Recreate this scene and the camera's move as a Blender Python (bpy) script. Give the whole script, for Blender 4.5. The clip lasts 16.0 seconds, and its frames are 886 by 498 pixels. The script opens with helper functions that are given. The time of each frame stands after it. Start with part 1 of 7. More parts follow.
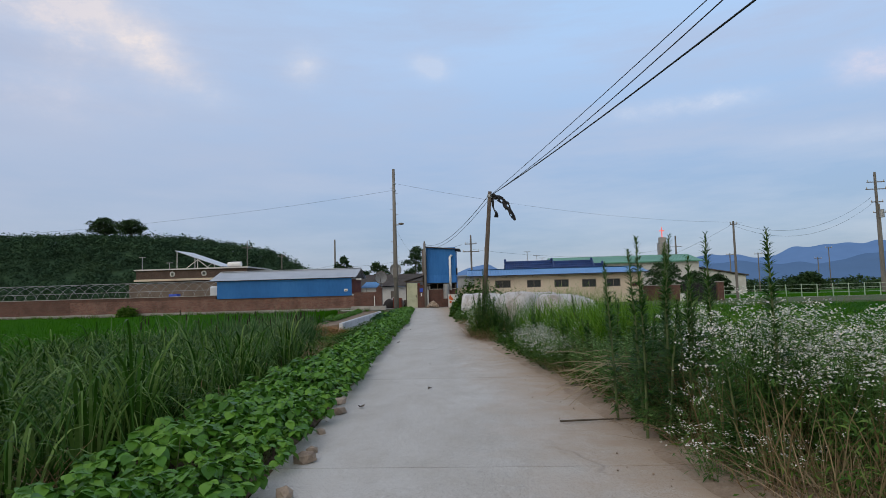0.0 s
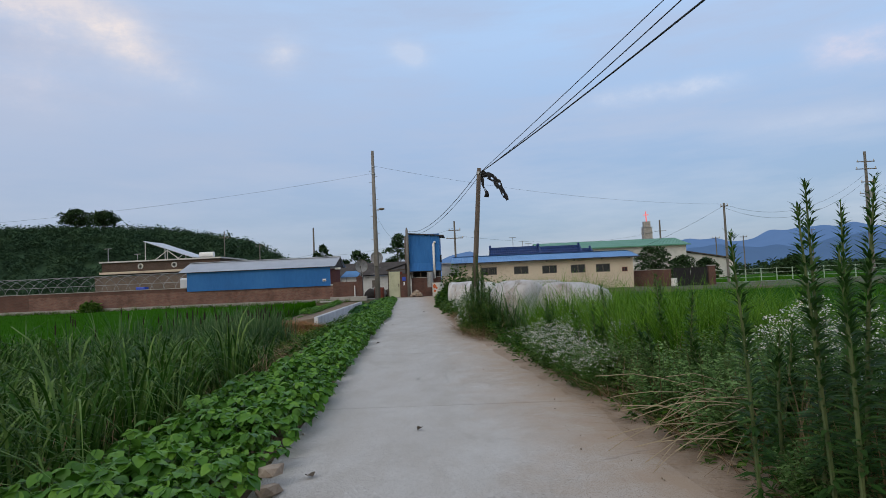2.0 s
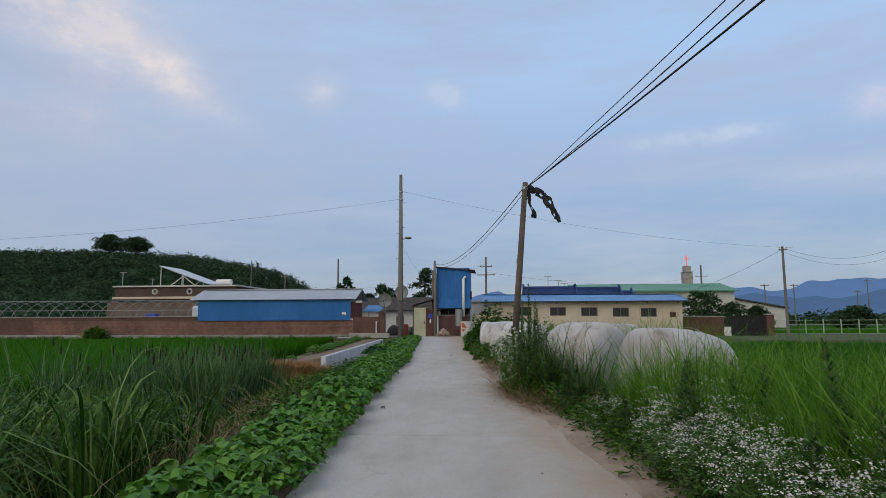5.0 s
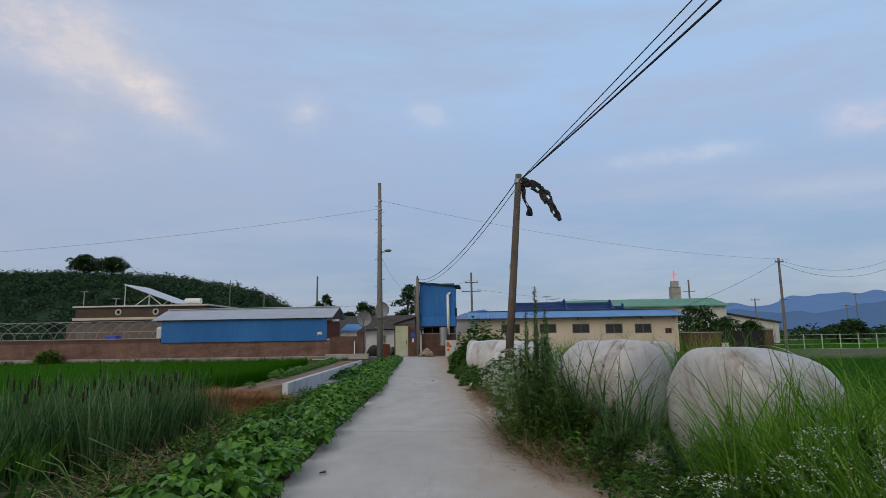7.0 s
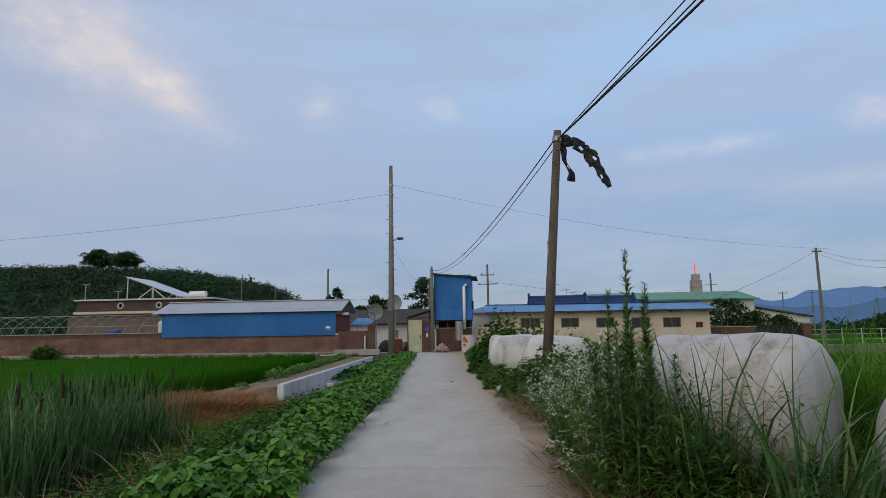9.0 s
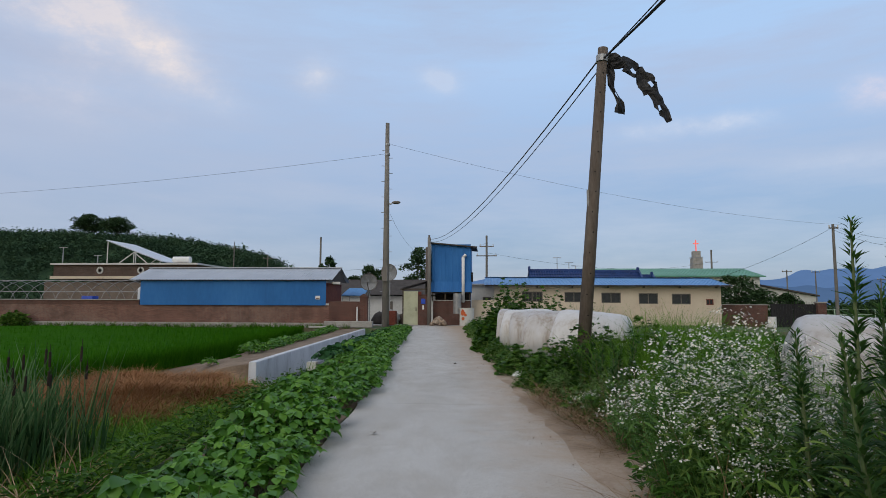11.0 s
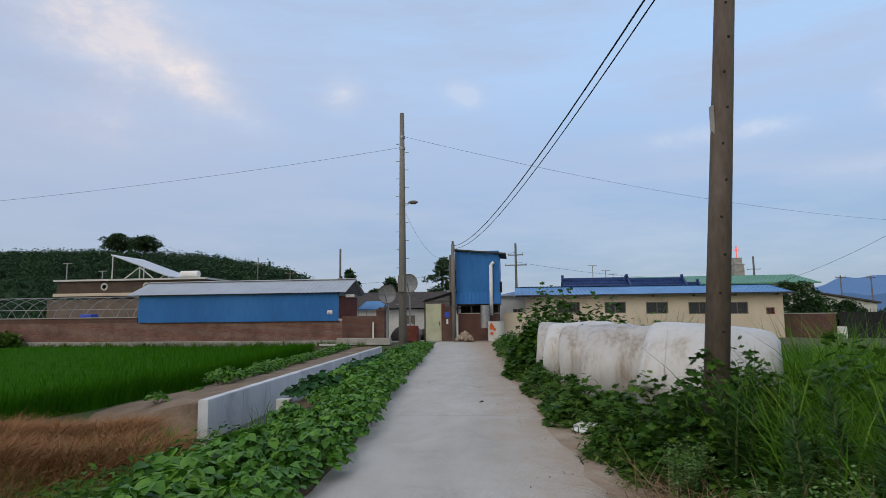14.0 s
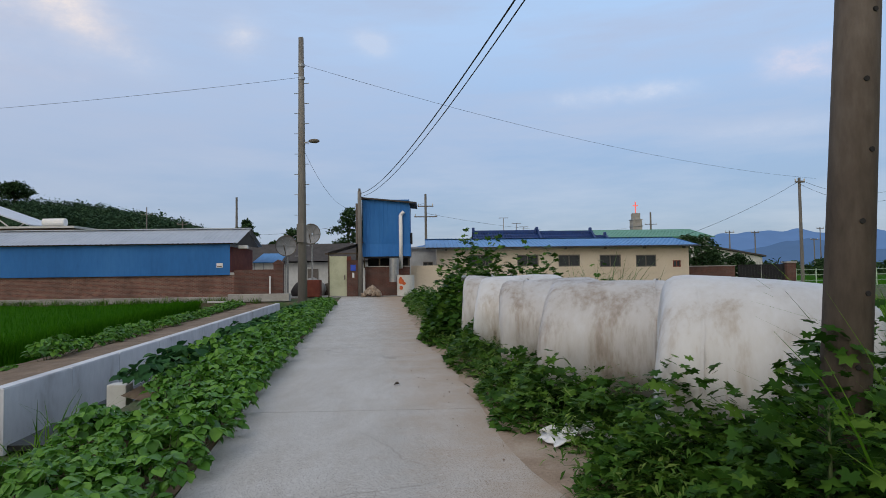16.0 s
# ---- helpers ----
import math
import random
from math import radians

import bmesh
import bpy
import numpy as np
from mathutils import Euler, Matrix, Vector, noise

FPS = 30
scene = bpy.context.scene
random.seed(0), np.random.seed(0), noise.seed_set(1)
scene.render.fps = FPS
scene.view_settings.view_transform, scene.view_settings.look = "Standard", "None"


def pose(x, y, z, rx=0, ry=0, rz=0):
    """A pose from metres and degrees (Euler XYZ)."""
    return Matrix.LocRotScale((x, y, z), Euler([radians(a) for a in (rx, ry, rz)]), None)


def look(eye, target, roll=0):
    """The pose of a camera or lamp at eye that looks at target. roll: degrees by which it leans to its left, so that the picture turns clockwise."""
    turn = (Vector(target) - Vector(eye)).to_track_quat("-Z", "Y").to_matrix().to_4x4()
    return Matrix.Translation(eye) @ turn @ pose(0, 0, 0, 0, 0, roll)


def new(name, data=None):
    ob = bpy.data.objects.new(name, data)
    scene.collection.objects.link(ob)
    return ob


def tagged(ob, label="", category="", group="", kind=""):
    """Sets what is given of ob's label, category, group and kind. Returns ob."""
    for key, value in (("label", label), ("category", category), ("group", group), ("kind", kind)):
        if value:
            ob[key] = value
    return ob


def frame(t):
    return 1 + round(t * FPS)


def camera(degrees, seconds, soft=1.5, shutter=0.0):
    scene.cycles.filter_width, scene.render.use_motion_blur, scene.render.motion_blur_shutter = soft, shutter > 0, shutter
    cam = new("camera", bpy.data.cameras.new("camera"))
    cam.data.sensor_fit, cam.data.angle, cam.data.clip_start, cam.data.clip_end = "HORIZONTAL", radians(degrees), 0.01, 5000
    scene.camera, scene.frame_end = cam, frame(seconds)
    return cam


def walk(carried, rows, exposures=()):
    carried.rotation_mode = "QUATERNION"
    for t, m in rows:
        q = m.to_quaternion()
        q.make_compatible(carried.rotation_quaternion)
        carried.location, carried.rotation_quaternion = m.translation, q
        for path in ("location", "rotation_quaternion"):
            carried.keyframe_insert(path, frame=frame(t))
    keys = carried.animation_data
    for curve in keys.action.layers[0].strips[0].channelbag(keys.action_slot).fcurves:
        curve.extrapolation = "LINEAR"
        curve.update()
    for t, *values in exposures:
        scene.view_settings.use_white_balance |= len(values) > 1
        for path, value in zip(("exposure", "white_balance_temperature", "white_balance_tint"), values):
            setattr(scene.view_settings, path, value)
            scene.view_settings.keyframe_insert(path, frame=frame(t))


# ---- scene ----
cam = camera(72.2, 16.0, soft=0.6)
PATH = [
    (0, (1.293, 0.004, 1.444), (1.155, 1.993, 1.593), -1.6),
    (0.5, (1.247, 0.64, 1.475), (1.067, 2.628, 1.592), -0.9),
    (1, (1.147, 1.52, 1.491), (1.131, 3.519, 1.539), -0.8),
    (1.5, (1.087, 2.206, 1.531), (0.987, 4.192, 1.741), 1.9),
    (2, (0.962, 3.051, 1.518), (0.881, 5.047, 1.625), -2.5),
    (2.5, (1.07, 3.809, 1.521), (0.961, 5.8, 1.666), 1.8),
    (3, (0.902, 4.717, 1.52), (0.937, 6.713, 1.633), -0.4),
    (3.5, (0.888, 5.582, 1.513), (0.739, 7.568, 1.698), 0.9),
    (3.7, (0.754, 5.966, 1.519), (0.629, 7.948, 1.758), -1.8),
    (5.8, (0.52, 9.306, 1.5), (0.324, 11.283, 1.725), 0.5),
    (6, (0.508, 9.714, 1.508), (0.34, 11.7, 1.678), -1.5),
    (6.5, (0.461, 10.736, 1.532), (0.173, 12.703, 1.753), 0.5),
    (7, (0.42, 11.47, 1.509), (0.298, 13.445, 1.804), -0.9),
    (7.5, (0.336, 12.397, 1.515), (0.058, 14.35, 1.844), 1.2),
    (8, (0.23, 13.177, 1.469), (0.101, 15.15, 1.773), 0.1),
    (8.5, (0.137, 13.962, 1.49), (-0.132, 15.913, 1.836), 1.8),
    (9, (0.001, 14.778, 1.5), (-0.165, 16.752, 1.779), -0.9),
    (9.5, (-0.089, 15.612, 1.479), (-0.36, 17.58, 1.718), 1.1),
    (9.7, (-0.166, 15.935, 1.482), (-0.372, 17.907, 1.749), 0.3),
    (11.8, (-0.554, 19.194, 1.508), (-0.664, 21.185, 1.662), -0.0),
    (12, (-0.542, 19.503, 1.48), (-0.598, 21.495, 1.654), -1.1),
    (12.5, (-0.634, 20.343, 1.481), (-0.956, 22.307, 1.683), 0.8),
    (13, (-0.624, 21.13, 1.475), (-0.723, 23.121, 1.645), -2.9),
    (13.5, (-0.672, 22.006, 1.479), (-1.042, 23.955, 1.737), 2.5),
    (14, (-0.712, 22.799, 1.499), (-0.954, 24.77, 1.735), -0.6),
    (14.5, (-0.805, 23.517, 1.509), (-1.052, 25.476, 1.824), 2.1),
    (15, (-0.923, 24.304, 1.52), (-0.95, 26.285, 1.789), 1.7),
    (15.5, (-1.064, 25.032, 1.487), (-1.127, 27.022, 1.675), 3.2),
    (16, (-1.021, 25.892, 1.501), (-0.962, 27.889, 1.582), -0.8),
]
walk(cam, [(t, look(eye, target, roll)) for t, eye, target, roll in PATH],
     exposures=[(0, 0.0), (3.7, 0.0), (6, -0.18), (9.5, -0.16), (12, 0.04), (14, 0.02), (14.5, -0.06), (15, -0.17), (15.5, -0.18), (16, 0.0)])

# ---- world, sun ----
world = bpy.data.worlds.new("evening_sky")
scene.world = world
world.use_nodes = True
wt = world.node_tree
wt.nodes.clear()


def N(tree, kind, **inputs):
    n = tree.nodes.new(kind)
    for k, v in inputs.items():
        n.inputs[int(k[1:]) if k[0] == "i" and k[1:].isdigit() else k.replace("_", " ")].default_value = v
    return n


def M(tree, op, a, b=None, c=None, clamp=False):
    n = tree.nodes.new("ShaderNodeMath")
    n.operation, n.use_clamp = op, clamp
    for i, v in enumerate((a, b, c)):
        if v is None:
            continue
        if isinstance(v, (int, float)):
            n.inputs[i].default_value = v
        else:
            tree.links.new(v, n.inputs[i])
    return n.outputs[0]


def MIX(tree, fac, a, b, blend="MIX"):
    n = tree.nodes.new("ShaderNodeMix")
    n.data_type, n.blend_type = "RGBA", blend
    for i, v in ((0, fac), (6, a), (7, b)):
        if isinstance(v, (int, float)):
            n.inputs[i].default_value = v
        elif isinstance(v, tuple):
            n.inputs[i].default_value = (*v, 1) if len(v) == 3 else v
        else:
            tree.links.new(v, n.inputs[i])
    return n.outputs[2]


def RAMP(tree, fac, stops):
    n = tree.nodes.new("ShaderNodeValToRGB")
    el = n.color_ramp.elements
    while len(el) < len(stops):
        el.new(0.5)
    for e, (p, c) in zip(el, stops):
        e.position, e.color = p, ((c, c, c, 1) if isinstance(c, (int, float)) else (*c, 1))
    tree.links.new(fac, n.inputs[0])
    return n.outputs[0]


SUN_EL, SUN_AZ = 14.0, -150.0
tc = wt.nodes.new("ShaderNodeTexCoord")
sep = wt.nodes.new("ShaderNodeSeparateXYZ")
wt.links.new(tc.outputs["Generated"], sep.inputs[0])
az = M(wt, "MULTIPLY", M(wt, "ARCTAN2", sep.outputs[0], sep.outputs[1]), 57.2958)
el = M(wt, "MULTIPLY", M(wt, "ARCSINE", sep.outputs[2]), 57.2958)
el01 = M(wt, "DIVIDE", el, 90.0, clamp=True)
base = RAMP(wt, el01, [(0.0, (0.215, 0.30, 0.475)), (0.045, (0.20, 0.30, 0.50)), (0.13, (0.295, 0.415, 0.65)),
                       (0.24, (0.43, 0.60, 0.88)), (0.38, (0.43, 0.66, 0.97)), (0.52, (0.50, 0.55, 0.62)), (1.0, (0.52, 0.53, 0.54))])
# the left of the sky is veiled by thin pale cloud
veil = M(wt, "MULTIPLY", M(wt, "MULTIPLY_ADD", az, -0.016, 0.12, clamp=True), RAMP(wt, el01, [(0.0, 0.35), (0.16, 1.0)]))
vn = N(wt, "ShaderNodeTexNoise", Scale=3.0, Detail=6.0, Roughness=0.55)
vm = wt.nodes.new("ShaderNodeMapping")
vm.inputs["Scale"].default_value = (1.0, 1.0, 3.2)
wt.links.new(tc.outputs["Generated"], vm.inputs[0])
wt.links.new(vm.outputs[0], vn.inputs["Vector"])
veil = M(wt, "MULTIPLY", veil, RAMP(wt, vn.outputs[0], [(0.30, 0.55), (0.68, 1.0)]))
col = MIX(wt, veil, base, (0.52, 0.555, 0.69))
# towards the sunset, behind the walk, the cloud is pale and warm
col = MIX(wt, RAMP(wt, M(wt, "MULTIPLY_ADD", sep.outputs[1], -0.5, 0.5), [(0.42, 0.0), (0.75, 1.0)]), col, (0.58, 0.565, 0.53))
band = N(wt, "ShaderNodeTexNoise", Scale=2.6, Detail=9.0, Roughness=0.62)
bm_ = wt.nodes.new("ShaderNodeMapping")
bm_.inputs["Scale"].default_value = (1.0, 1.0, 6.0)
bm_.inputs["Location"].default_value = (3.1, 1.7, 0.4)
wt.links.new(tc.outputs["Generated"], bm_.inputs[0])
wt.links.new(bm_.outputs[0], band.inputs["Vector"])
col = MIX(wt, M(wt, "MULTIPLY", RAMP(wt, band.outputs[0], [(0.40, 0.0), (0.66, 1.0)]), 0.62), col, (0.44, 0.49, 0.65))


def cloud(colour, caz, cel, half_long, half_wide, lean, tint, strength):
    """One soft cloud: an oval round an azimuth and elevation, frayed by noise."""
    nn = N(wt, "ShaderNodeTexNoise", Scale=9.0, Detail=10.0, Roughness=0.66)
    mp = wt.nodes.new("ShaderNodeMapping")
    mp.inputs["Location"].default_value = (caz * 0.13, cel * 0.07, 0)
    mp.inputs["Scale"].default_value = (1, 1, 1.6)
    wt.links.new(tc.outputs["Generated"], mp.inputs[0])
    wt.links.new(mp.outputs[0], nn.inputs["Vector"])
    fray = M(wt, "MULTIPLY_ADD", nn.outputs[0], 6.0, -2.7)
    dx, dy = M(wt, "SUBTRACT", az, caz), M(wt, "SUBTRACT", el, cel)
    c, s = math.cos(radians(lean)), math.sin(radians(lean))
    u = M(wt, "DIVIDE", M(wt, "ADD", M(wt, "MULTIPLY", dx, c), M(wt, "MULTIPLY", dy, s)), half_long)
    v = M(wt, "DIVIDE", M(wt, "ADD", M(wt, "MULTIPLY", dx, -s), M(wt, "MULTIPLY", dy, c)), half_wide)
    d = M(wt, "ADD", M(wt, "ADD", M(wt, "MULTIPLY", u, u), M(wt, "MULTIPLY", v, v)), fray)
    f = M(wt, "EXPONENT", M(wt, "MULTIPLY", M(wt, "MAXIMUM", d, 0.0), -1.0))
    return MIX(wt, M(wt, "MULTIPLY", f, strength), colour, tint)


col = cloud(col, -37.0, 24.8, 8.0, 3.6, -22, (0.82, 0.75, 0.77), 0.85)
col = cloud(col, -30.5, 21.0, 5.0, 1.5, -27, (0.93, 0.82, 0.78), 0.9)
col = cloud(col, -36.0, 16.8, 5.5, 2.0, 3, (0.72, 0.68, 0.75), 0.40)
col = cloud(col, -16.8, 20.6, 1.7, 1.3, 10, (0.82, 0.79, 0.82), 0.55)
col = cloud(col, -4.8, 21.0, 1.7, 1.0, -14, (0.80, 0.79, 0.84), 0.30)
col = cloud(col, 17.5, 15.6, 6.0, 0.8, 1, (0.70, 0.72, 0.82), 0.55)
col = cloud(col, 33.5, 16.4, 3.4, 1.4, -6, (0.80, 0.70, 0.76), 0.55)
col = cloud(col, 29.0, 11.6, 5.0, 0.7, 0, (0.62, 0.64, 0.76), 0.35)
col = cloud(col, 30.0, 27.5, 7.0, 1.2, 5, (0.62, 0.70, 0.86), 0.35)
sky = wt.nodes.new("ShaderNodeTexSky")
sky.sky_type, sky.sun_disc = "NISHITA", False
sky.sun_elevation, sky.sun_rotation = radians(SUN_EL), radians(SUN_AZ)
bg_sky, bg_cloud = N(wt, "ShaderNodeBackground", Strength=0.03), N(wt, "ShaderNodeBackground", Strength=0.88)
wt.links.new(sky.outputs[0], bg_sky.inputs[0])
wt.links.new(col, bg_cloud.inputs[0])
addw = wt.nodes.new("ShaderNodeAddShader")
wt.links.new(bg_sky.outputs[0], addw.inputs[0])
wt.links.new(bg_cloud.outputs[0], addw.inputs[1])
wout = wt.nodes.new("ShaderNodeOutputWorld")
wt.links.new(addw.outputs[0], wout.inputs[0])

sun = new("sun", bpy.data.lights.new("sun", "SUN"))
sun.data.energy, sun.data.angle, sun.data.color = 0.85, radians(35), (1.0, 0.94, 0.86)
sun.matrix_world = look((-20 + 0, -35, 32), (0, 0, 0))
scene.view_settings.exposure = 0.0


# ---- materials ----
def material(name, colours, rough=0.7, metal=0.0, scale=4.0, detail=6.0, bump=0.0, bump_scale=None, fine=None, island=False,
             obj_random=False, translucent=0.0, spec=0.4, stretch=(1, 1, 1)):
    """colours: ramp stops. Two scales of noise drive the ramp; island or obj_random shifts it piece by piece."""
    mat = bpy.data.materials.new(name)
    mat.use_nodes = True
    t = mat.node_tree
    b = t.nodes["Principled BSDF"]
    geo = t.nodes.new("ShaderNodeNewGeometry")
    mp = t.nodes.new("ShaderNodeMapping")
    mp.inputs["Scale"].default_value = stretch
    t.links.new(geo.outputs["Position"], mp.inputs[0])
    n1 = N(t, "ShaderNodeTexNoise", Scale=scale, Detail=detail, Roughness=0.6)
    n2 = N(t, "ShaderNodeTexNoise", Scale=(fine or scale * 9), Detail=4.0, Roughness=0.6)
    t.links.new(mp.outputs[0], n1.inputs["Vector"])
    t.links.new(mp.outputs[0], n2.inputs["Vector"])
    fac = M(t, "MULTIPLY_ADD", n2.outputs[0], 0.45, M(t, "MULTIPLY_ADD", n1.outputs[0], 1.1, -0.28))
    if island:
        fac = M(t, "ADD", M(t, "MULTIPLY", fac, 0.45), M(t, "MULTIPLY", geo.outputs["Random Per Island"], 0.55))
    if obj_random:
        oi = t.nodes.new("ShaderNodeObjectInfo")
        fac = M(t, "ADD", fac, M(t, "MULTIPLY_ADD", oi.outputs["Random"], 0.3, -0.15))
    c = RAMP(t, fac, colours)
    t.links.new(c, b.inputs["Base Color"])
    b.inputs["Roughness"].default_value, b.inputs["Metallic"].default_value = rough, metal
    b.inputs["Specular IOR Level"].default_value = spec
    if bump:
        bp = N(t, "ShaderNodeBump", Strength=bump, Distance=0.02)
        nb = N(t, "ShaderNodeTexNoise", Scale=bump_scale or scale * 6, Detail=6.0, Roughness=0.65)
        t.links.new(mp.outputs[0], nb.inputs["Vector"])
        t.links.new(nb.outputs[0], bp.inputs["Height"])
        t.links.new(bp.outputs[0], b.inputs["Normal"])
    if translucent:
        tr = t.nodes.new("ShaderNodeBsdfTranslucent")
        t.links.new(c, tr.inputs[0])
        mx = N(t, "ShaderNodeMixShader", Fac=translucent)
        t.links.new(b.outputs[0], mx.inputs[1])
        t.links.new(tr.outputs[0], mx.inputs[2])
        t.links.new(mx.outputs[0], t.nodes["Material Output"].inputs[0])
    return mat


def brick_material(name, c1, c2, mortar, dirt, along="XZ", bw=0.23, bh=0.075):
    mat = bpy.data.materials.new(name)
    mat.use_nodes = True
    t = mat.node_tree
    b = t.nodes["Principled BSDF"]
    geo = t.nodes.new("ShaderNodeNewGeometry")
    sp = t.nodes.new("ShaderNodeSeparateXYZ")
    t.links.new(geo.outputs["Position"], sp.inputs[0])
    cb = t.nodes.new("ShaderNodeCombineXYZ")
    t.links.new(M(t, "ADD", sp.outputs[0], sp.outputs[1]), cb.inputs[0])
    t.links.new(sp.outputs[2], cb.inputs[1])
    br = t.nodes.new("ShaderNodeTexBrick")
    t.links.new(cb.outputs[0], br.inputs["Vector"])
    for k, v in (("Color1", c1), ("Color2", c2), ("Mortar", mortar)):
        br.inputs[k].default_value = (*v, 1)
    for k, v in (("Scale", 1.0), ("Mortar Size", 0.011), ("Brick Width", bw), ("Row Height", bh), ("Bias", 0.0)):
        br.inputs[k].default_value = v
    n1 = N(t, "ShaderNodeTexNoise", Scale=0.9, Detail=7.0, Roughness=0.65)
    t.links.new(geo.outputs["Position"], n1.inputs["Vector"])
    c = MIX(t, RAMP(t, n1.outputs[0], [(0.42, 0.0), (0.72, 0.75)]), br.outputs[0], dirt)
    t.links.new(c, b.inputs["Base Color"])
    b.inputs["Roughness"].default_value = 0.85
    bp = N(t, "ShaderNodeBump", Strength=0.5, Distance=0.01)
    t.links.new(M(t, "SUBTRACT", 1.0, br.outputs[1]), bp.inputs["Height"])
    t.links.new(bp.outputs[0], b.inputs["Normal"])
    return mat


def leaf(name, dark, mid, light, rough=0.5, tr=0.25, spec=0.08):
    return material(name, [(0.15, dark), (0.5, mid), (0.85, light)], rough=rough, scale=1.3, fine=14, island=True, translucent=tr, spec=spec)


m_bean = leaf("bean_leaf_green", (0.038, 0.125, 0.013), (0.080, 0.220, 0.024), (0.185, 0.370, 0.050), 0.45, 0.25, 0.3)
m_squash = leaf("squash_leaf_green", (0.020, 0.070, 0.024), (0.035, 0.110, 0.035), (0.075, 0.180, 0.050), 0.5)
m_hop = leaf("hop_leaf_green", (0.018, 0.056, 0.008), (0.040, 0.108, 0.014), (0.120, 0.225, 0.032), 0.5)
m_rice = leaf("rice_green", (0.017, 0.080, 0.003), (0.030, 0.120, 0.004), (0.052, 0.165, 0.007), 0.85, 0.25, 0.02)
m_reed = leaf("reed_grass_green", (0.013, 0.046, 0.006), (0.038, 0.108, 0.012), (0.220, 0.330, 0.100), 0.5)
m_grass = leaf("roadside_grass_green", (0.040, 0.114, 0.008), (0.092, 0.225, 0.016), (0.210, 0.360, 0.055), 0.5, 0.30)
m_cattail = leaf("cattail_leaf_green", (0.026, 0.072, 0.026), (0.075, 0.165, 0.058), (0.240, 0.340, 0.150), 0.5)
m_weed = leaf("weed_leaf_green", (0.028, 0.074, 0.011), (0.074, 0.160, 0.024), (0.205, 0.285, 0.070), 0.55)
m_horse = leaf("horseweed_green", (0.022, 0.066, 0.014), (0.046, 0.118, 0.026), (0.105, 0.200, 0.048), 0.55)
m_flea = leaf("fleabane_leaf_green", (0.036, 0.096, 0.020), (0.080, 0.175, 0.040), (0.165, 0.280, 0.080), 0.55)
m_mug = leaf("mugwort_grey_green", (0.070, 0.155, 0.045), (0.150, 0.275, 0.085), (0.270, 0.410, 0.160), 0.6, 0.3)
m_dead = leaf("dead_grass_russet", (0.150, 0.085, 0.030), (0.340, 0.165, 0.075), (0.460, 0.270, 0.140), 0.8, 0.15)
m_straw = leaf("dry_straw", (0.150, 0.090, 0.045), (0.280, 0.190, 0.110), (0.450, 0.350, 0.240), 0.8, 0.05)
m_cane = leaf("pale_cane", (0.300, 0.240, 0.150), (0.420, 0.350, 0.240), (0.560, 0.480, 0.360), 0.7, 0.0)
m_drystem = leaf("dry_brown_stem", (0.075, 0.055, 0.025), (0.160, 0.120, 0.060), (0.300, 0.235, 0.140), 0.8, 0.05)
# lifted, bluish greens: distance haze is mixed into the leaf colour
m_wood = material("hazed_woodland_green", [(0.2, (0.034, 0.070, 0.046)), (0.5, (0.054, 0.102, 0.058)), (0.85, (0.088, 0.150, 0.074))], rough=0.95, scale=0.11, fine=0.5, translucent=0.2, spec=0.02)
m_tree = leaf("tree_leaf_green", (0.030, 0.060, 0.030), (0.044, 0.084, 0.036), (0.062, 0.110, 0.042), 0.9, 0.15, 0.05)
m_stem = material("plant_stem", [(0.2, (0.05, 0.09, 0.03)), (0.8, (0.13, 0.16, 0.06))], rough=0.7)
m_petal = material("white_petal", [(0.2, (0.70, 0.70, 0.68)), (0.8, (0.85, 0.85, 0.84))], rough=0.6, translucent=0.2)
m_flowereye = material("flower_yellow", [(0.2, (0.55, 0.38, 0.05)), (0.8, (0.72, 0.55, 0.10))], rough=0.7)
m_spike = material("cattail_brown", [(0.2, (0.016, 0.011, 0.008)), (0.8, (0.036, 0.023, 0.015))], rough=0.9)
m_soil = material("brown_soil", [(0.15, (0.060, 0.042, 0.026)), (0.45, (0.135, 0.095, 0.060)), (0.7, (0.21, 0.155, 0.10)), (0.95, (0.10, 0.11, 0.045))],
                  rough=0.95, scale=0.8, fine=11, bump=0.9, bump_scale=14)
m_dirt = material("sandy_dirt", [(0.15, (0.21, 0.145, 0.095)), (0.5, (0.36, 0.275, 0.205)), (0.85, (0.46, 0.395, 0.32))], rough=0.95, scale=1.6, fine=26, bump=0.7, bump_scale=30)
m_bank = material("tan_bank_soil", [(0.15, (0.10, 0.072, 0.048)), (0.5, (0.205, 0.150, 0.105)), (0.85, (0.31, 0.24, 0.175))], rough=0.95, scale=1.5, fine=14, bump=0.9, bump_scale=16)
m_bark = material("bark", [(0.2, (0.05, 0.04, 0.03)), (0.8, (0.13, 0.105, 0.08))], rough=0.95, scale=6, bump=0.8, stretch=(1, 1, 0.3))
m_pole = material("weathered_concrete_pole", [(0.15, (0.045, 0.033, 0.025)), (0.42, (0.105, 0.083, 0.066)), (0.7, (0.17, 0.142, 0.118)), (0.95, (0.26, 0.225, 0.19))],
                  rough=0.85, scale=1.6, fine=24, bump=0.5, bump_scale=18, stretch=(1, 1, 0.28))
m_pole2 = material("grey_concrete_pole", [(0.15, (0.11, 0.10, 0.088)), (0.5, (0.175, 0.163, 0.148)), (0.85, (0.24, 0.228, 0.21))], rough=0.85, scale=1.2, bump=0.3, stretch=(1, 1, 0.3))
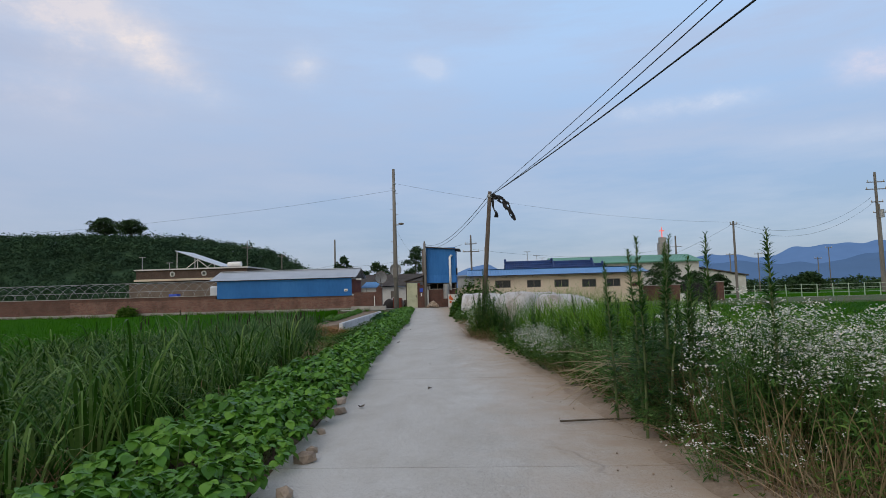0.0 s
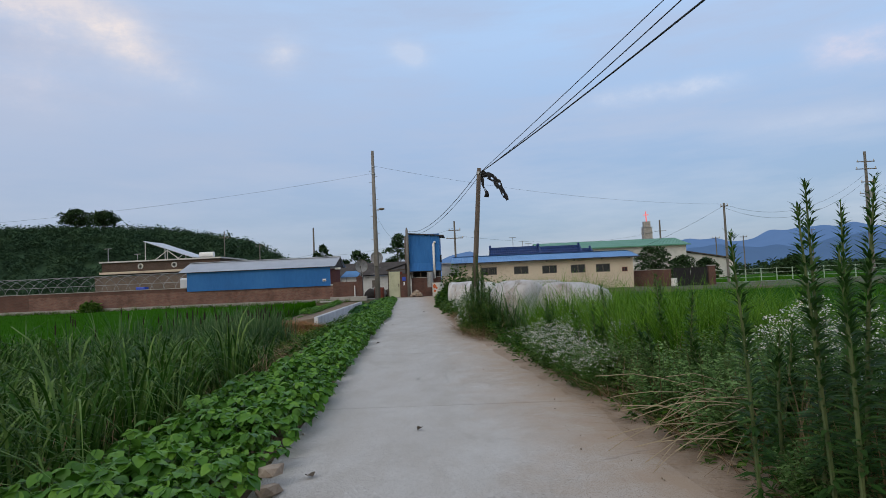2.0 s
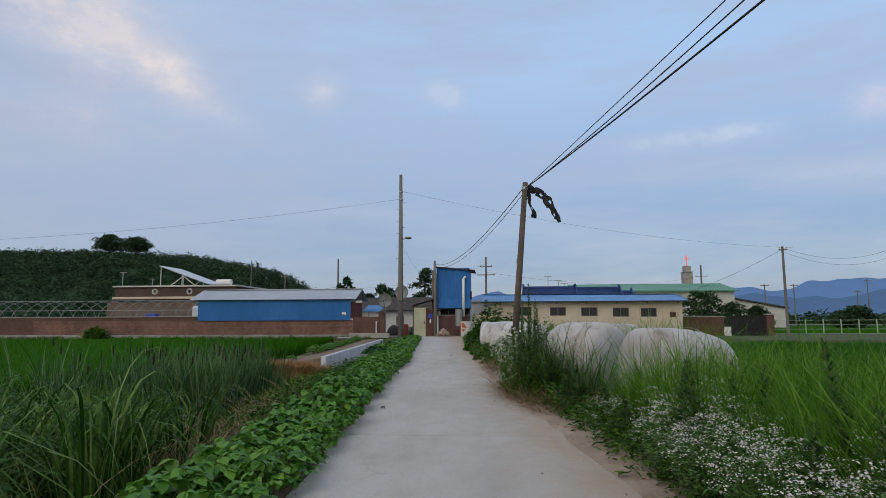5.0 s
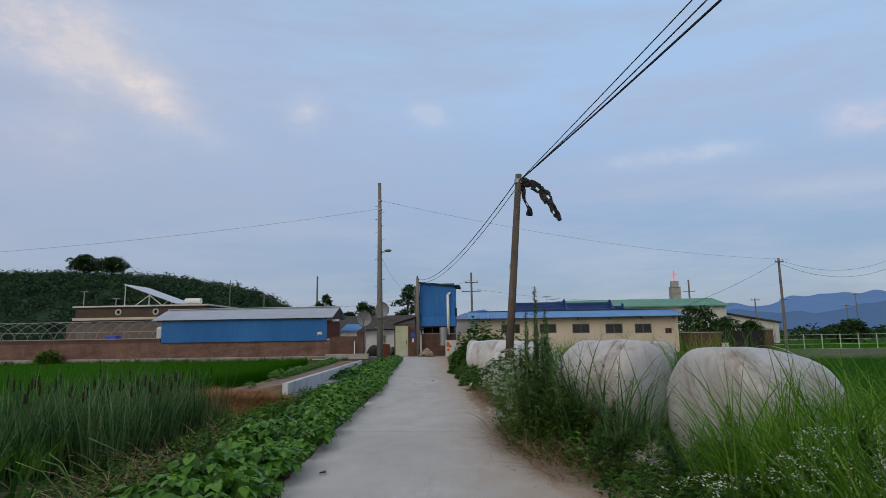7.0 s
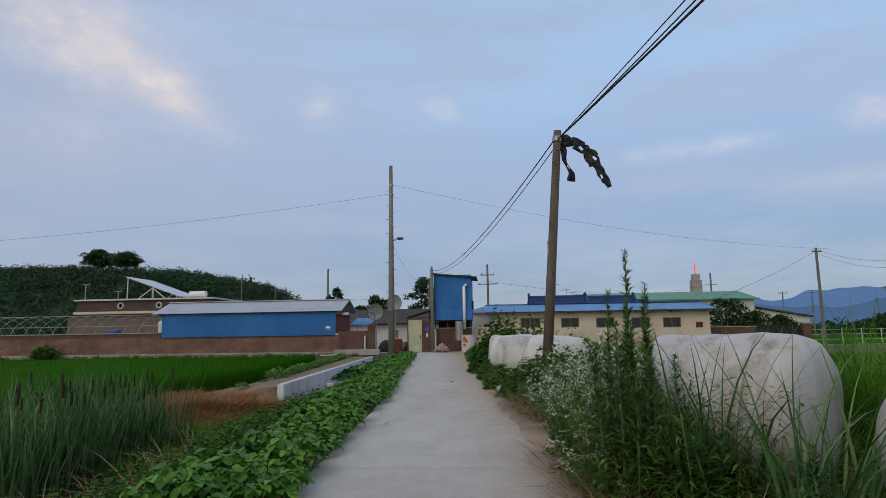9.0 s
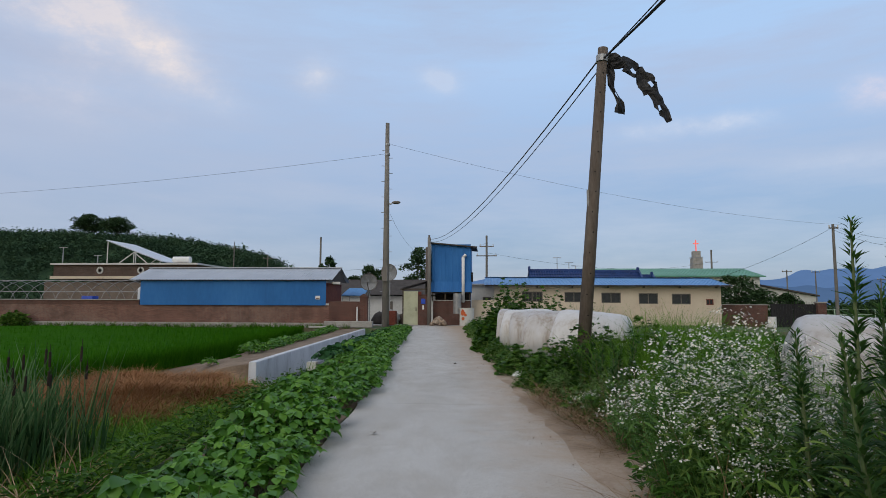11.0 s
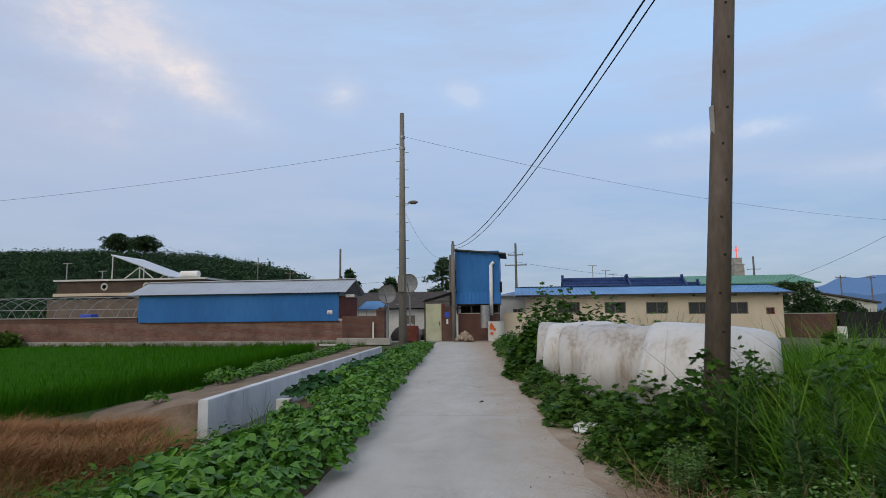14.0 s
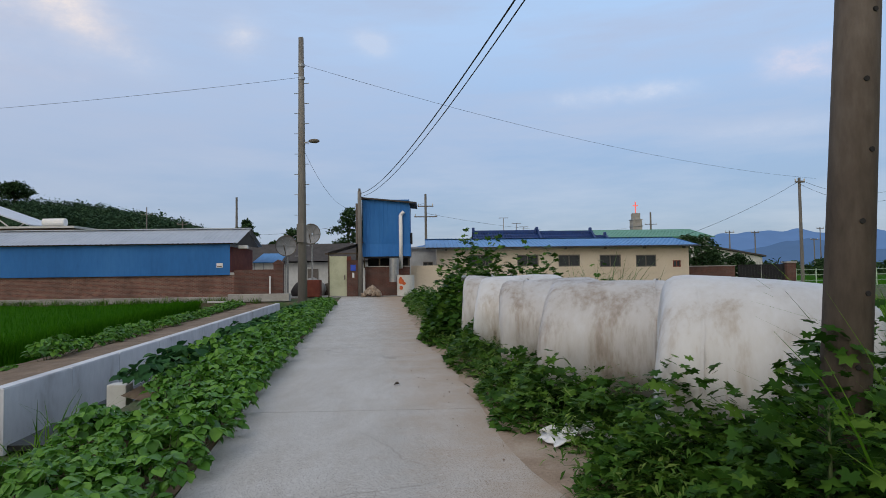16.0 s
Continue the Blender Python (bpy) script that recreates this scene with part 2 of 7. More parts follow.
m_white_wall = material("whitewashed_concrete", [(0.15, (0.36, 0.36, 0.38)), (0.45, (0.56, 0.58, 0.62)), (0.8, (0.68, 0.70, 0.74))], rough=0.8, scale=1.1, fine=9, bump=0.25, stretch=(1, 1, 0.5))
m_conc = material("grey_concrete", [(0.2, (0.24, 0.23, 0.215)), (0.5, (0.34, 0.33, 0.31)), (0.85, (0.43, 0.42, 0.40))], rough=0.9, scale=1.5, fine=25, bump=0.3)
m_bale = material("stained_white_wrap", [(0.14, (0.22, 0.18, 0.14)), (0.30, (0.44, 0.40, 0.36)), (0.46, (0.56, 0.555, 0.55)), (0.9, (0.66, 0.675, 0.70))],
                  rough=0.42, scale=1.2, fine=7, bump=0.3, bump_scale=7, stretch=(2.4, 2.4, 0.45))
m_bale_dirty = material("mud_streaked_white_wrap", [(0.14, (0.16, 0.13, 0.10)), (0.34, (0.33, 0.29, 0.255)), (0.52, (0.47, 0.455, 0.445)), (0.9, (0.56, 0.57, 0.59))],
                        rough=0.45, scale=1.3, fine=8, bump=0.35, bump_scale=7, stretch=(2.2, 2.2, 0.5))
m_bluewall = material("blue_sheet_metal", [(0.15, (0.022, 0.115, 0.32)), (0.5, (0.030, 0.150, 0.42)), (0.9, (0.048, 0.19, 0.48))], rough=0.5, scale=0.5, fine=5, stretch=(1, 1, 0.3), spec=0.15)
m_blueroof = material("blue_roof_steel", [(0.15, (0.045, 0.16, 0.38)), (0.5, (0.075, 0.24, 0.52)), (0.9, (0.15, 0.33, 0.60))], rough=0.4, scale=0.6, fine=6, stretch=(1, 0.4, 1))
m_navytile = material("navy_roof_tile", [(0.15, (0.008, 0.025, 0.10)), (0.5, (0.014, 0.045, 0.17)), (0.9, (0.025, 0.075, 0.24))], rough=0.4, scale=1.2, fine=9)
m_greyroof = material("pale_zinc_roof", [(0.15, (0.34, 0.38, 0.44)), (0.5, (0.43, 0.47, 0.53)), (0.9, (0.50, 0.54, 0.60))], rough=0.45, metal=0.2, scale=0.5, fine=5)
m_greenroof = material("green_roof_steel", [(0.15, (0.075, 0.22, 0.15)), (0.5, (0.11, 0.29, 0.20)), (0.9, (0.16, 0.35, 0.26))], rough=0.5, scale=0.3, fine=4)
m_cream = material("cream_stucco", [(0.12, (0.38, 0.31, 0.23)), (0.4, (0.57, 0.49, 0.385)), (0.85, (0.64, 0.565, 0.455))], rough=0.9, scale=0.6, fine=8, bump=0.2)
m_offwhite = material("off_white_paint", [(0.15, (0.42, 0.42, 0.40)), (0.5, (0.56, 0.56, 0.54)), (0.9, (0.66, 0.66, 0.64))], rough=0.8, scale=0.9, fine=9)
m_gate = material("pale_green_door_paint", [(0.15, (0.36, 0.37, 0.25)), (0.5, (0.50, 0.52, 0.37)), (0.9, (0.58, 0.59, 0.44))], rough=0.6, scale=1.2, fine=12)
m_rust = material("rusty_red_steel", [(0.15, (0.075, 0.018, 0.012)), (0.5, (0.15, 0.035, 0.022)), (0.9, (0.22, 0.07, 0.04))], rough=0.75, scale=2, fine=15)
# near-black that paints in the shade inside holes and openings
m_dark = material("interior_shade_black", [(0.2, (0.012, 0.012, 0.013)), (0.8, (0.03, 0.028, 0.026))], rough=0.9)
m_frame = material("window_frame_brown", [(0.2, (0.10, 0.085, 0.07)), (0.8, (0.17, 0.15, 0.13))], rough=0.5)
m_glass = material("window_glass_dark", [(0.2, (0.022, 0.026, 0.030)), (0.8, (0.04, 0.046, 0.052))], rough=0.18, spec=0.35)
m_steel = material("galvanised_steel", [(0.2, (0.24, 0.25, 0.26)), (0.8, (0.40, 0.41, 0.42))], rough=0.45, metal=0.5, scale=3)
m_black = material("black_plastic", [(0.2, (0.010, 0.010, 0.012)), (0.8, (0.028, 0.028, 0.032))], rough=0.5, spec=0.3)
m_wire = material("black_cable", [(0.2, (0.012, 0.012, 0.014)), (0.8, (0.03, 0.03, 0.03))], rough=0.6)
m_darkroof = material("dark_slate_roof", [(0.2, (0.035, 0.03, 0.028)), (0.8, (0.085, 0.075, 0.07))], rough=0.8, scale=2)
m_orange = material("orange_red_paint", [(0.2, (0.42, 0.07, 0.02)), (0.8, (0.62, 0.15, 0.04))], rough=0.6)
m_sign = material("blue_sign_paint", [(0.2, (0.02, 0.06, 0.42)), (0.8, (0.03, 0.09, 0.55))], rough=0.4)
m_white = material("white_paint", [(0.2, (0.70, 0.70, 0.70)), (0.8, (0.82, 0.82, 0.82))], rough=0.5)
m_stone = material("field_stone", [(0.2, (0.20, 0.15, 0.11)), (0.5, (0.34, 0.27, 0.21)), (0.85, (0.46, 0.39, 0.32))], rough=0.9, scale=7, bump=0.6, obj_random=True)
m_mesh = material("grey_dish_mesh", [(0.2, (0.20, 0.21, 0.22)), (0.8, (0.30, 0.31, 0.33))], rough=0.5)
m_panel = material("solar_panel_back", [(0.2, (0.48, 0.52, 0.58)), (0.8, (0.60, 0.64, 0.70))], rough=0.35, scale=0.8)
m_fence = material("pale_green_fence_paint", [(0.2, (0.30, 0.42, 0.30)), (0.8, (0.44, 0.55, 0.42))], rough=0.6)
m_water = material("ditch_water", [(0.2, (0.02, 0.022, 0.02)), (0.8, (0.045, 0.05, 0.045))], rough=0.08, spec=0.5)
m_brick = brick_material("red_brick", (0.100, 0.036, 0.027), (0.150, 0.058, 0.042), (0.13, 0.10, 0.085), (0.050, 0.024, 0.020))
m_brickpale = brick_material("mixed_red_brick", (0.125, 0.045, 0.034), (0.24, 0.105, 0.075), (0.22, 0.175, 0.15), (0.066, 0.032, 0.026))
m_brickhouse = brick_material("brown_brick", (0.060, 0.034, 0.026), (0.10, 0.058, 0.042), (0.11, 0.09, 0.075), (0.045, 0.028, 0.022))
m_palebrick = brick_material("pale_brown_brick", (0.14, 0.105, 0.085), (0.19, 0.145, 0.115), (0.18, 0.155, 0.135), (0.10, 0.075, 0.06))


def emitter(name, colour, strength):
    mat = bpy.data.materials.new(name)
    mat.use_nodes = True
    b = mat.node_tree.nodes["Principled BSDF"]
    b.inputs["Base Color"].default_value = (*colour, 1)
    b.inputs["Emission Color"].default_value = (*colour, 1)
    b.inputs["Emission Strength"].default_value = strength
    return mat


def road_material():
    mat = bpy.data.materials.new("worn_concrete_road")
    mat.use_nodes = True
    t = mat.node_tree
    b = t.nodes["Principled BSDF"]
    geo = t.nodes.new("ShaderNodeNewGeometry")
    pos = geo.outputs["Position"]

    def noise_at(scale, detail, rough, stretch=(1, 1, 1)):
        mp = t.nodes.new("ShaderNodeMapping")
        mp.inputs["Scale"].default_value = stretch
        mp.inputs["Rotation"].default_value = (0, 0, radians(-5.4))
        t.links.new(pos, mp.inputs[0])
        n = N(t, "ShaderNodeTexNoise", Scale=scale, Detail=detail, Roughness=rough)
        t.links.new(mp.outputs[0], n.inputs["Vector"])
        return n.outputs[0]

    c = RAMP(t, noise_at(0.55, 6, 0.6, (1.6, 0.5, 1)), [(0.25, (0.43, 0.405, 0.37)), (0.5, (0.55, 0.53, 0.50)), (0.75, (0.63, 0.615, 0.59))])
    c = MIX(t, RAMP(t, noise_at(1.5, 9, 0.72, (1.4, 0.7, 1)), [(0.44, 0.0), (0.68, 0.62)]), c, (0.375, 0.325, 0.265))
    c = MIX(t, RAMP(t, noise_at(6.0, 8, 0.75), [(0.54, 0.0), (0.72, 0.35)]), c, (0.245, 0.23, 0.21))
    c = MIX(t, RAMP(t, noise_at(55.0, 3, 0.6), [(0.35, 0.0), (0.70, 0.6)]), c, (0.54, 0.535, 0.52))
    c = MIX(t, RAMP(t, noise_at(90.0, 2, 0.5), [(0.52, 0.0), (0.66, 0.85)]), c, (0.15, 0.14, 0.13))
    c = MIX(t, RAMP(t, noise_at(34.0, 3, 0.6), [(0.58, 0.0), (0.68, 0.6)]), c, (0.20, 0.19, 0.175))
    c = MIX(t, RAMP(t, noise_at(28.0, 2, 0.5), [(0.60, 0.0), (0.70, 0.6)]), c, (0.68, 0.67, 0.65))
    sx = t.nodes.new("ShaderNodeSeparateXYZ")
    t.links.new(pos, sx.inputs[0])
    side = M(t, "MULTIPLY_ADD", sx.outputs[1], 0.104, sx.outputs[0])
    dusty = M(t, "ADD", side, M(t, "MULTIPLY_ADD", noise_at(1.7, 8, 0.7), 2.4, -1.2))
    c = MIX(t, RAMP(t, M(t, "MULTIPLY_ADD", dusty, 0.5, -0.95, clamp=True), [(0.0, 0.0), (0.75, 0.9)]), c, (0.40, 0.30, 0.215))
    vor = N(t, "ShaderNodeTexVoronoi", Scale=0.55)
    vor.feature = "DISTANCE_TO_EDGE"
    mp = t.nodes.new("ShaderNodeMapping")
    t.links.new(pos, mp.inputs[0])
    nz = N(t, "ShaderNodeTexNoise", Scale=2.5, Detail=5.0)
    t.links.new(pos, nz.inputs["Vector"])
    wob = MIX(t, 0.22, mp.outputs[0], nz.outputs[1], "ADD")
    t.links.new(wob, vor.inputs["Vector"])
    crack = M(t, "MULTIPLY", RAMP(t, vor.outputs["Distance"], [(0.0, 1.0), (0.007, 0.0)]), RAMP(t, noise_at(0.45, 2, 0.5), [(0.52, 0.0), (0.60, 1.0)]))
    c = MIX(t, M(t, "MULTIPLY", crack, 0.35), c, (0.12, 0.11, 0.10))
    t.links.new(c, b.inputs["Base Color"])
    b.inputs["Roughness"].default_value = 0.88
    b.inputs["Specular IOR Level"].default_value = 0.3
    bp = N(t, "ShaderNodeBump", Strength=0.35, Distance=0.012)
    t.links.new(M(t, "ADD", M(t, "MULTIPLY", noise_at(38, 5, 0.7), 0.8), M(t, "MULTIPLY", noise_at(9, 5, 0.6), 0.5)), bp.inputs["Height"])
    t.links.new(bp.outputs[0], b.inputs["Normal"])
    return mat


m_road = road_material()


def ground_material():
    """Bare soil and low green growth in patches."""
    mat = bpy.data.materials.new("field_ground")
    mat.use_nodes = True
    t = mat.node_tree
    b = t.nodes["Principled BSDF"]
    geo = t.nodes.new("ShaderNodeNewGeometry")
    n1 = N(t, "ShaderNodeTexNoise", Scale=0.35, Detail=8.0, Roughness=0.65)
    n2 = N(t, "ShaderNodeTexNoise", Scale=9.0, Detail=6.0, Roughness=0.7)
    for n in (n1, n2):
        t.links.new(geo.outputs["Position"], n.inputs["Vector"])
    earth = RAMP(t, n2.outputs[0], [(0.25, (0.050, 0.036, 0.022)), (0.5, (0.115, 0.080, 0.050)), (0.75, (0.19, 0.14, 0.09))])
    green = RAMP(t, n2.outputs[0], [(0.25, (0.020, 0.048, 0.012)), (0.5, (0.040, 0.090, 0.020)), (0.75, (0.075, 0.135, 0.035))])
    c = MIX(t, RAMP(t, n1.outputs[0], [(0.40, 0.0), (0.56, 1.0)]), earth, green)
    t.links.new(c, b.inputs["Base Color"])
    b.inputs["Roughness"].default_value = 0.95
    bp = N(t, "ShaderNodeBump", Strength=0.9, Distance=0.05)
    t.links.new(n2.outputs[0], bp.inputs["Height"])
    t.links.new(bp.outputs[0], b.inputs["Normal"])
    return mat


m_ground = ground_material()


# ---- builders ----
def empty(name, x=0, y=0, z=0, rz=0, label="", category="", group="", kind=""):
    ob = new(name)
    ob.empty_display_size = 0.2
    ob.matrix_world = pose(x, y, z, 0, 0, rz)
    return tagged(ob, label, category, group, kind)


def finish(bm, name, mat, smooth=False):
    me = bpy.data.meshes.new(name)
    bmesh.ops.recalc_face_normals(bm, faces=bm.faces)
    bm.to_mesh(me)
    bm.free()
    if smooth:
        for p in me.polygons:
            p.use_smooth = True
    me.materials.append(mat)
    return me


def part(name, bm, mat, parent=None, label="", smooth=False):
    me = bm if isinstance(bm, bpy.types.Mesh) else finish(bm, name, mat, smooth)
    ob = new(name, me)
    if parent is not None:
        ob.parent = parent
    return tagged(ob, label)


def thing(name, bm, mat, label, category, m=None, group="", kind="", smooth=False):
    ob = part(name, bm, mat, None, "", smooth)
    if m is not None:
        ob.matrix_world = m
    return tagged(ob, label, category, group, kind)


def box(bm, cx, cy, cz, sx, sy, sz, bevel=0.0, rz=0.0):
    r = bmesh.ops.create_cube(bm, size=1.0)
    vs = r["verts"]
    m = Matrix.Translation((cx, cy, cz)) @ Matrix.Rotation(radians(rz), 4, "Z") @ Matrix.Diagonal((sx, sy, sz, 1))
    bmesh.ops.transform(bm, matrix=m, verts=vs)
    if bevel:
        es = list({e for v in vs for e in v.link_edges})
        bmesh.ops.bevel(bm, geom=es, offset=bevel, segments=2, affect="EDGES", profile=0.5)
    return bm


def B(*a, **k):
    return box(bmesh.new(), *a, **k)


def cyl(bm, p0, p1, r0, r1=None, seg=12):
    p0, p1 = Vector(p0), Vector(p1)
    r1 = r0 if r1 is None else r1
    d = p1 - p0
    res = bmesh.ops.create_cone(bm, cap_ends=True, segments=seg, radius1=r0, radius2=r1, depth=d.length)
    m = Matrix.Translation((p0 + p1) / 2) @ d.to_track_quat("Z", "Y").to_matrix().to_4x4()
    bmesh.ops.transform(bm, matrix=m, verts=res["verts"])
    return bm


def C(*a, **k):
    return cyl(bmesh.new(), *a, **k)


def tube(name, pts, r, mat, parent=None, seg=6):
    """A swept tube along points."""
    bm = bmesh.new()
    pts = [Vector(p) for p in pts]
    rings = []
    for i, p in enumerate(pts):
        d = (pts[min(i + 1, len(pts) - 1)] - pts[max(i - 1, 0)]).normalized()
        q = d.to_track_quat("Z", "Y").to_matrix()
        rings.append([bm.verts.new(p + q @ Vector((r * math.cos(6.2832 * k / seg), r * math.sin(6.2832 * k / seg), 0))) for k in range(seg)])
    for a, b in zip(rings, rings[1:]):
        for k in range(seg):
            bm.faces.new((a[k], a[(k + 1) % seg], b[(k + 1) % seg], b[k]))
    bm.faces.new(rings[0]), bm.faces.new(rings[-1])
    return part(name, bm, mat, parent, "", True)


def poly(bm, pts, depth):
    """A flat outline (list of points) pushed along the vector depth."""
    d = Vector(depth)
    a = [bm.verts.new(p) for p in pts]
    b = [bm.verts.new(Vector(p) + d) for p in pts]
    n = len(pts)
    bm.faces.new(a), bm.faces.new(b[::-1])
    for i in range(n):
        bm.faces.new((a[i], b[i], b[(i + 1) % n], a[(i + 1) % n]))
    return bm


def corrugated(bm, o, u, v, width, height, pitch=0.25, depth=0.025, thick=0.004):
    """A ribbed sheet from corner o, width along u, height along v; ribs run along v."""
    o, u, v = Vector(o), Vector(u).normalized(), Vector(v).normalized()
    n = u.cross(v)
    xs, x = [], 0.0
    while x < width - pitch * 0.5:
        xs += [(x, 0), (x + pitch * 0.62, 0), (x + pitch * 0.70, 1), (x + pitch * 0.92, 1)]
        x += pitch
    xs.append((width, 0))
    xs = [(min(a, width), h) for a, h in xs]
    rows = []
    for back in (0, 1):
        for s in (0, height):
            rows.append([bm.verts.new(o + u * a + v * s + n * (h * depth - back * thick)) for a, h in xs])
    f0, f1, b0, b1 = rows
    for i in range(len(xs) - 1):
        bm.faces.new((f0[i], f0[i + 1], f1[i + 1], f1[i]))
        bm.faces.new((b0[i + 1], b0[i], b1[i], b1[i + 1]))
        bm.faces.new((f0[i + 1], f0[i], b0[i], b0[i + 1]))
        bm.faces.new((f1[i], f1[i + 1], b1[i + 1], b1[i]))
    return bm


def mesh_np(name, verts, faces, mat, smooth=False):
    """A mesh from arrays: verts (n,3), faces (m,k) with k corners each."""
    verts, faces = np.asarray(verts, np.float32), np.asarray(faces, np.int32)
    me = bpy.data.meshes.new(name)
    me.vertices.add(len(verts))
    me.vertices.foreach_set("co", verts.ravel())
    k = faces.shape[1]
    me.loops.add(faces.size)
    me.loops.foreach_set("vertex_index", faces.ravel())
    me.polygons.add(len(faces))
    me.polygons.foreach_set("loop_start", np.arange(0, faces.size, k, dtype=np.int32))
    me.update(calc_edges=True)
    if smooth:
        me.polygons.foreach_set("use_smooth", np.ones(len(faces), bool))
    me.materials.append(mat)
    return me


def blades(rng, base, height, width, heading, lean, droop, seg=4):
    """Grass blades as tapering bent strips. All arguments are arrays of n."""
    n = len(base)
    t = np.linspace(0, 1, seg + 1)[None, :]
    out = (lean[:, None] * t + droop[:, None] * t ** 2.6) * height[:, None]
    up = height[:, None] * (t - 0.42 * np.minimum(1.4, droop[:, None]) * t ** 2.6)
    dx, dy = np.cos(heading)[:, None], np.sin(heading)[:, None]
    w = width[:, None] * (1 - t ** 2.2) * (0.55 + 0.45 * np.minimum(1, t * 5)) * 0.5 + 0.0006
    tw = heading + np.pi / 2 + rng.uniform(-0.9, 0.9, n)
    wx, wy = np.cos(tw)[:, None] * w, np.sin(tw)[:, None] * w
    cx, cy, cz = base[:, 0:1] + dx * out, base[:, 1:2] + dy * out, base[:, 2:3] + up
    v = np.stack([np.stack([cx - wx, cy - wy, cz], -1), np.stack([cx + wx, cy + wy, cz], -1)], 2)
    k = 2 * (seg + 1)
    idx = (np.arange(n) * k)[:, None, None]
    q = np.array([[2 * i, 2 * i + 1, 2 * i + 3, 2 * i + 2] for i in range(seg)])[None]
    return v.reshape(-1, 3), (idx + q).reshape(-1, 4)


def arching(rng, cx, cy, cz, per, hmin, hmax, wmin, wmax, spread, seg=8):
    """Clumps of long leaves that rise and bend over, their tips hanging."""
    n = len(cx) * per
    h = rng.uniform(hmin, hmax, len(cx)).repeat(per) * rng.uniform(0.6, 1.05, n)
    head = rng.uniform(0, 6.28, n)
    off = spread * np.sqrt(rng.rand(n))
    bend, lean = rng.uniform(0.75, 1.55, n)[:, None], rng.uniform(0.02, 0.20, n)[:, None]
    t = np.linspace(0, 1, seg + 1)[None]
    out = h[:, None] * (lean * t + 0.34 * bend * t ** 3)
    up = h[:, None] * (t - 0.55 * bend * t ** 4)
    w = rng.uniform(wmin, wmax, n)[:, None] * (1 - t ** 2.4) * 0.5 + 0.0008
    tw = head + 1.57 + rng.uniform(-0.5, 0.5, n)
    wx, wy = np.cos(tw)[:, None] * w, np.sin(tw)[:, None] * w
    x = (cx.repeat(per) + np.cos(head) * off)[:, None] + np.cos(head)[:, None] * out
    y = (cy.repeat(per) + np.sin(head) * off)[:, None] + np.sin(head)[:, None] * out
    z = cz.repeat(per)[:, None] + up
    v = np.stack([np.stack([x - wx, y - wy, z], -1), np.stack([x + wx, y + wy, z], -1)], 2)
    q = np.array([[2 * i, 2 * i + 1, 2 * i + 3, 2 * i + 2] for i in range(seg)])[None]
    return v.reshape(-1, 3), ((np.arange(n) * 2 * (seg + 1))[:, None, None] + q).reshape(-1, 4)


def rot_xyz(pitch, roll, yaw):
    cp, sp, cr, sr, cy, sy = np.cos(pitch), np.sin(pitch), np.cos(roll), np.sin(roll), np.cos(yaw), np.sin(yaw)
    o, z = np.ones_like(pitch), np.zeros_like(pitch)
    rx = np.stack([o, z, z, z, cp, -sp, z, sp, cp], -1).reshape(-1, 3, 3)
    ry = np.stack([cr, z, sr, z, o, z, -sr, z, cr], -1).reshape(-1, 3, 3)
    rz = np.stack([cy, -sy, z, sy, cy, z, z, z, o], -1).reshape(-1, 3, 3)
    return rz @ rx @ ry


def strew(template, places, size, pitch, roll, yaw):
    """Copies of a small leaf (verts, faces) at places, joined into one array."""
    tv, tf = np.asarray(template[0], float), np.asarray(template[1])
    r = rot_xyz(pitch, roll, yaw)
    v = np.einsum("nij,kj->nki", r, tv) * size[:, None, None] + places[:, None, :]
    f = tf[None] + (np.arange(len(places)) * len(tv))[:, None, None]
    return v.reshape(-1, 3), f.reshape(-1, tf.shape[1])


def joined(*some):
    vs, fs, n = [], [], 0
    for v, f in some:
        vs.append(v)
        fs.append(np.asarray(f) + n)
        n += len(v)
    return np.concatenate(vs), np.concatenate(fs)


# leaves lie along +y from the stalk, folded a little at the midrib and drooping at the tip
def leaf_shape(widths, fold=0.12, droop=0.18):
    n = len(widths)
    v, f = [], []
    for i, w in enumerate(widths):
        y = i / (n - 1)
        z = -droop * y * y
        v += [(-w, y, z + fold * w * 2), (0, y, z), (w, y, z + fold * w * 2)]
    for i in range(n - 1):
        a = 3 * i
        f += [(a, a + 1, a + 4, a + 3), (a + 1, a + 2, a + 5, a + 4)]
    return v, f


LEAF_OVATE = leaf_shape((0.14, 0.40, 0.43, 0.29, 0.02), 0.12, 0.22)
LEAF_ROUND = leaf_shape((0.20, 0.48, 0.52, 0.36, 0.03), 0.16, 0.12)
LEAF_LANCE = ([(0, 0, 0), (0.10, 0.42, 0.03), (0, 1, -0.22), (-0.10, 0.42, 0.03)], [(0, 1, 2, 3)])
LEAF_TUFT = ([(0, 0, 0), (0.40, 0.45, 0.08), (0, 1, -0.1), (-0.40, 0.45, 0.08)], [(0, 1, 2, 3)])
LEAF_WEED = ([(0, 0, 0), (-0.30, 0.38, 0.05), (-0.20, 0.72, 0.0), (0, 1, -0.15), (0.20, 0.72, 0.0), (0.30, 0.38, 0.05)], [(0, 1, 2, 3), (0, 3, 4, 5)])
LEAF_CLUMP = LEAF_WEED


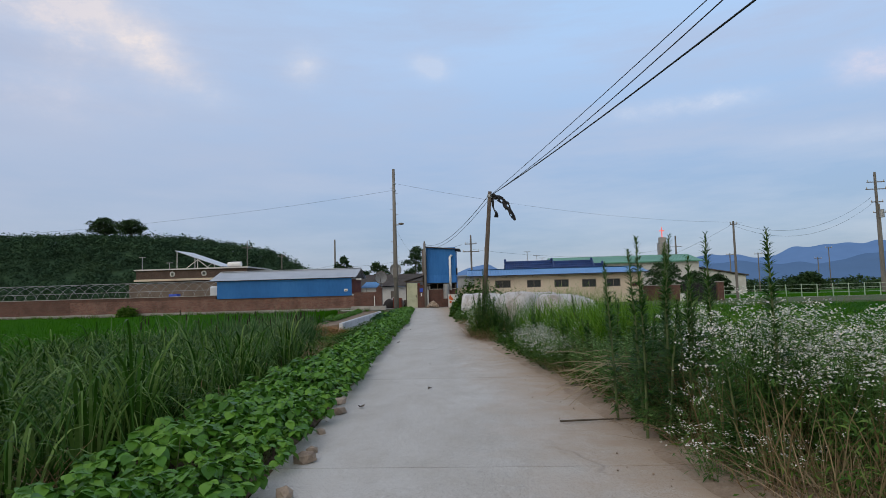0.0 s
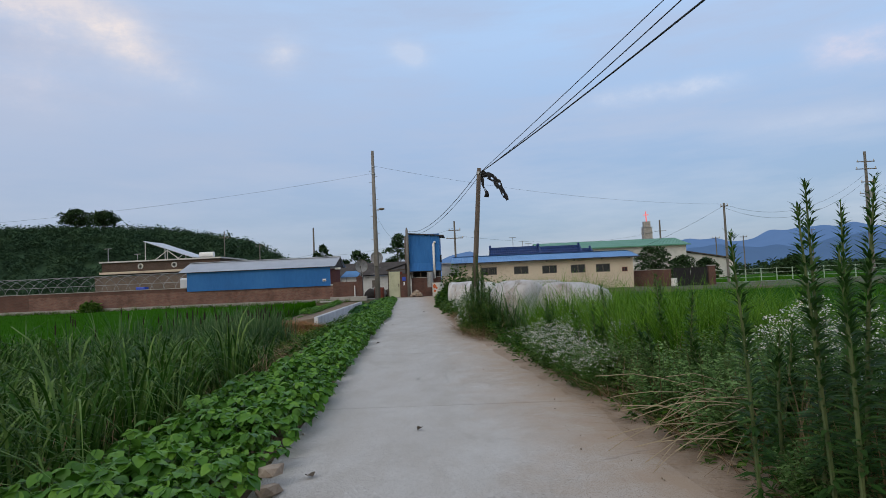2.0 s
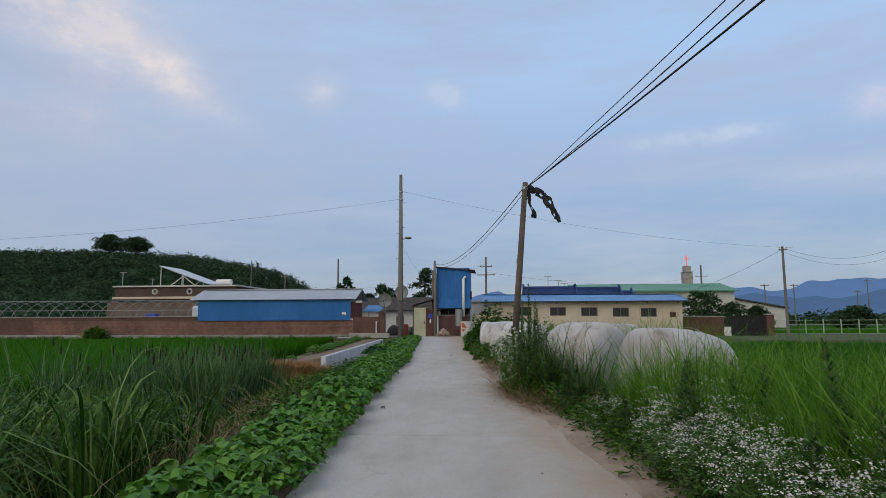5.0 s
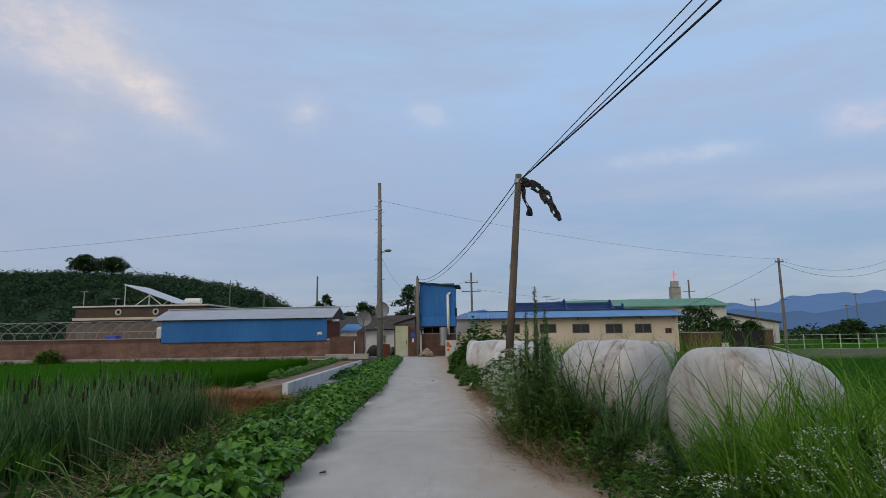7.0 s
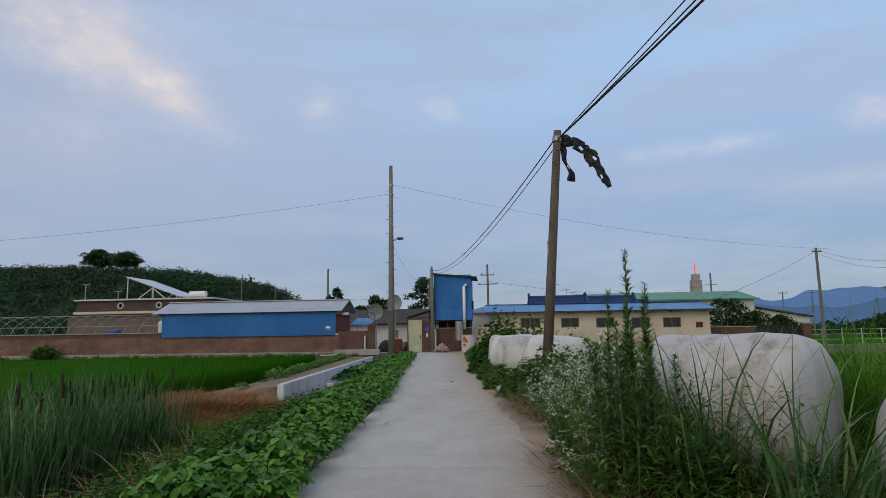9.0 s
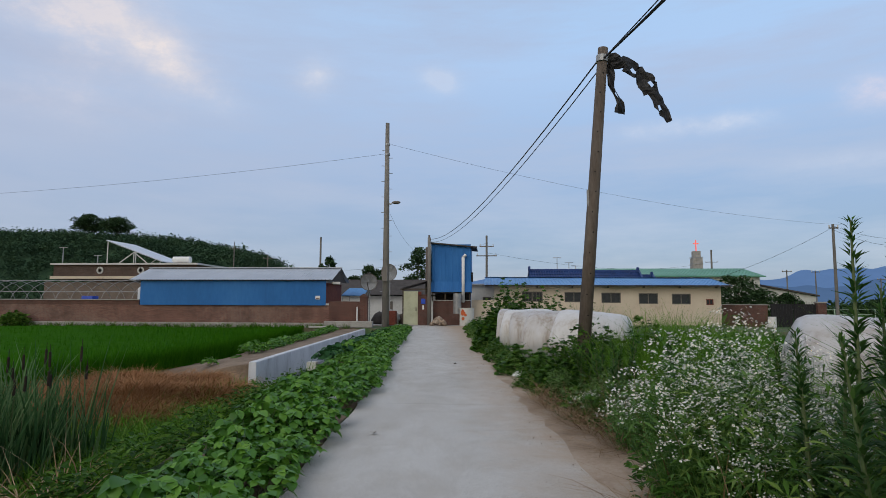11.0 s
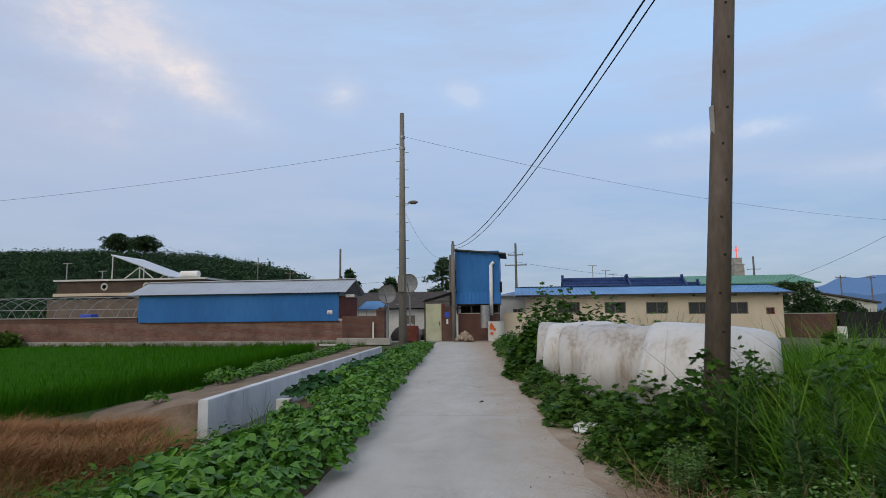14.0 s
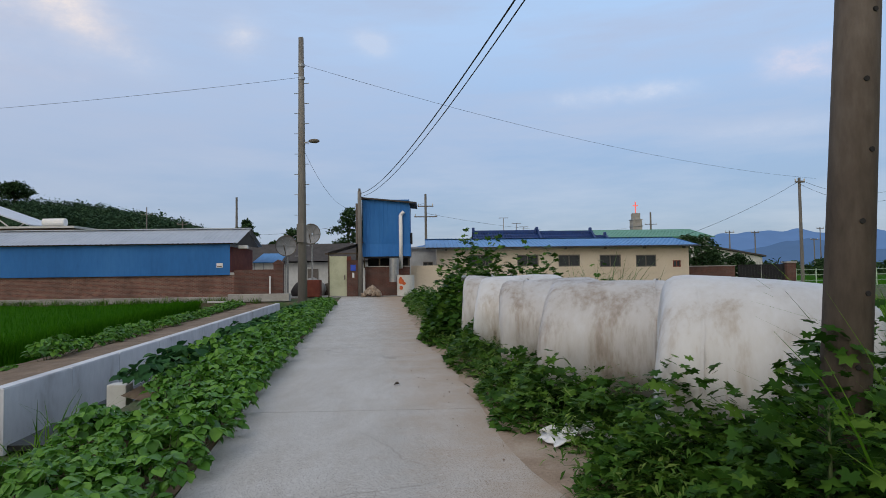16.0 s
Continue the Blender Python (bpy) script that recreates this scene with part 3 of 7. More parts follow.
def palmate(lobes=6):
    """A broad hand-shaped leaf with shallow bays between its lobes."""
    v, f = [(0.0, 0.0, 0.0)], []
    k = 2 * lobes
    for i in range(k + 1):
        a = math.radians(-150 + 300 * i / k)
        r = (0.66 + 0.34 * math.cos(a * 0.6)) * (1.0 if i % 2 else 0.62)
        v.append((math.sin(a) * r, math.cos(a) * r, -0.16 * r * r + (0.05 if i % 2 else 0.0)))
    for i in range(lobes):
        f.append((0, 1 + 2 * i, 2 + 2 * i, 3 + 2 * i))
    return v, f


LEAF_PALM = palmate()


# ---- lie of the land ----
LEFT = [(-40, 4.2), (-12, 1.25), (0, 0.0), (4.5, -0.5), (10, -0.95), (18, -1.75), (25, -2.38), (30, -2.75), (35, -3.35), (54, -5.4), (67.3, -6.7)]
RIGHT = [(-40, 7.1), (-12, 4.4), (0, 3.28), (5, 2.9), (10, 2.4), (15, 1.7), (20, 0.9), (25, 0.4), (30, -0.1), (36, -0.6), (43, -1.2), (53, -1.85), (67.3, -2.6)]
FOOT = [(-40, 7.2), (-12, 4.5), (0, 3.4), (4.4, 3.05), (7, 2.9), (10.7, 2.45), (14.5, 1.8), (18, 1.45), (20, 0.85), (22, 0.65), (23, 0.68), (24.4, 0.9), (25.5, 0.75), (27, 0.5), (30, 0.0), (35, -0.45), (40, -0.9), (53, -1.8), (67, -2.5)]


def along(line, y):
    ys, xs = zip(*line)
    return np.interp(y, ys, xs)


def canal_x(y):
    return -7.05 - 0.088 * (y - 34.8)


def smooth(a, b, v):
    t = np.clip((v - a) / (b - a), 0, 1)
    return t * t * (3 - 2 * t)


def rice_edge(y):
    return np.interp(y, [0, 20, 33, 37, 41, 50, 64], [-9.6, -10.2, -11.0, -10.8, -10.7, -12.1, -14.3])


def ground_z(x, y):
    """Height of the ground sheet."""
    x, y = np.asarray(x, float), np.asarray(y, float)
    dl, dr = along(LEFT, y) - x, x - along(RIGHT, y)
    near = smooth(67, 61, y)
    z = np.full(np.broadcast(x, y).shape, -0.05)
    ditch = smooth(1.5, 2.5, dl) * -0.75 * smooth(62, 60.5, y)
    ditch = np.where((y > 34.5) & (x > canal_x(y) - 0.3), 0, ditch)
    z = z + ditch
    z = np.where((dl > 3) & (x < rice_edge(y) + 1.2) & (y < 62), np.minimum(z, -0.05) * (1 - smooth(rice_edge(y) + 1.2, rice_edge(y), x)) - 0.5 * smooth(rice_edge(y) + 1.2, rice_edge(y), x), z)
    z = z - 0.75 * smooth(3.2, 6.0, dr) * smooth(66, 58, y) - 0.45 * smooth(6, 9, dr) * smooth(58, 66, y) * smooth(20, 24, x)
    cx = canal_x(y)
    z = np.where((y > 34.2) & (y < 61.4) & (x > cx - 0.5) & (x < cx + 1.9), -1.0, z)
    z = np.where(y > 62, np.minimum(z, 0.0) * 0.4, z)
    return z


def lines(spans):
    out = []
    for a, b, s in spans:
        out += list(np.arange(a, b, s))
    return np.array(out + [spans[-1][1]])


gx = lines([(-3000, -400, 400), (-400, -80, 20), (-80, -14, 2.0), (-14, 8, 0.3), (8, 80, 2.5), (80, 400, 20), (400, 3200, 400)])
gy = lines([(-400, -40, 40), (-40, 0, 2), (0, 64, 0.5), (64, 110, 2), (110, 400, 20), (400, 4000, 400)])
GX, GY = np.meshgrid(gx, gy)
GZ = ground_z(GX, GY)
GZ = GZ + np.where((np.abs(GX) < 60) & (GY < 64), np.random.RandomState(3).uniform(-0.03, 0.0, GX.shape), 0)
W_ = len(gx)
ii = (np.arange(len(gy) - 1)[:, None] * W_ + np.arange(W_ - 1)[None]).ravel()
gme = mesh_np("ground", np.stack([GX, GY, GZ], -1).reshape(-1, 3), np.stack([ii, ii + 1, ii + W_ + 1, ii + W_], -1), m_ground, True)
tagged(new("ground", gme), "brown field soil with patches of low green growth", "ground", "", "structure")

# the concrete road, slab by slab, with narrow joints
road = empty("road", 0, 0, 0, 0, "worn pale grey concrete farm road with dusty patches", "road", "", "structure")
joints = [-40, -30, -20, -12, -6, -0.5, 5.2, 10.6, 16.2, 21.9, 27.6, 32.7, 38.6, 44.2, 50, 56, 61.5, 67.3]
rrng = random.Random(5)
for a, b in zip(joints, joints[1:]):
    bm = bmesh.new()
    n = 8
    lo, hi = [], []
    for i in range(n + 1):
        y = a + 0.006 + (b - a - 0.012) * i / n
        wl, wr = rrng.uniform(-0.035, 0.035), rrng.uniform(-0.06, 0.06)
        for row, z in ((hi, 0.0), (lo, -0.14)):
            row.append((bm.verts.new((along(LEFT, y) + wl, y, z)), bm.verts.new((along(RIGHT, y) + wr, y, z))))
    for i in range(n):
        (a0, a1), (b0, b1) = hi[i], hi[i + 1]
        (c0, c1), (d0, d1) = lo[i], lo[i + 1]
        bm.faces.new((a0, a1, b1, b0)), bm.faces.new((a0, b0, d0, c0)), bm.faces.new((a1, c1, d1, b1))
    bm.faces.new((hi[0][0], lo[0][0], lo[0][1], hi[0][1])), bm.faces.new((hi[n][0], hi[n][1], lo[n][1], lo[n][0]))
    part("concrete_slab", bm, m_road, road)

# sandy verge on the right of the concrete
bm = bmesh.new()
vr = random.Random(8)
prev = None
for i in range(150):
    y = -14 + i * 0.5
    x0, x1 = along(RIGHT, y) - vr.uniform(0.0, 0.16), max(along(FOOT, y), along(RIGHT, y)) + 0.5
    row = [bm.verts.new((x0 + (x1 - x0) * k / 3, y, (0.0015, 0.012, 0.03, 0.0)[k] + (vr.uniform(0, 0.012) if k else 0))) for k in range(4)]
    if prev:
        for k in range(3):
            bm.faces.new((prev[k], prev[k + 1], row[k + 1], row[k]))
    prev = row
thing("dirt_verge", bm, m_dirt, "sandy trodden dirt along the road edge", "dirt verge", kind="structure", smooth=True)

# yard at the road's end
bm = bmesh.new()
box(bm, -5.0, 72.6, -0.03, 26, 10.4, 0.12)
thing("yard", bm, m_conc, "grey concrete village yard at the road's end", "yard", kind="structure")

# planted strip of earth beside the road
bm = bmesh.new()
prev = None
for i in range(140):
    y = -6 + i * 0.5
    x1 = along(LEFT, y) - 0.01
    x0 = x1 - (1.75 if y < 12 else 1.45) if y < 34.5 else max(canal_x(y) + 1.76, x1 - 2.4)
    row = [bm.verts.new((x0 + (x1 - x0) * k / 4, y, (-0.12, 0.03, 0.10, 0.06, -0.02)[k] + vr.uniform(-0.015, 0.015))) for k in range(5)]
    if prev:
        for k in range(4):
            bm.faces.new((prev[k], prev[k + 1], row[k + 1], row[k]))
    prev = row
thing("planting_bed", bm, m_soil, "low ridge of brown soil beside the road", "soil bed", kind="structure", smooth=True)

# ---- irrigation canal ----
canal = empty("canal", 0, 0, 0, 0, "white concrete irrigation canal with straight side walls", "canal", "", "structure")
segs = [34.8, 36.8, 38.8, 41.2, 44, 47, 50, 53, 56, 58.5, 61]
for a, b in zip(segs, segs[1:]):
    for off, th in ((-0.11, 0.22), (1.5, 0.16)):
        if off > 0 and a < 38:
            continue
        bm = bmesh.new()
        pa, pb = canal_x(a + 0.01) + off, canal_x(b - 0.01) + off
        top = -0.05 if off < 0 else -0.10
        poly(bm, [(pa - th / 2, a + 0.01, -1.0), (pa + th / 2, a + 0.01, -1.0), (pa + th / 2, a + 0.01, top), (pa - th / 2, a + 0.01, top)], (pb - pa, b - a - 0.02, 0))
        bmesh.ops.bevel(bm, geom=[e for e in bm.edges if abs(e.verts[0].co.z - top) < 1e-4 and abs(e.verts[1].co.z - top) < 1e-4], offset=0.018, segments=2, affect="EDGES")
        part("wall_panel", bm, m_white_wall, canal)
bm = bmesh.new()
poly(bm, [(canal_x(34.9), 34.9, -0.96), (canal_x(34.9) + 1.42, 34.9, -0.96), (canal_x(34.9) + 1.42, 34.9, -0.88), (canal_x(34.9), 34.9, -0.88)], (canal_x(61) - canal_x(34.9), 26.1, 0))
part("canal_floor", bm, m_water, canal, "dark wet canal floor")
bm = bmesh.new()
box(bm, -5.48, 34.93, -0.44, 0.28, 0.22, 0.82, 0.015)
thing("concrete_post", bm, m_offwhite, "short square off-white concrete post beside the canal", "post")
# earth bank on the field side of the canal
bm = bmesh.new()
prev = None
for i in range(54):
    y = 34.84 + i * 0.5
    cx = canal_x(y) - 0.215
    x0 = float(rice_edge(np.array(y))) - 0.1
    if prev is None:
        prev = [bm.verts.new((cx + (x0 - cx) * k / 4, y - (0.02 if k == 0 else 0.3 + 0.2 * k), -0.95)) for k in range(5)]
    row = [bm.verts.new((cx + (x0 - cx) * k / 4, y, (-0.09, -0.08, -0.20, -0.40, -0.52)[k] - (0.02, 0.20, 0.40, 0.32, 0.20)[k] * max(0.0, (37.4 - y) / 2.8) + vr.uniform(-0.03, 0.03))) for k in range(5)]
    if prev:
        for k in range(4):
            bm.faces.new((prev[k], row[k], row[k + 1], prev[k + 1]))
    prev = row
thing("earth_bank", bm, m_bank, "bare brown earth bank along the rice field", "earth bank", kind="structure", smooth=True)


# ---- buildings ----
def window_unit(parent, x0, x1, z0, z1, y, frame_mat=m_frame):
    """A two-pane sliding window in a wall that faces -y at y."""
    w = empty("window", label="brown-framed two-pane sliding window with dark glass")
    w.parent = parent
    f = 0.07
    bm = bmesh.new()
    for cx, cz, sx, sz in (((x0 + x1) / 2, z0 + f / 2, x1 - x0, f), ((x0 + x1) / 2, z1 - f / 2, x1 - x0, f), (x0 + f / 2, (z0 + z1) / 2, f, z1 - z0 - 2 * f), (x1 - f / 2, (z0 + z1) / 2, f, z1 - z0 - 2 * f)):
        box(bm, cx, y, cz, sx, 0.10, sz)
    box(bm, (x0 + x1) / 2, y - 0.003, (z0 + z1) / 2, 0.06, 0.07, z1 - z0 - 2 * f)
    part("window_frame", bm, frame_mat, w)
    xm = (x0 + x1) / 2
    for a, b, dy in ((x0 + f, xm - 0.03, 0.0), (xm + 0.03, x1 - f, 0.02)):
        part("pane", B((a + b) / 2, y + dy, (z0 + z1) / 2, b - a, 0.012, z1 - z0 - 2 * f), m_glass, w)
    return w


def pierced_wall(bm, x0, x1, z0, z1, y, th, holes):
    """A wall along x from y to y + th, with holes (x0, x1, z0, z1) through it."""
    xs = sorted({x0, x1, *(h[0] for h in holes), *(h[1] for h in holes)})
    zs = sorted({z0, z1, *(h[2] for h in holes), *(h[3] for h in holes)})
    vt = {(i, k, s): bm.verts.new((x, y + th * s, z)) for i, x in enumerate(xs) for k, z in enumerate(zs) for s in (0, 1)}
    n, m = len(xs) - 1, len(zs) - 1

    def solid(i, k):
        if not (0 <= i < n and 0 <= k < m):
            return False
        mx, mz = (xs[i] + xs[i + 1]) / 2, (zs[k] + zs[k + 1]) / 2
        return not any(h[0] < mx < h[1] and h[2] < mz < h[3] for h in holes)

    for i in range(n):
        for k in range(m):
            if not solid(i, k):
                continue
            for s in (0, 1):
                bm.faces.new([vt[i, k, s], vt[i + 1, k, s], vt[i + 1, k + 1, s], vt[i, k + 1, s]])
            for (di, dk), (p, q) in (((-1, 0), ((i, k), (i, k + 1))), ((1, 0), ((i + 1, k), (i + 1, k + 1))), ((0, -1), ((i, k), (i + 1, k))), ((0, 1), ((i, k + 1), (i + 1, k + 1)))):
                if not solid(i + di, k + dk):
                    bm.faces.new([vt[(*p, 0)], vt[(*q, 0)], vt[(*q, 1)], vt[(*p, 1)]])
    bmesh.ops.delete(bm, geom=[v for v in bm.verts if not v.link_faces], context="VERTS")
    return bm


# blue shed on the brick wall
shed = empty("shed", -19.9, 62.6, 0, 0, "long blue sheet-metal shed with a pale ridged roof", "shed")
SX = -19.9
bm = bmesh.new()
corrugated(bm, (-27.15 - SX, 0, 1.60), (1, 0, 0), (0, 0, 1), 14.45, 2.0, 0.32, 0.005)
part("front_wall", bm, m_bluewall, shed)
bm = bmesh.new()
box(bm, -27.1 - SX, 2.55, 2.55, 0.08, 4.9, 1.9)
part("side_wall", bm, m_bluewall, shed)
bm = bmesh.new()
poly(bm, [(-12.80 - SX, 0.10, 1.75), (-12.80 - SX, 4.9, 1.75), (-12.80 - SX, 4.9, 3.3), (-12.80 - SX, 0.10, 3.3)], (0.06, 0, 0))
part("end_wall", bm, m_rust, shed, "rust-red steel end wall")
bm = bmesh.new()
corrugated(bm, (-27.9 - SX, -0.30, 3.50), (1, 0, 0), (0, 2.75, 1.02), 15.75, 2.94, 0.30, 0.02)
part("roof_slope", bm, m_greyroof, shed)
bm = bmesh.new()
corrugated(bm, (-12.15 - SX, 5.20, 3.50), (-1, 0, 0), (0, -2.75, 1.02), 15.75, 2.94, 0.30, 0.02)
part("roof_slope", bm, m_greyroof, shed)
bm = bmesh.new()
poly(bm, [(-12.35 - SX, 0.05, 3.42), (-12.35 - SX, 4.85, 3.42), (-12.35 - SX, 2.45, 4.40)], (0.05, 0, 0))
part("gable", bm, m_darkroof, shed)
part("ridge_cap", B(-20.0 - SX, 2.45, 4.57, 15.75, 0.34, 0.05), m_greyroof, shed)
part("eave_trim", B(-20.0 - SX, -0.05, 3.50, 15.0, 0.06, 0.12), m_darkroof, shed)
bm = bmesh.new()
box(bm, -13.3 - SX, -0.045, 2.18, 0.36, 0.02, 0.26)
plate = part("notice_plate", bm, m_white, shed, "small white notice plate")
part("printed_bar", B(-13.3 - SX, -0.06, 2.12, 0.28, 0.008, 0.06), m_frame, plate)
bm = bmesh.new()
box(bm, -12.05 - SX, 0.5, 3.28, 0.55, 0.24, 0.2, 0.03)
part("wall_lamp", bm, m_white, shed)

wall_w = thing("brick_wall_west", B(-28.0, 62.86, 0.95, 31.0 + 0, 0.24, 1.32), m_brickpale, "weathered red brick boundary wall", "brick wall", kind="structure")
bm = bmesh.new()
box(bm, -43.9 - 12, 62.87, 1.12, 24.8, 0.24, 1.66)
thing("brick_wall_far_west", bm, m_brick, "dark red brick boundary wall with a concrete coping", "brick wall", kind="structure")
thing("wall_upper", B(-35.4, 62.872, 1.78, 16.2, 0.236, 0.34), m_brick, "upper courses of the red brick wall", "brick wall", kind="structure")
thing("wall_coping", B(-47.5, 62.86, 1.985, 40.5, 0.34, 0.07, 0.01), m_conc, "thin grey concrete coping on the wall", "wall coping", kind="structure")
thing("wall_footing", B(-39.5, 62.80, 0.12, 56.0, 0.5, 0.36, 0.02), m_conc, "pale concrete footing under the brick wall", "wall footing", kind="structure")
thing("brick_wall_gate", B(-11.25, 62.87, 1.15, 2.5, 0.24, 1.5), m_brick, "dark red brick wall beside the shed", "brick wall", kind="structure")
thing("gate_kerb", B(-10.9, 62.4, 0.22, 3.6, 0.5, 0.46, 0.03), m_conc, "pale concrete kerb below the brick wall", "kerb", kind="structure")
gp = empty("gate_post", -9.85, 62.85, 0, 0, "red brick gate post with a pointed cap", "gate post")
part("shaft", B(0, 0, 1.15, 0.55, 0.45, 2.1), m_brick, gp)
bm = bmesh.new()
poly(bm, [(-0.32, -0.27, 2.2), (0.32, -0.27, 2.2), (0.32, -0.27, 2.26), (0, -0.27, 2.48), (-0.32, -0.27, 2.26)], (0, 0.54, 0))
part("cap", bm, m_brick, gp)
thing("marker_pipe", C((-10.3, 62.5, 0.1), (-10.3, 62.5, 1.5), 0.05), m_white, "thin white upright pipe beside the gate post", "pipe")

# brown brick house with the tilted panel on its flat roof
bh = empty("brick_house", -36, 74, 0, 0, "flat-roofed brown brick house with round windows", "house")
part("lower_wall", B(-0.5, 4, 1.9, 14.5, 8, 3.8), m_palebrick, bh)
part("upper_wall", B(0.4, 4, 4.9, 14.4, 8.2, 1.1), m_brickhouse, bh)
part("band", B(0.4, 3.95, 4.22, 14.8, 8.5, 0.26), m_cream, bh)
part("roof_edge", B(0.4, 3.95, 5.53, 14.8, 8.6, 0.16), m_offwhite, bh)
for x in (-2.05, 2.05):
    rw = empty("round_window", x, -0.12, 4.92)
    rw.parent = bh
    bm = bmesh.new()
    r = bmesh.ops.create_cone(bm, cap_ends=False, segments=20, radius1=0.34, radius2=0.34, depth=0.08)
    rr = bmesh.ops.create_cone(bm, cap_ends=False, segments=20, radius1=0.19, radius2=0.19, depth=0.08)
    bmesh.ops.bridge_loops(bm, edges=[e for e in bm.edges if e.verts[0].co.z > 0 and e.verts[1].co.z > 0])
    bmesh.ops.bridge_loops(bm, edges=[e for e in bm.edges if e.verts[0].co.z < 0 and e.verts[1].co.z < 0])
    bmesh.ops.rotate(bm, verts=bm.verts, matrix=Matrix.Rotation(radians(90), 3, "X"))
    part("ring", bm, m_offwhite, rw)
    part("pane", C((0, 0.03, 0), (0, 0.05, 0), 0.2, seg=16), m_glass, rw)
sp_ = empty("solar_panel", -36, 74, 5.6, 0, "large tilted pale panel on a white steel frame", "solar panel")
bm = bmesh.new()
poly(bm, [(-1.9, 0.3, 2.25), (3.9, 0.3, 0.15), (3.9, 5.2, 0.15), (-1.9, 5.2, 2.25)], (0.03, 0, 0.09))
part("panel", bm, m_panel, sp_)
for y in (0.35, 5.1):
    for a, b in (((-1.7, y, 0), (-1.7, y, 2.15)), ((1.0, y, 0), (1.0, y, 1.15)), ((-0.5, y, 0.02), (1.0, y, 1.1)), ((2.4, y, 0.02), (1.0, y, 1.1))):
        part("strut", C(a, b, 0.055, seg=8), m_offwhite, sp_)
tk = thing("roof_tank", C((-31.3, 75, 6.0), (-29.6, 75, 6.0), 0.32, seg=14), m_white, "white horizontal water tank beside the panel", "water tank")
part("cradle", B(-30.4, 75, 5.63, 1.2, 0.5, 0.1), m_steel, tk)
for x, h in ((-42.3, 1.6), (-38.7, 0.8)):
    an = empty("roof_antenna", x, 74.4, 5.6, 0, "thin roof antenna with a short crossbar", "antenna")
    part("mast", C((0, 0, 0), (0, 0, h), 0.05, seg=6), m_steel, an)
    part("crossbar", C((-0.4, 0, h), (0.4, 0, h), 0.035, seg=6), m_steel, an)

# hoop frame of a plastic greenhouse behind the wall
gh = empty("greenhouse_frame", -41, 69.5, 0, 0, "bare steel hoops of an uncovered greenhouse", "greenhouse")
for i in range(22):
    x = -17 + i * 1.35
    pts = [(x + 1.9 * (1 - math.cos(math.pi * k / 12)) * 0.5 - 0.95, -2.6 * math.cos(math.pi * k / 12), 1.3 + 2.45 * math.sin(math.pi * k / 12)) for k in range(13)]
    pts = [(pts[0][0], pts[0][1], 0.0)] + pts + [(pts[-1][0], pts[-1][1], 0.0)]
    tube("hoop", pts, 0.024, m_steel, gh, 4)
for z, y in ((1.6, -2.58), (2.7, -2.05), (3.75, 0.0)):
    part("rail", C((-17.2, y, z), (11.5, y, z), 0.03, seg=6), m_steel, gh)
thing("plastic_sheet", B(-28.7, 67.2, 2.35, 2.3, 1.2, 1.5, 0.2), m_panel, "pale grey plastic-covered pile beside the shed", "covered pile")
thing("blue_crate", B(-33.9, 66.6, 2.05, 1.0, 0.8, 0.55, 0.05), m_sign, "blue plastic crate behind the wall", "crate")
thing("crate_stand", B(-33.9, 66.6, 0.9, 1.4, 1.0, 1.75, 0.03), m_conc, "grey block stand behind the wall", "stand")

# tower of blue sheet over the gate, with its posts
tw = empty("blue_tower", -3.72, 68.3, 0, 0, "narrow blue sheet-metal loft raised over a brick base", "tower")
bm = bmesh.new()
corrugated(bm, (-1.66, 0, 3.62), (1, 0, 0), (0, 0, 1), 3.3, 3.1, 0.30, 0.012)
part("front_wall", bm, m_bluewall, tw)
bm = bmesh.new()
corrugated(bm, (-1.66, -0.16, 2.75), (1, 0, 0), (0, 0.16, 0.87), 3.36, 0.90, 0.30, 0.012)
part("apron", bm, m_bluewall, tw)
part("side_wall", B(1.63, 1.6, 4.55, 0.06, 3.2, 3.6), m_bluewall, tw)
part("side_wall", B(-1.63, 1.6, 4.7, 0.06, 3.2, 3.8), m_bluewall, tw)
part("back_wall", B(0, 3.2, 4.5, 3.2, 0.06, 3.5), m_bluewall, tw)
bm = bmesh.new()
poly(bm, [(-1.75, -0.25, 6.80), (2.15, -0.25, 6.42), (2.15, -0.25, 6.52), (-1.75, -0.25, 6.90)], (0, 3.8, 0))
part("roof", bm, m_darkroof, tw)
part("loft_floor", B(0, 1.6, 2.72, 3.2, 3.1, 0.08), m_darkroof, tw)
for x in (-1.55, -0.5, 0.5, 1.55):
    part("post", B(x, 0.25, 2.35, 0.10, 0.10, 0.72), m_bark, tw)
part("base_wall", B(0.05, 0.3, 1.03, 3.1, 0.25, 2.0), m_brick, tw)
part("base_sill", B(0.05, 0.28, 2.06, 3.15, 0.34, 0.06), m_conc, tw)
# near-black back wall paints the shade seen between the posts
part("inner_wall", B(0, 2.9, 1.5, 3.1, 0.15, 2.4), m_dark, tw)
bm = bmesh.new()
cyl(bm, (1.02, -0.15, 1.9), (1.02, -0.15, 5.65), 0.13, seg=12)
cyl(bm, (1.02, -0.15, 5.62), (1.25, -0.15, 5.86), 0.12, seg=12)
part("flue_pipe", bm, m_white, tw, "white round flue pipe", True)
part("power_box", B(1.72, 0.4, 4.0, 0.2, 0.4, 0.8), m_black, tw)
dr = thing("mesh_drum", C((-3.15, 67.55, 0.98), (-3.15, 67.55, 2.62), 0.33, seg=18), m_steel, "grey galvanised upright drum hung by the wall", "drum", smooth=False)
part("bracket", B(-3.15, 67.95, 1.8, 0.1, 0.6, 0.1), m_steel, dr)
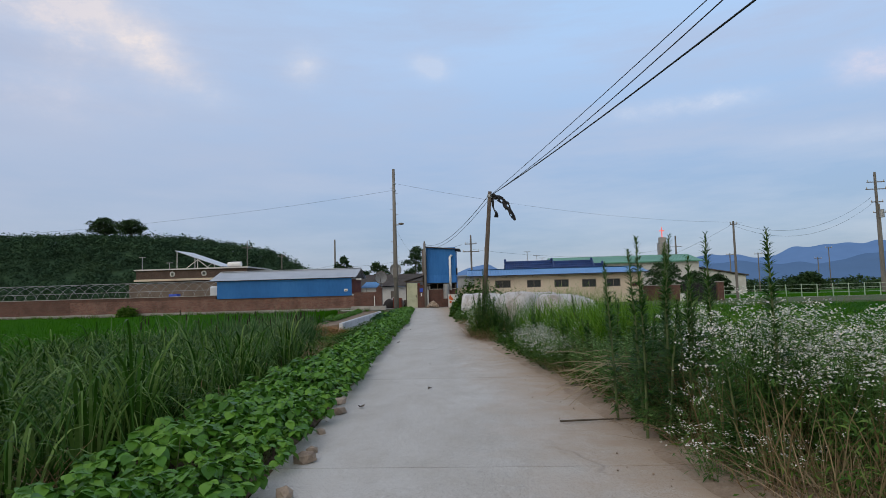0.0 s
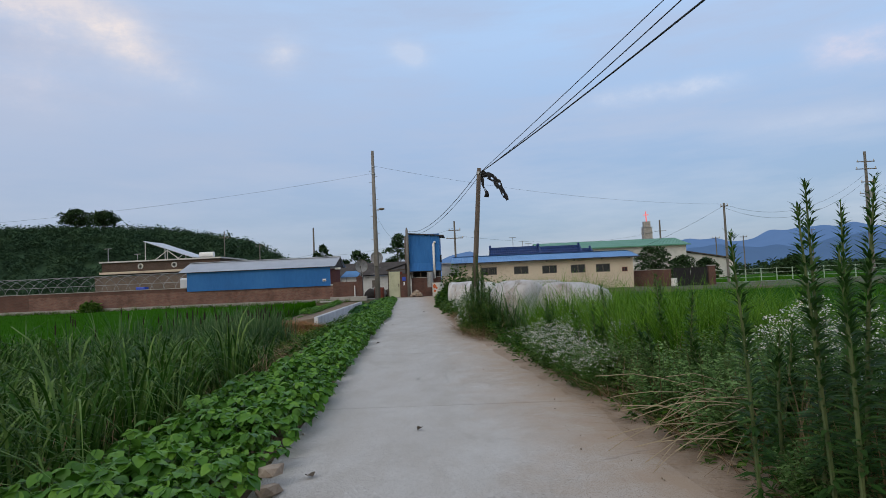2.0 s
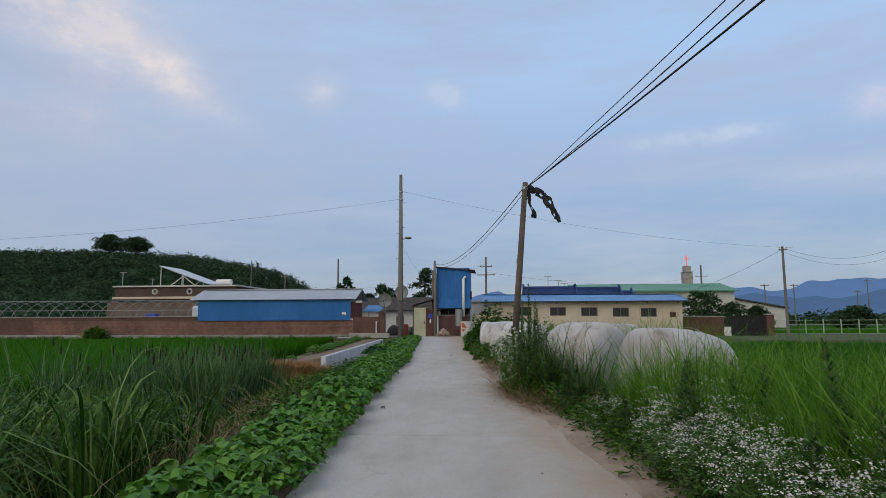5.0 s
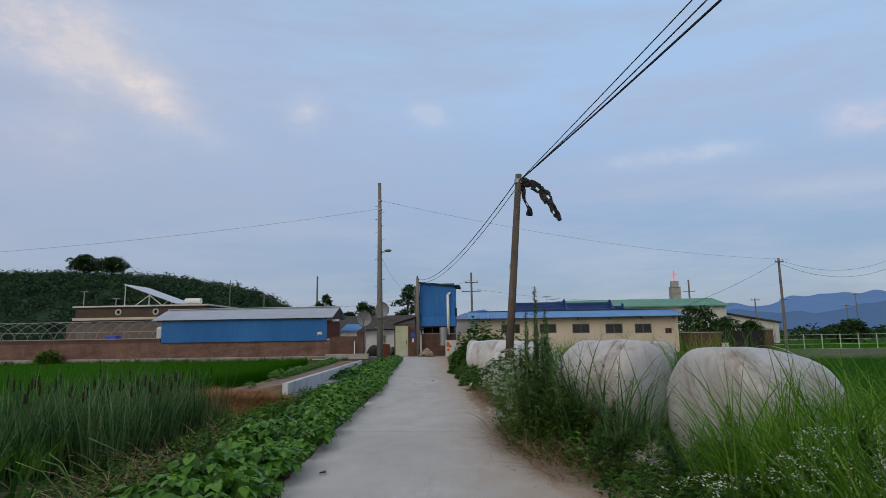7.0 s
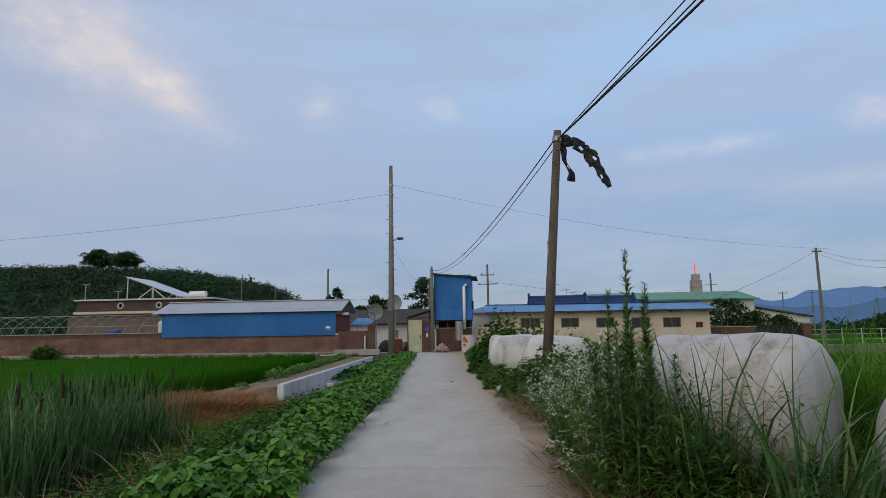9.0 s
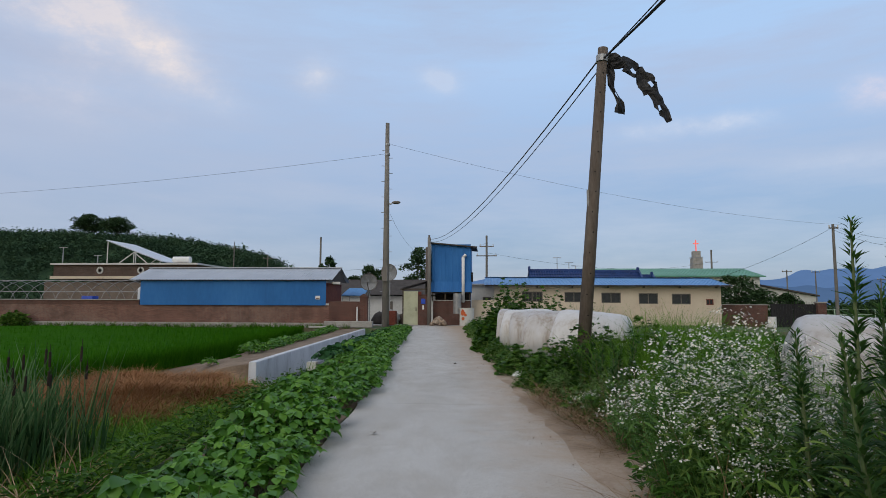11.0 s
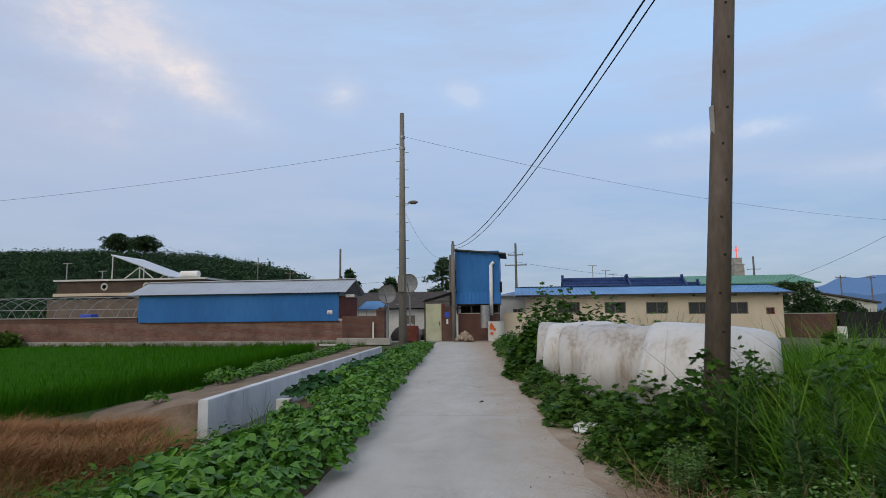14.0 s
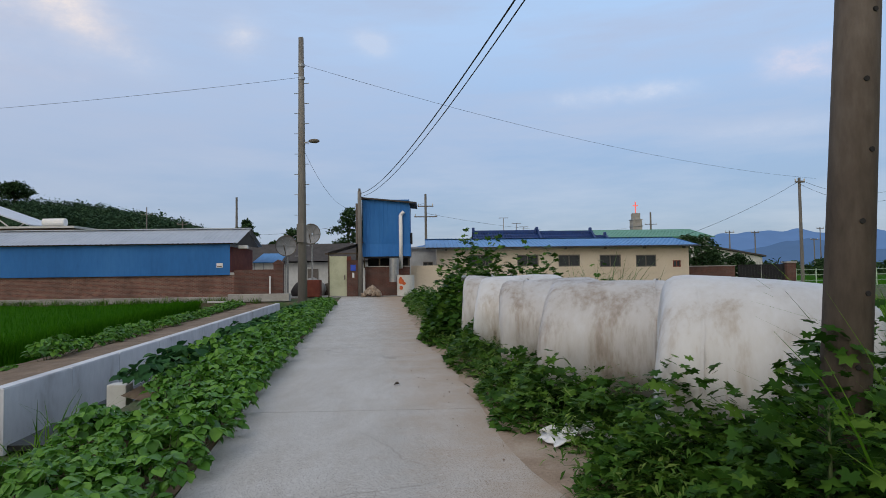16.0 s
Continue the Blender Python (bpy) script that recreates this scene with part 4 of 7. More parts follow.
bl = empty("barrel", -2.35, 66.9, 0.03, 0, "dented pale steel barrel with orange-red rust marks", "barrel")
bm = bmesh.new()
cyl(bm, (0, 0, 0), (0, 0, 1.42), 0.58, seg=24)
for z in (0.03, 0.48, 0.95, 1.40):
    cyl(bm, (0, 0, z - 0.02), (0, 0, z + 0.02), 0.6, seg=24)
part("drum", bm, m_offwhite, bl)
srng = random.Random(3)
for k in range(9):
    a = -1.95 + srng.uniform(-0.32, 0.32)
    z = srng.uniform(0.55, 1.2)
    bm = bmesh.new()
    cyl(bm, (0.57 * math.cos(a), 0.57 * math.sin(a), z), (0.606 * math.cos(a), 0.606 * math.sin(a), z), srng.uniform(0.07, 0.15), seg=7)
    part("rust_mark", bm, m_orange, bl)
# rubble heap
hp = empty("rubble_heap", -4.65, 67.2, 0.0, 0, "small heap of pale broken rubble", "rubble")
for k in range(26):
    bm = bmesh.new()
    r = srng.uniform(0.14, 0.28)
    bmesh.ops.create_icosphere(bm, subdivisions=1, radius=r)
    for v in bm.verts:
        v.co *= srng.uniform(0.75, 1.2)
    rad = srng.uniform(0, 0.62)
    a = srng.uniform(0, 6.28)
    bmesh.ops.translate(bm, verts=bm.verts, vec=(rad * math.cos(a), rad * 0.7 * math.sin(a), max(0.08, 0.58 - rad * 0.75)))
    part("stone", bm, m_stone, hp)
# gateway
gt = empty("gate_door", -7.05, 68.2, 0.03, 0, "pale green steel gate door, shut", "gate")
part("leaf", B(0, 0, 1.4, 1.15, 0.06, 2.75, 0.01), m_gate, gt)
for x in (-0.56, 0.56):
    part("stile", B(x, -0.02, 1.4, 0.06, 0.08, 2.8), m_gate, gt)
part("bolt_plate", B(0.45, -0.06, 1.3, 0.08, 0.04, 0.3), m_frame, gt)
bp_ = empty("brick_pillar", -6.0, 68.15, 0.03, 0, "red brick gate pillar with a small blue sign", "pillar")
part("shaft", B(0, 0, 1.25, 0.85, 0.5, 2.5), m_brick, bp_)
part("street_sign", B(0.02, -0.28, 1.95, 0.36, 0.02, 0.42, 0.004), m_sign, bp_, "small blue street sign")
part("sign_bar", B(0.02, -0.265, 1.45, 0.14, 0.02, 0.34), m_white, bp_)
part("meter_box", B(-0.25, -0.3, 2.6, 0.25, 0.12, 0.28), m_rust, bp_)
por = empty("gate_porch", -7.0, 69.2, 0.0, 0, "low dark corrugated porch roof over the gate", "porch")
bm = bmesh.new()
corrugated(bm, (-0.75, -1.3, 3.06), (1, 0, 0.28), (0, 1, 0.0), 2.6, 2.8, 0.16, 0.03)
part("roof", bm, m_darkroof, por)
part("beam", B(0.3, -1.0, 2.98, 2.5, 0.1, 0.1), m_bark, por)
part("post", B(-0.7, -1.0, 1.5, 0.1, 0.1, 3.0), m_bark, por)
part("post", B(1.45, -1.0, 1.6, 0.1, 0.1, 3.2), m_bark, por)
thing("red_bin", B(-8.6, 67.4, 0.62, 0.95, 0.8, 1.15, 0.04), m_rust, "rusty red steel bin in the yard", "bin")
yw = empty("yard_house", -12.0, 78, 0, 0, "low whitewashed house with a dark tiled roof", "house")
part("wall", B(0, 2, 1.3, 13.0, 5, 2.6), m_offwhite, yw)
bm = bmesh.new()
poly(bm, [(-6.9, -1.2, 2.7), (-6.9, 2, 4.3), (-6.9, 5.3, 2.7), (-6.9, 2, 2.72)], (13.9, 0, 0))
part("roof", bm, m_darkroof, yw)
for x in (-3.0, 1.5):
    part("door", B(x, -0.52, 1.05, 0.9, 0.08, 2.0), m_frame, yw)
aw = empty("blue_awning", -11.95, 68.6, 0, 0, "bright blue sheet awning on thin posts", "awning")
bm = bmesh.new()
poly(bm, [(-0.95, -0.5, 2.42), (0.95, -0.5, 2.42), (1.15, 0.7, 3.05), (-0.55, 0.7, 3.05)], (0, 0.02, 0.05))
part("sheet", bm, m_blueroof, aw)
for x, y, h in ((-0.85, -0.45, 2.42), (0.85, -0.45, 2.42), (-0.5, 0.65, 3.0), (1.05, 0.65, 3.0)):
    part("post", C((x, y, 0), (x, y, h), 0.035, seg=8), m_steel, aw)
# clutter in the yard
for k, (x, y, r) in enumerate(((-10.0, 70.0, 0.55), (-9.2, 70.6, 0.7), (-8.1, 71.2, 0.5))):
    bm = bmesh.new()
    bmesh.ops.create_icosphere(bm, subdivisions=2, radius=r)
    for v in bm.verts:
        v.co = Vector((v.co.x * 1.3, v.co.y, max(-r * 0.6, v.co.z * 1.3))) * srng.uniform(0.88, 1.1)
    thing("covered_heap", bm, (m_darkroof, m_conc, m_bark)[k], "dull grey covered heap of farm goods in the yard", "heap", pose(x, y, r * 0.6 + 0.03), "heaps in the yard", smooth=True)

# round mesh dishes behind the pole
for x, y, z, tilt in ((-10.35, 67.0, 3.52, 8), (-8.75, 67.3, 4.32, -14)):
    ds = empty("satellite_dish", x, y, 0, 0, "large round pale mesh dish on a mast", "satellite dish")
    part("mast", C((0, 0.4, 0.0), (0, 0.4, z - 0.3), 0.06, seg=8), m_steel, ds)
    bm = bmesh.new()
    R = 0.68
    rings = [[bm.verts.new((R * q * math.cos(6.2832 * k / 24), -0.22 * q * q + 0.2, R * q * math.sin(6.2832 * k / 24))) for k in range(24)] for q in (0.08, 0.35, 0.65, 0.9, 1.0)]
    for a, b in zip(rings, rings[1:]):
        for k in range(24):
            bm.faces.new((a[k], b[k], b[(k + 1) % 24], a[(k + 1) % 24]))
    bmesh.ops.rotate(bm, verts=bm.verts, matrix=Matrix.Rotation(radians(tilt), 3, "Z"))
    bmesh.ops.translate(bm, verts=bm.verts, vec=(0, 0, z))
    d = part("dish", bm, m_mesh, ds, "", True)
    tube("rim", [(R * math.cos(6.2832 * k / 24) * math.cos(radians(tilt)), -0.03 + R * math.cos(6.2832 * k / 24) * math.sin(radians(tilt)), z + R * math.sin(6.2832 * k / 24)) for k in range(25)], 0.03, m_frame, d, 5)
    for k in range(6):
        a = 6.2832 * k / 6
        part("rib", C((0, 0.16, z), (R * math.cos(a), -0.04 + R * math.cos(a) * math.sin(radians(tilt)), z + R * math.sin(a)), 0.018, seg=5), m_steel, d)
    part("feed_arm", C((0, -0.1, z - 0.6), (0, -0.75, z), 0.03, seg=6), m_frame, ds)

# low cream wall and lean-to between tower and long building
thing("cream_yard_wall", B(-0.4, 69.6, 1.0, 3.3, 0.2, 2.2), m_cream, "low cream-rendered yard wall", "wall", kind="structure")
sh2 = empty("small_white_house", -1.0, 78.5, 0, 0, "small white-rendered house behind the yard", "house")
part("wall", B(0, 0, 1.8, 2.6, 4, 3.6), m_offwhite, sh2)
part("roof", B(0, 0, 3.68, 3.0, 4.6, 0.14), m_greyroof, sh2)
window_unit(sh2, -0.2, 0.6, 1.6, 2.5, -2.02)

# long cream building with a blue steel roof
cb_ = empty("cream_building", 0, 72.96, 0, 0, "long cream-rendered building with a blue steel roof", "building")
wins = [(2.35, 4.2, 2.02, 2.92), (6.13, 7.8, 1.98, 2.88), (9.36, 11.05, 1.92, 2.84), (12.6, 14.27, 1.85, 2.80), (15.45, 17.07, 1.83, 2.76)]
small = (18.38, 19.0, 1.78, 2.3)
bm = pierced_wall(bmesh.new(), 0.12, 19.65, -0.5, 3.50, 0, 0.25, wins + [small])
part("front_wall", bm, m_cream, cb_)
part("side_wall", B(0.0, 4.2, 1.5, 0.24, 8.4, 4.0), m_cream, cb_)
part("side_wall", B(19.52, 4.3, 1.5, 0.24, 8.1, 4.0), m_cream, cb_)
part("back_wall", B(9.8, 8.3, 1.5, 19.3, 0.2, 4.0), m_cream, cb_)
part("inner_floor", B(9.8, 4.2, -0.4, 19.2, 7.9, 0.1), m_dark, cb_)
for x0, x1, z0, z1 in wins:
    window_unit(cb_, x0, x1, z0, z1, 0.07)
window_unit(cb_, *small[:2], *small[2:], 0.07, m_rust)
for k in range(8):
    part("window_bar", B(2.45 + k * 0.24, -0.03, 2.47, 0.025, 0.025, 0.95), m_frame, cb_)
bm = bmesh.new()
corrugated(bm, (-1.0, -0.75, 3.50), (1, 0, -0.004), (0, 4.9, 0.85), 21.3, 4.97, 0.33, 0.04)
part("roof_slope", bm, m_blueroof, cb_)
bm = bmesh.new()
corrugated(bm, (20.3, 9.05, 3.50), (-1, 0, 0.004), (0, -4.9, 0.85), 21.3, 4.97, 0.33, 0.04)
part("roof_slope", bm, m_blueroof, cb_)
part("fascia", B(9.65, -0.70, 3.43, 21.2, 0.05, 0.12), m_darkroof, cb_)
for k in range(7):
    part("bracket", B(0.6 + k * 3.1, -0.2, 3.33, 0.12, 0.34, 0.16), m_frame, cb_)

# house with navy glazed tiles behind it
nh = empty("tiled_house", 0, 89.2, 0, 0, "house with a stepped navy blue tiled roof", "house")
part("wall", B(11.0, 3, 2.0, 13.0, 6, 4.0), m_offwhite, nh)
for x0, x1, ze, zr in ((4.1, 11.2, 4.2, 5.85), (10.9, 17.0, 4.1, 5.72), (16.0, 18.6, 4.0, 5.2)):
    bm = bmesh.new()
    corrugated(bm, (x0, -1.0, ze), (1, 0, 0), (0, 3.2, zr - ze), x1 - x0, math.hypot(3.2, zr - ze), 0.30, 0.09)
    rf = part("roof_slope", bm, m_navytile, nh)
    for k in range(5):
        q = (k + 0.6) / 5
        part("tile_course", B((x0 + x1) / 2, -1.0 + 3.2 * q, ze + (zr - ze) * q + 0.05, x1 - x0, 0.10, 0.07), m_navytile, rf)
    part("roof_slope", poly(bmesh.new(), [(x0, 2.2, zr), (x1, 2.2, zr), (x1, 6.6, ze), (x0, 6.6, ze)], (0, 0, 0.05)), m_navytile, nh)
    part("ridge", B((x0 + x1) / 2, 2.2, zr + 0.1, x1 - x0, 0.36, 0.3, 0.04), m_navytile, nh)
    for x in (x0 + 0.1, x1 - 0.1):
        part("ridge_end", B(x, 2.0, zr + 0.26, 0.28, 0.4, 0.6, 0.06), m_navytile, nh)
        if x > x0 + 1:
            bm = bmesh.new()
            poly(bm, [(x, 2.0, zr + 0.28), (x, -0.9, ze + 0.28), (x, -0.9, ze), (x, 2.0, zr)], (0.22, 0, 0))
            part("hip_ridge", bm, m_navytile, nh)
for x, h in ((7.6, 2.1), (9.0, 1.5), (9.8, 1.1)):
    an = empty("roof_antenna", x, 92, 5.4, 0, "thin roof antenna with a short crossbar", "antenna")
    part("mast", C((0, 0, 0), (0, 0, h), 0.045, seg=6), m_steel, an)
    part("crossbar", C((-0.5, 0, h), (0.5, 0, h), 0.035, seg=6), m_steel, an)

# green-roofed warehouse and its lean-to
wh = empty("warehouse", 0, 110, 0, 0, "large pale warehouse with a green steel roof", "warehouse")
part("wall", B(26.3, 10, 3.1, 25.0, 20, 6.2), m_offwhite, wh)
bm = bmesh.new()
corrugated(bm, (13.2, -0.5, 6.2), (1, 0, 0), (0, 7.5, 1.5), 26.2, 7.65, 0.5, 0.06)
part("roof_slope", bm, m_greenroof, wh)
part("roof_slope", poly(bmesh.new(), [(13.2, 7.0, 7.7), (39.4, 7.0, 7.7), (39.4, 20.5, 6.1), (13.2, 20.5, 6.1)], (0, 0, 0.06)), m_greenroof, wh)
part("gutter", B(26.3, -0.55, 6.15, 26.3, 0.14, 0.18), m_greenroof, wh)
bm = bmesh.new()
poly(bm, [(38.9, 2, 0), (47.5, 2, 0), (47.5, 2, 3.3), (38.9, 2, 4.9)], (0, 10, 0))
part("annex_wall", bm, m_offwhite, wh)
bm = bmesh.new()
poly(bm, [(38.9, 1.6, 4.95), (47.9, 1.6, 3.28), (47.9, 1.6, 3.5), (38.9, 1.6, 5.17)], (0, 11, 0))
part("annex_roof", bm, m_darkroof, wh)

# church spire with its lit red cross
ch = empty("church_spire", 50.7, 173, 0, 0, "grey stepped church spire with a lit red cross", "church spire")
part("base", B(0, 0, 4, 6, 6, 8), m_offwhite, ch)
part("tower", B(0, 0, 10.8, 2.3, 2.3, 6.0), m_conc, ch)
part("upper_tower", B(0, 0, 14.6, 1.7, 1.7, 2.0), m_conc, ch)
for k in range(4):
    part("ledge", B(0, 0, 9.2 + k * 1.6, 2.5, 2.5, 0.2), m_steel, ch)
bm = bmesh.new()
box(bm, 0, 0, 17.0, 0.24, 0.24, 2.9)
box(bm, 0, 0, 17.5, 1.3, 0.23, 0.24)
part("cross", bm, emitter("red_neon", (0.90, 0.16, 0.14), 0.55), ch, "red lit cross")

# brick wall, black gate and post on the right
thing("brick_wall_east", B(22.5, 76.0, 0.75, 4.6, 0.25, 2.1), m_brick, "dark red brick garden wall", "brick wall", kind="structure")
thing("wall_coping_east", B(22.5, 76.0, 1.83, 4.8, 0.36, 0.07), m_conc, "grey coping on the garden wall", "wall coping", kind="structure")
bg_ = empty("black_gate", 27.1, 76.0, -0.3, 0, "black steel double gate beside a brick post", "gate")
for x in (-1.0, 1.0):
    part("leaf", B(x, 0, 1.15, 1.94, 0.06, 2.1), m_black, bg_)
for k in range(16):
    part("bar", C((-1.9 + k * 0.253, -0.06, 0.2), (-1.9 + k * 0.253, -0.06, 2.45), 0.02, seg=5), m_black, bg_)
pe = empty("brick_post", 29.5, 76.0, -0.5, 0, "red brick gate post with a flat cap", "gate post")
part("shaft", B(0, 0, 1.25, 0.75, 0.6, 2.5), m_brick, pe)
part("cap", B(0, 0, 2.56, 0.9, 0.75, 0.12), m_conc, pe)
thing("white_drum", C((24.9, 75.3, -0.3), (24.9, 75.3, 0.75), 0.35, seg=14), m_white, "white drum beside the black gate", "drum")
thing("field_kerb", B(55, 83.2, -0.42, 62, 0.8, 0.36), m_conc, "pale concrete kerb along the far field", "kerb", kind="structure")
fe = empty("mesh_fence", 0, 84.0, -0.45, 0, "pale green steel post and rail field fence", "fence")
for k in range(30):
    part("post", C((31 + k * 2.0, 0, 0), (31 + k * 2.0, 0, 1.95), 0.06, seg=6), m_fence, fe)
for z in (0.25, 0.8, 1.35, 1.85):
    part("rail", C((31, 0, z), (89, 0, z), 0.022, seg=5), m_fence, fe)


# ---- poles and cables ----
def hang(name, a, b, sag, r, n=24, parent=None):
    a, b = Vector(a), Vector(b)
    pts = [a.lerp(b, i / n) - Vector((0, 0, sag * 4 * (i / n) * (1 - i / n))) for i in range(n + 1)]
    return tube(name, pts, r, m_wire, parent, 5)


P1 = Vector((1.06, 29.0, 0))
p1 = empty("utility_pole", P1.x, P1.y, -0.3, 0, "leaning weathered brown utility pole with torn black plastic", "utility pole")
bm = cyl(bmesh.new(), (-0.035, 0.0, -0.4), (0.555, 0.09, 6.62), 0.126, 0.092, seg=20)
part("shaft", bm, m_pole, p1, "", True)
for k in range(14):
    z = 1.3 + k * 0.37
    xx = -0.035 + 0.59 * (z + 0.4) / 7.02
    rr_ = 0.127 - 0.034 * (z + 0.4) / 7.02
    a = (-1.75, -1.4)[k % 2]
    # flat near-black discs give the shade of step holes; none are cut
    part("step_hole_disc", C((xx + (rr_ - 0.01) * math.cos(a), (rr_ - 0.01) * math.sin(a) + 0.0128 * z, z), (xx + (rr_ + 0.001) * math.cos(a), (rr_ + 0.001) * math.sin(a) + 0.0128 * z, z), 0.014, seg=8), m_dark, p1)
part("clamp", C((0.53, 0.085, 6.35), (0.54, 0.087, 6.47), 0.115, seg=14), m_steel, p1)


def ribbon(path, widths, holes, seed):
    """A torn flat strip with ragged edges and holes, a few millimetres thick."""
    rr = random.Random(seed)
    bm = bmesh.new()
    n, k = len(path), 6
    rows = []
    for i, (p, w) in enumerate(zip(path, widths)):
        d = (Vector(path[min(i + 1, n - 1)]) - Vector(path[max(i - 1, 0)])).normalized()
        side = d.cross(Vector((0, 1, 0))).normalized()
        rows.append([bm.verts.new(Vector(p) + side * w * (j / (k - 1) - 0.5) * (1 + (rr.uniform(-0.22, 0.22) if j in (0, k - 1) else 0)) + Vector((0, rr.uniform(-0.02, 0.02) + 0.04 * math.sin(i * 0.5 + j * 0.6), 0))) for j in range(k)])
    for i in range(n - 1):
        for j in range(k - 1):
            if (i, j) not in holes:
                bm.faces.new((rows[i][j], rows[i][j + 1], rows[i + 1][j + 1], rows[i + 1][j]))
    g = bmesh.ops.extrude_face_region(bm, geom=bm.faces[:])
    bmesh.ops.translate(bm, verts=[v for v in g["geom"] if isinstance(v, bmesh.types.BMVert)], vec=(0, 0.006, 0))
    return bm


path, wd = [], []
for i in range(26):
    q = i / 25
    path.append((0.58 + 1.12 * q ** 0.85, 0.05, 6.40 - 0.22 * q - 1.02 * q ** 2.2 + 0.03 * math.sin(i * 1.1)))
    wd.append(0.13 + 0.17 * math.sin(math.pi * min(1, q * 1.05)) + 0.05 * math.sin(i * 0.9))
part("torn_sheet", ribbon(path, wd, {(9, 2), (10, 2), (15, 3), (16, 3), (21, 1)}, 4), m_black, p1, "torn black plastic sheet flapping from the pole")
path = [(0.60 + 0.24 * i / 10 + 0.03 * math.sin(i), 0.03, 6.3 - 0.095 * i) for i in range(11)]
part("torn_strip", ribbon(path, [0.09 + 0.05 * math.sin(i * 0.8) + 0.006 * i for i in range(11)], {(6, 2)}, 9), m_black, p1, "torn black plastic strip")
part("paper_tag", B(0.212, 0.022, 3.78, 0.012, 0.07, 0.30, 0.0, 15), m_conc, p1, "faded pale paper tag")

TOP1 = Vector((1.60, 29.08, 6.1))
TW = Vector((-5.5, 68.1, 7.05))
cables = [((10.09, -9.5, 6.94), 0.02, 0.43, 0.0), ((9.04, -9.5, 7.65), 0.012, 0.76, 0.0), ((10.61, -9.5, 8.29), 0.011, 0.17, 0.0)]
for e, r, sag, dz in cables:
    thing_ = hang("overhead_cable", TOP1 + Vector((0, 0, dz)), e, sag, r)
    tagged(thing_, "black overhead cable running between the poles", "cable", "overhead cables")
for dz, r, sag in ((0.1, 0.016, 0.95), (-0.10, 0.012, 1.0)):
    thing_ = hang("overhead_cable", TOP1 + Vector((0, 0, dz)), TW + Vector((0, 0, dz)), sag, r)
    tagged(thing_, "black overhead cable running between the poles", "cable", "overhead cables")

p2 = empty("street_light_pole", -7.0, 55.67, -0.05, 0, "tall tapered grey concrete pole with a small street lamp", "street lamp")
part("shaft", C((0, 0, -0.3), (-0.02, 0, 13.3), 0.24, 0.125, seg=16), m_pole2, p2, "", True)
for k in range(20):
    z = 2.0 + k * 0.5
    part("step_bolt", C((-0.36 if k % 2 else 0.10, -0.05, z), (-0.10 if k % 2 else 0.36, -0.05, z), 0.018, seg=5), m_steel, p2)
part("lamp_arm", C((0.1, -0.05, 8.05), (0.5, -0.1, 8.12), 0.03, seg=6), m_steel, p2)
bm = bmesh.new()
bmesh.ops.create_icosphere(bm, subdivisions=2, radius=0.2)
bmesh.ops.transform(bm, matrix=Matrix.Translation((0.62, -0.12, 8.12)) @ Matrix.Diagonal((1.4, 0.8, 0.55, 1)), verts=bm.verts)
part("lamp_head", bm, m_frame, p2, "small dark lamp head", True)
part("clamp_band", C((0, 0, 11.2), (0, 0, 11.32), 0.17, seg=14), m_steel, p2)
part("clamp_band", C((0, 0, 11.85), (0, 0, 11.97), 0.165, seg=14), m_steel, p2)
part("control_box", B(-0.02, -0.3, 3.6, 0.34, 0.2, 0.9, 0.02), m_pole2, p2)
for e, dz, sag in (((-47, 54, 8.1), 11.25, 0.55), ((33.4, 78, 9.4), 11.9, 0.9), ((-5.8, 68.4, 6.3), 7.9, 1.1)):
    c_ = hang("thin_wire", (-7.0, 55.6, dz), e, sag, 0.008 if dz > 9 else 0.007)
    tagged(c_, "thin dark overhead wire", "cable", "overhead cables")

tp = thing("timber_pole", C((-5.46, 67.75, -0.05), (-5.50, 67.8, 7.25), 0.17, 0.13, seg=12), m_pole2, "grey timber pole standing against the blue tower", "pole", smooth=True)
part("pole_cap", C((-5.50, 67.8, 7.2), (-5.50, 67.8, 7.45), 0.08, seg=8), m_frame, tp)
thing("back_pole", C((-5.85, 69.4, -0.05), (-5.85, 69.4, 6.6), 0.13, 0.11, seg=10), m_pole, "brown timber pole behind the grey one", "pole", smooth=True)


def far_pole(x, y, h, r, arms, mat=m_pole2, z=-0.2):
    p = empty("utility_pole", x, y, z, 0, "slim grey utility pole with short crossarms" if arms else "slim bare grey utility pole", "utility pole", "far utility poles")
    part("shaft", C((0, 0, 0), (0, 0, h), r * 1.4, r, seg=10), mat, p)
    for za, w in arms:
        part("crossarm", B(0, -0.1, za, w, 0.1, 0.12), m_frame, p)
        for s in (-0.45, 0.45):
            part("insulator", C((w * s, -0.1, za + 0.06), (w * s, -0.1, za + 0.3), 0.06, seg=6), m_offwhite, p)
    return p


far_pole(33.2, 80.1, 10.3, 0.12, [(9.9, 0.9)], m_pole2, -0.5)
far_pole(-0.9, 95, 10.8, 0.13, [(8.2, 2.6), (9.4, 1.8)])
far_pole(-23.8, 100, 11.3, 0.12, [])
tp_ = far_pole(55.9, 88, 17.0, 0.17, [(15.6, 2.4), (14.6, 2.8), (12.8, 1.6)])
part("transformer", C((0.35, -0.3, 10.6), (0.35, -0.3, 11.7), 0.32, seg=12), m_steel, tp_, "grey round transformer can")
far_pole(68.6, 108, 15.0, 0.16, [(13.5, 2.2)])
far_pole(54.0, 172, 16.0, 0.2, [(13.0, 3.0)])
far_pole(-50, 150, 13.0, 0.11, [(12.4, 2.0)])
